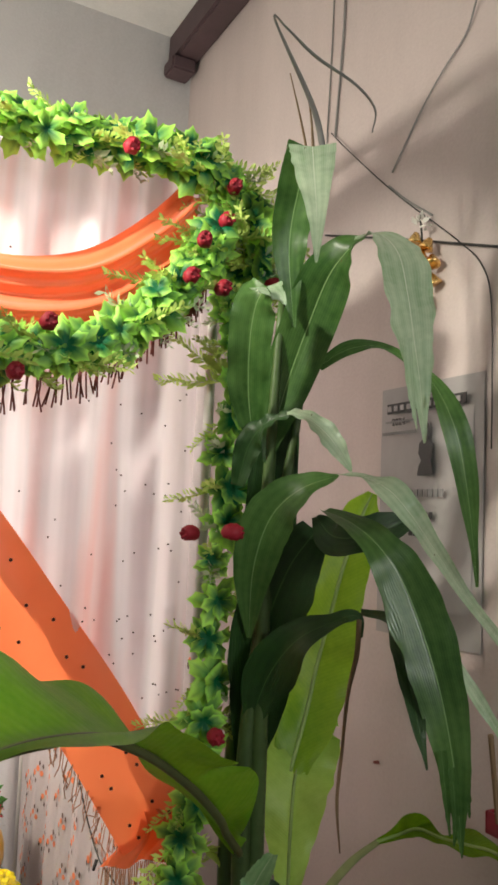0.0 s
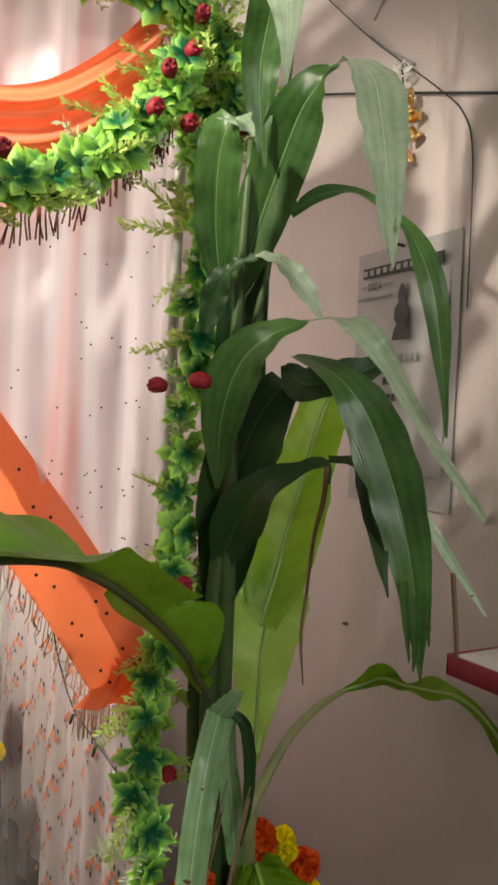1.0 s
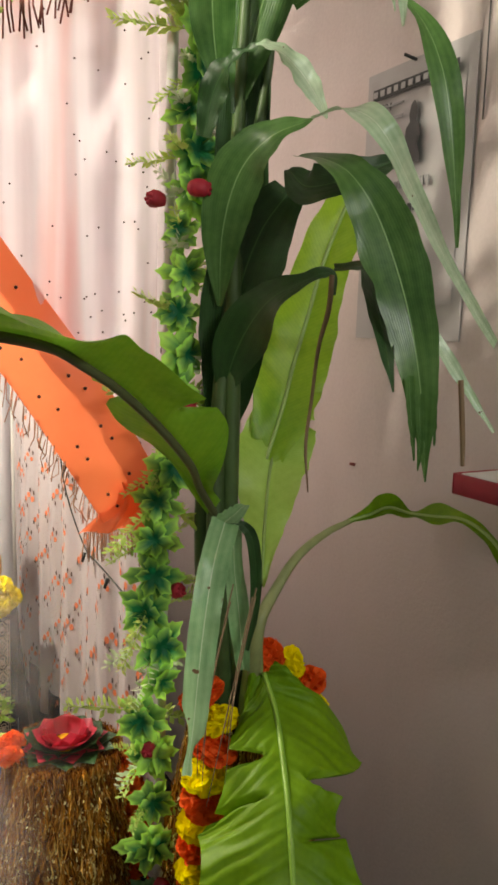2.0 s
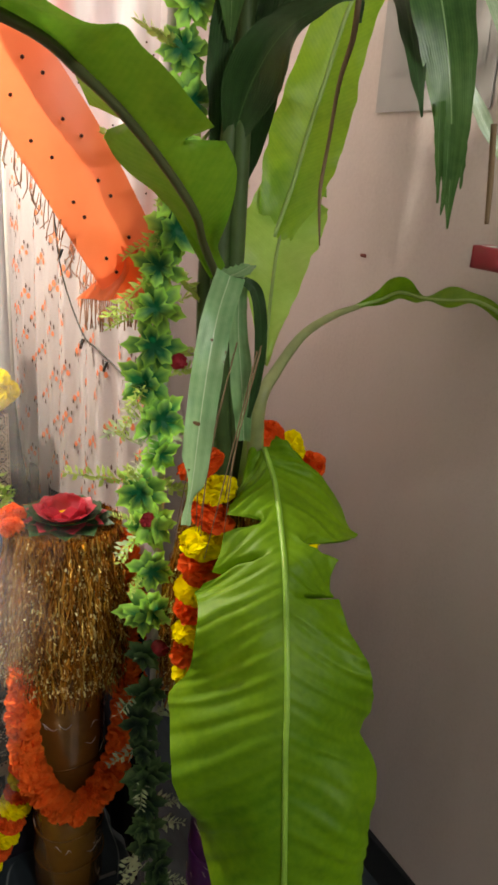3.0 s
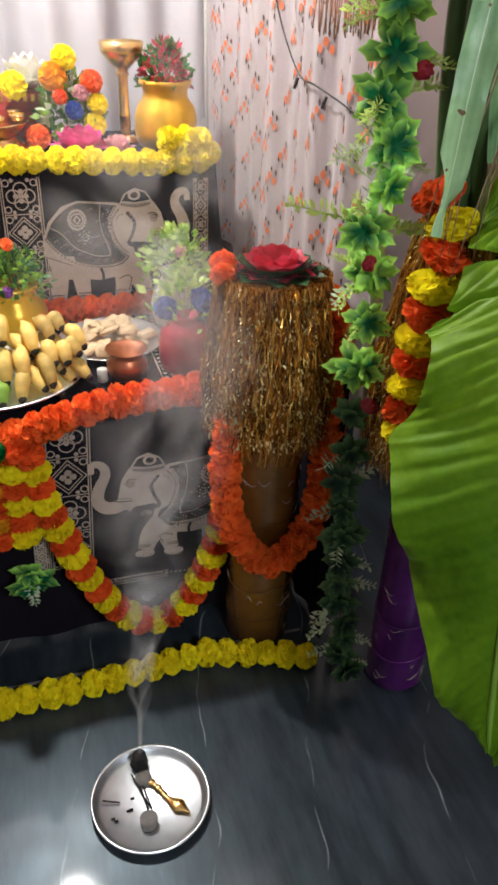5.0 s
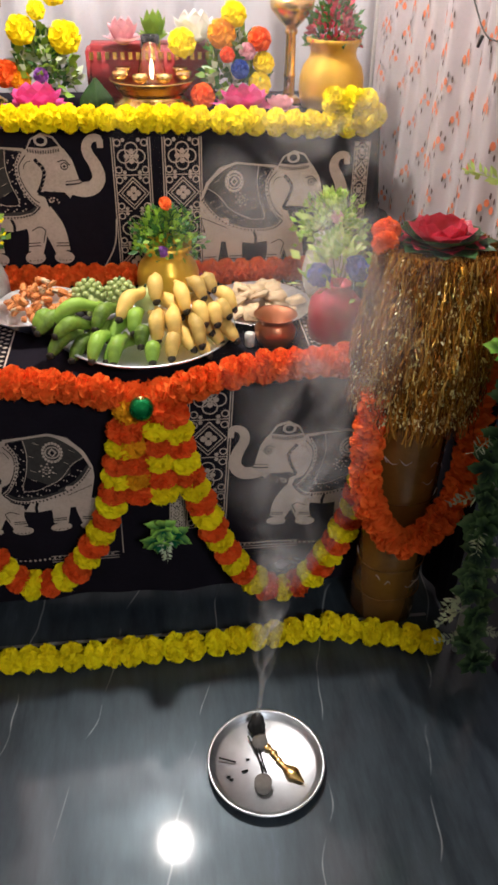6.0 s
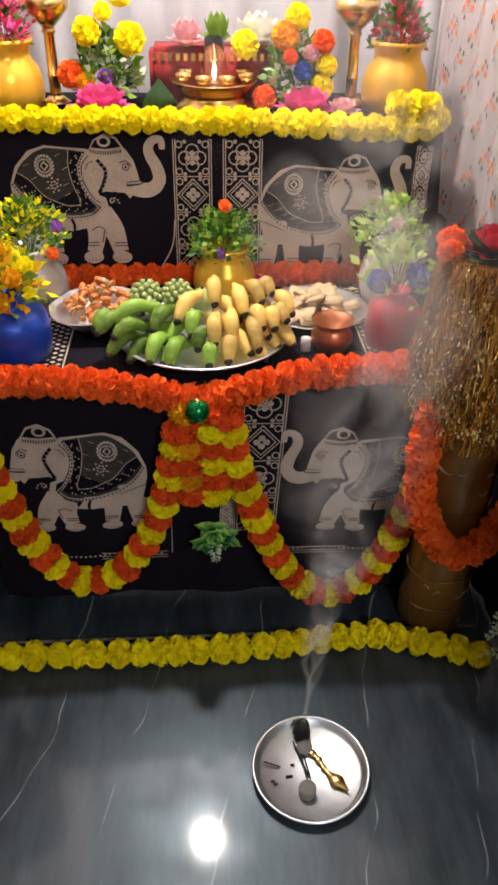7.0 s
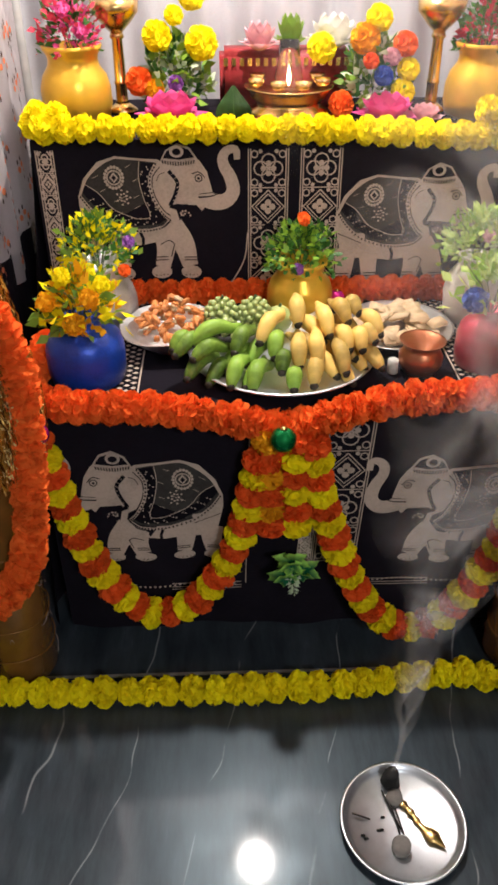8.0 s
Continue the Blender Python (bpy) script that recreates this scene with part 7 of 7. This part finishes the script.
bleaf(M_BANYOUNG, [(0.385, 0.9, 1.381), (0.324, 0.84, 1.446), (0.282, 0.785, 1.493), (0.224, 0.755, 1.55), (0.157, 0.72, 1.602), (0.101, 0.69, 1.635), (0.048, 0.65, 1.658), (-0.04, 0.59, 1.672), (-0.13, 0.52, 1.67)], [0.01, 0.02, 0.055, 0.075, 0.08, 0.066, 0.065, 0.06, 0.055],
      [(0.1, 0.35, 0.9), (0.1, 0.35, 0.9), (0.05, 0.3, 0.95), (0, 0.2, 1), (0, 0.05, 1), (-0.02, -0.1, 1), (-0.05, -0.25, 1), (-0.05, -0.3, 1), (-0.05, -0.3, 1)], "broad banana leaf arching away from the stem", rib=0.006, rib_material=M_STALK_D, rib_off=-0.005, other=[0.01, 0.025, 0.06, 0.085, 0.08, 0.115, 0.125, 0.125, 0.12], fold=0.36, wave=0.012, waves=3.0, n=90, m=14, seed=21.0, tears=((1, 0.42, 0.46), (-1, 0.36, 0.4)), ragged=0.05)
bleaf(M_LIME, [(0.49, 0.93, 1.238), (0.515, 0.97, 1.293), (0.541, 1.01, 1.352), (0.572, 1.05, 1.426), (0.609, 1.08, 1.485), (0.649, 1.1, 1.54)], [0.005, 0.026, 0.048, 0.069, 0.069, 0.045], (-0.5, -0.85, 0.1), "pale upright young leaf", rib=0.003, fold=0.25, wave=0.01, waves=3.0, seed=22.0, n=50, tears=((1, 0.86, 0.94),), ragged=0.1)
bleaf(M_LIME_D, [(0.567, 1.06, 1.436), (0.617, 1.09, 1.528), (0.652, 1.11, 1.616), (0.686, 1.12, 1.707), (0.716, 1.12, 1.811), (0.755, 1.12, 1.906), (0.785, 1.12, 1.966)], [0.032, 0.062, 0.07, 0.062, 0.055, 0.046, 0.012], (-0.5, -0.85, 0.1), "upright lime green young leaf", rib=0.004, fold=0.3, wave=0.012, waves=3.0, seed=23.0, n=60, ragged=0.1)
part("leaf_stalk", tube([(0.445, 0.87, 1.10), (0.439, 0.85, 1.199), (0.477, 0.87, 1.242), (0.542, 0.9, 1.292), (0.627, 0.94, 1.315), (0.713, 0.97, 1.327)], [0.014, 0.012, 0.0095, 0.008, 0.007, 0.005], 30, 10), M_STALK_B, ban, "pale curved leaf stalk", world=True)
bleaf(M_BANLEAF, [(0.696, 0.965, 1.326), (0.737, 0.95, 1.339), (0.755, 0.92, 1.357), (0.774, 0.88, 1.353), (0.79, 0.83, 1.357), (0.793, 0.77, 1.366), (0.794, 0.71, 1.352), (0.786, 0.65, 1.316), (0.768, 0.6, 1.273)], [0.004, 0.017, 0.028, 0.008, 0.027, 0.012, 0.008, 0.011, 0.003], [(-0.5, -0.8, 0.3)] * 3 + [(-0.3, -0.6, 0.7)] * 2 + [(-0.5, -0.7, 0.5)] * 2 + [(-0.7, -0.6, 0.3)] * 2, "small curled leaf at the stalk's end", other=[0.004, 0.009, 0.013, 0.013, 0.025, 0.012, 0.011, 0.015, 0.003], rib=0.003, fold=0.35, wave=0.006, seed=24.0, n=60)


# ---- incense smoke ----
def smoke_mat():
    m, nt, p = nodes_of("incense_smoke")
    uv = nt.nodes.new("ShaderNodeUVMap")
    sep = nt.nodes.new("ShaderNodeSeparateXYZ")
    nt.links.new(uv.outputs[0], sep.inputs[0])
    co = nt.nodes.new("ShaderNodeTexCoord")
    n = node(nt, "ShaderNodeTexNoise", Scale=6.0, Detail=4.0, Roughness=0.5)
    n.inputs["Distortion"].default_value = 1.2
    nt.links.new(co.outputs["Object"], n.inputs["Vector"])
    side = mathn(nt, "MULTIPLY", mathn(nt, "ABSOLUTE", mathn(nt, "SUBTRACT", sep.outputs[0], 0.5)), 2.0)
    soft = mathn(nt, "SUBTRACT", 1.0, mathn(nt, "POWER", side, 1.6))
    fade = ramp(nt, sep.outputs[1], [(0.0, (0.6, 0.6, 0.6)), (0.2, (0.55, 0.55, 0.55)), (0.42, (0.62, 0.62, 0.62)), (0.6, (0.32, 0.32, 0.32)), (0.8, (0.34, 0.34, 0.34)), (1.0, (0, 0, 0))])
    wisps = ramp(nt, n.outputs[0], [(0.4, (0.06, 0.06, 0.06)), (0.66, (1, 1, 1))])
    a = mathn(nt, "MULTIPLY", mathn(nt, "MULTIPLY", mathn(nt, "MULTIPLY", soft, fade), wisps), 0.58)
    d = nt.nodes.new("ShaderNodeBsdfTranslucent")
    d.inputs[0].default_value = (0.85, 0.84, 0.84, 1)
    e = nt.nodes.new("ShaderNodeBsdfDiffuse")
    e.inputs[0].default_value = (0.85, 0.84, 0.84, 1)
    half = node(nt, "ShaderNodeMixShader", Fac=0.5)
    nt.links.new(d.outputs[0], half.inputs[1])
    nt.links.new(e.outputs[0], half.inputs[2])
    t = nt.nodes.new("ShaderNodeBsdfTransparent")
    mix = nt.nodes.new("ShaderNodeMixShader")
    nt.links.new(a, mix.inputs[0])
    nt.links.new(t.outputs[0], mix.inputs[1])
    nt.links.new(half.outputs[0], mix.inputs[2])
    nt.links.new(mix.outputs[0], nt.nodes["Material Output"].inputs[0])
    return m


smoke = thing("incense_smoke", "thin grey incense smoke curling up from the plate", "smoke", (-0.136, 0.84, 0.045), kind="stuff")
M_SMOKE = smoke_mat()
for k, (turn, wide) in enumerate(((0.0, 1.0), (0.3, 0.85), (-0.3, 1.1))):
    c = spline([(-0.136, 0.84, 0.045), (-0.13, 0.84, 0.15), (-0.118 + 0.003 * k, 0.86, 0.25), (-0.105 + 0.012 * k, 0.90, 0.42), (-0.075 + 0.025 * k, 0.95, 0.64), (-0.03 + 0.02 * k, 1.02, 0.86), (0.02 - 0.04 * k, 1.12, 1.12), (-0.03 - 0.1 * k, 1.25, 1.4)], 61)
    w = [max(0.006, float(v[0])) * wide for v in spline([(0.006,), (0.007,), (0.018,), (0.066,), (0.13,), (0.22,), (0.3,), (0.36,)], 61)]

    def at(u, v, c=c, w=w, turn=turn, k=k):
        i = int(round(v * 60))
        s = (u - 0.5) * 2
        return Vector(c[i]) + Vector((math.cos(turn + 0.3 * v), math.sin(turn + 0.3 * v) * 0.6, 0)) * (s * w[i]) + Vector((0.02 * math.sin(v * 21 + 2 * k) + 0.03 * noise.noise((v * 6, s, k)), 0.03 * s * s + 0.015 * noise.noise((v * 5 + 9, s * 1.5, k)), 0.03 * noise.noise((v * 5, s * 2, k + 5)))) * min(1, max(0, 5 * v - 0.6))
    part("wisp", sheet(at, 14, 60), M_SMOKE, smoke, world=True).visible_shadow = False
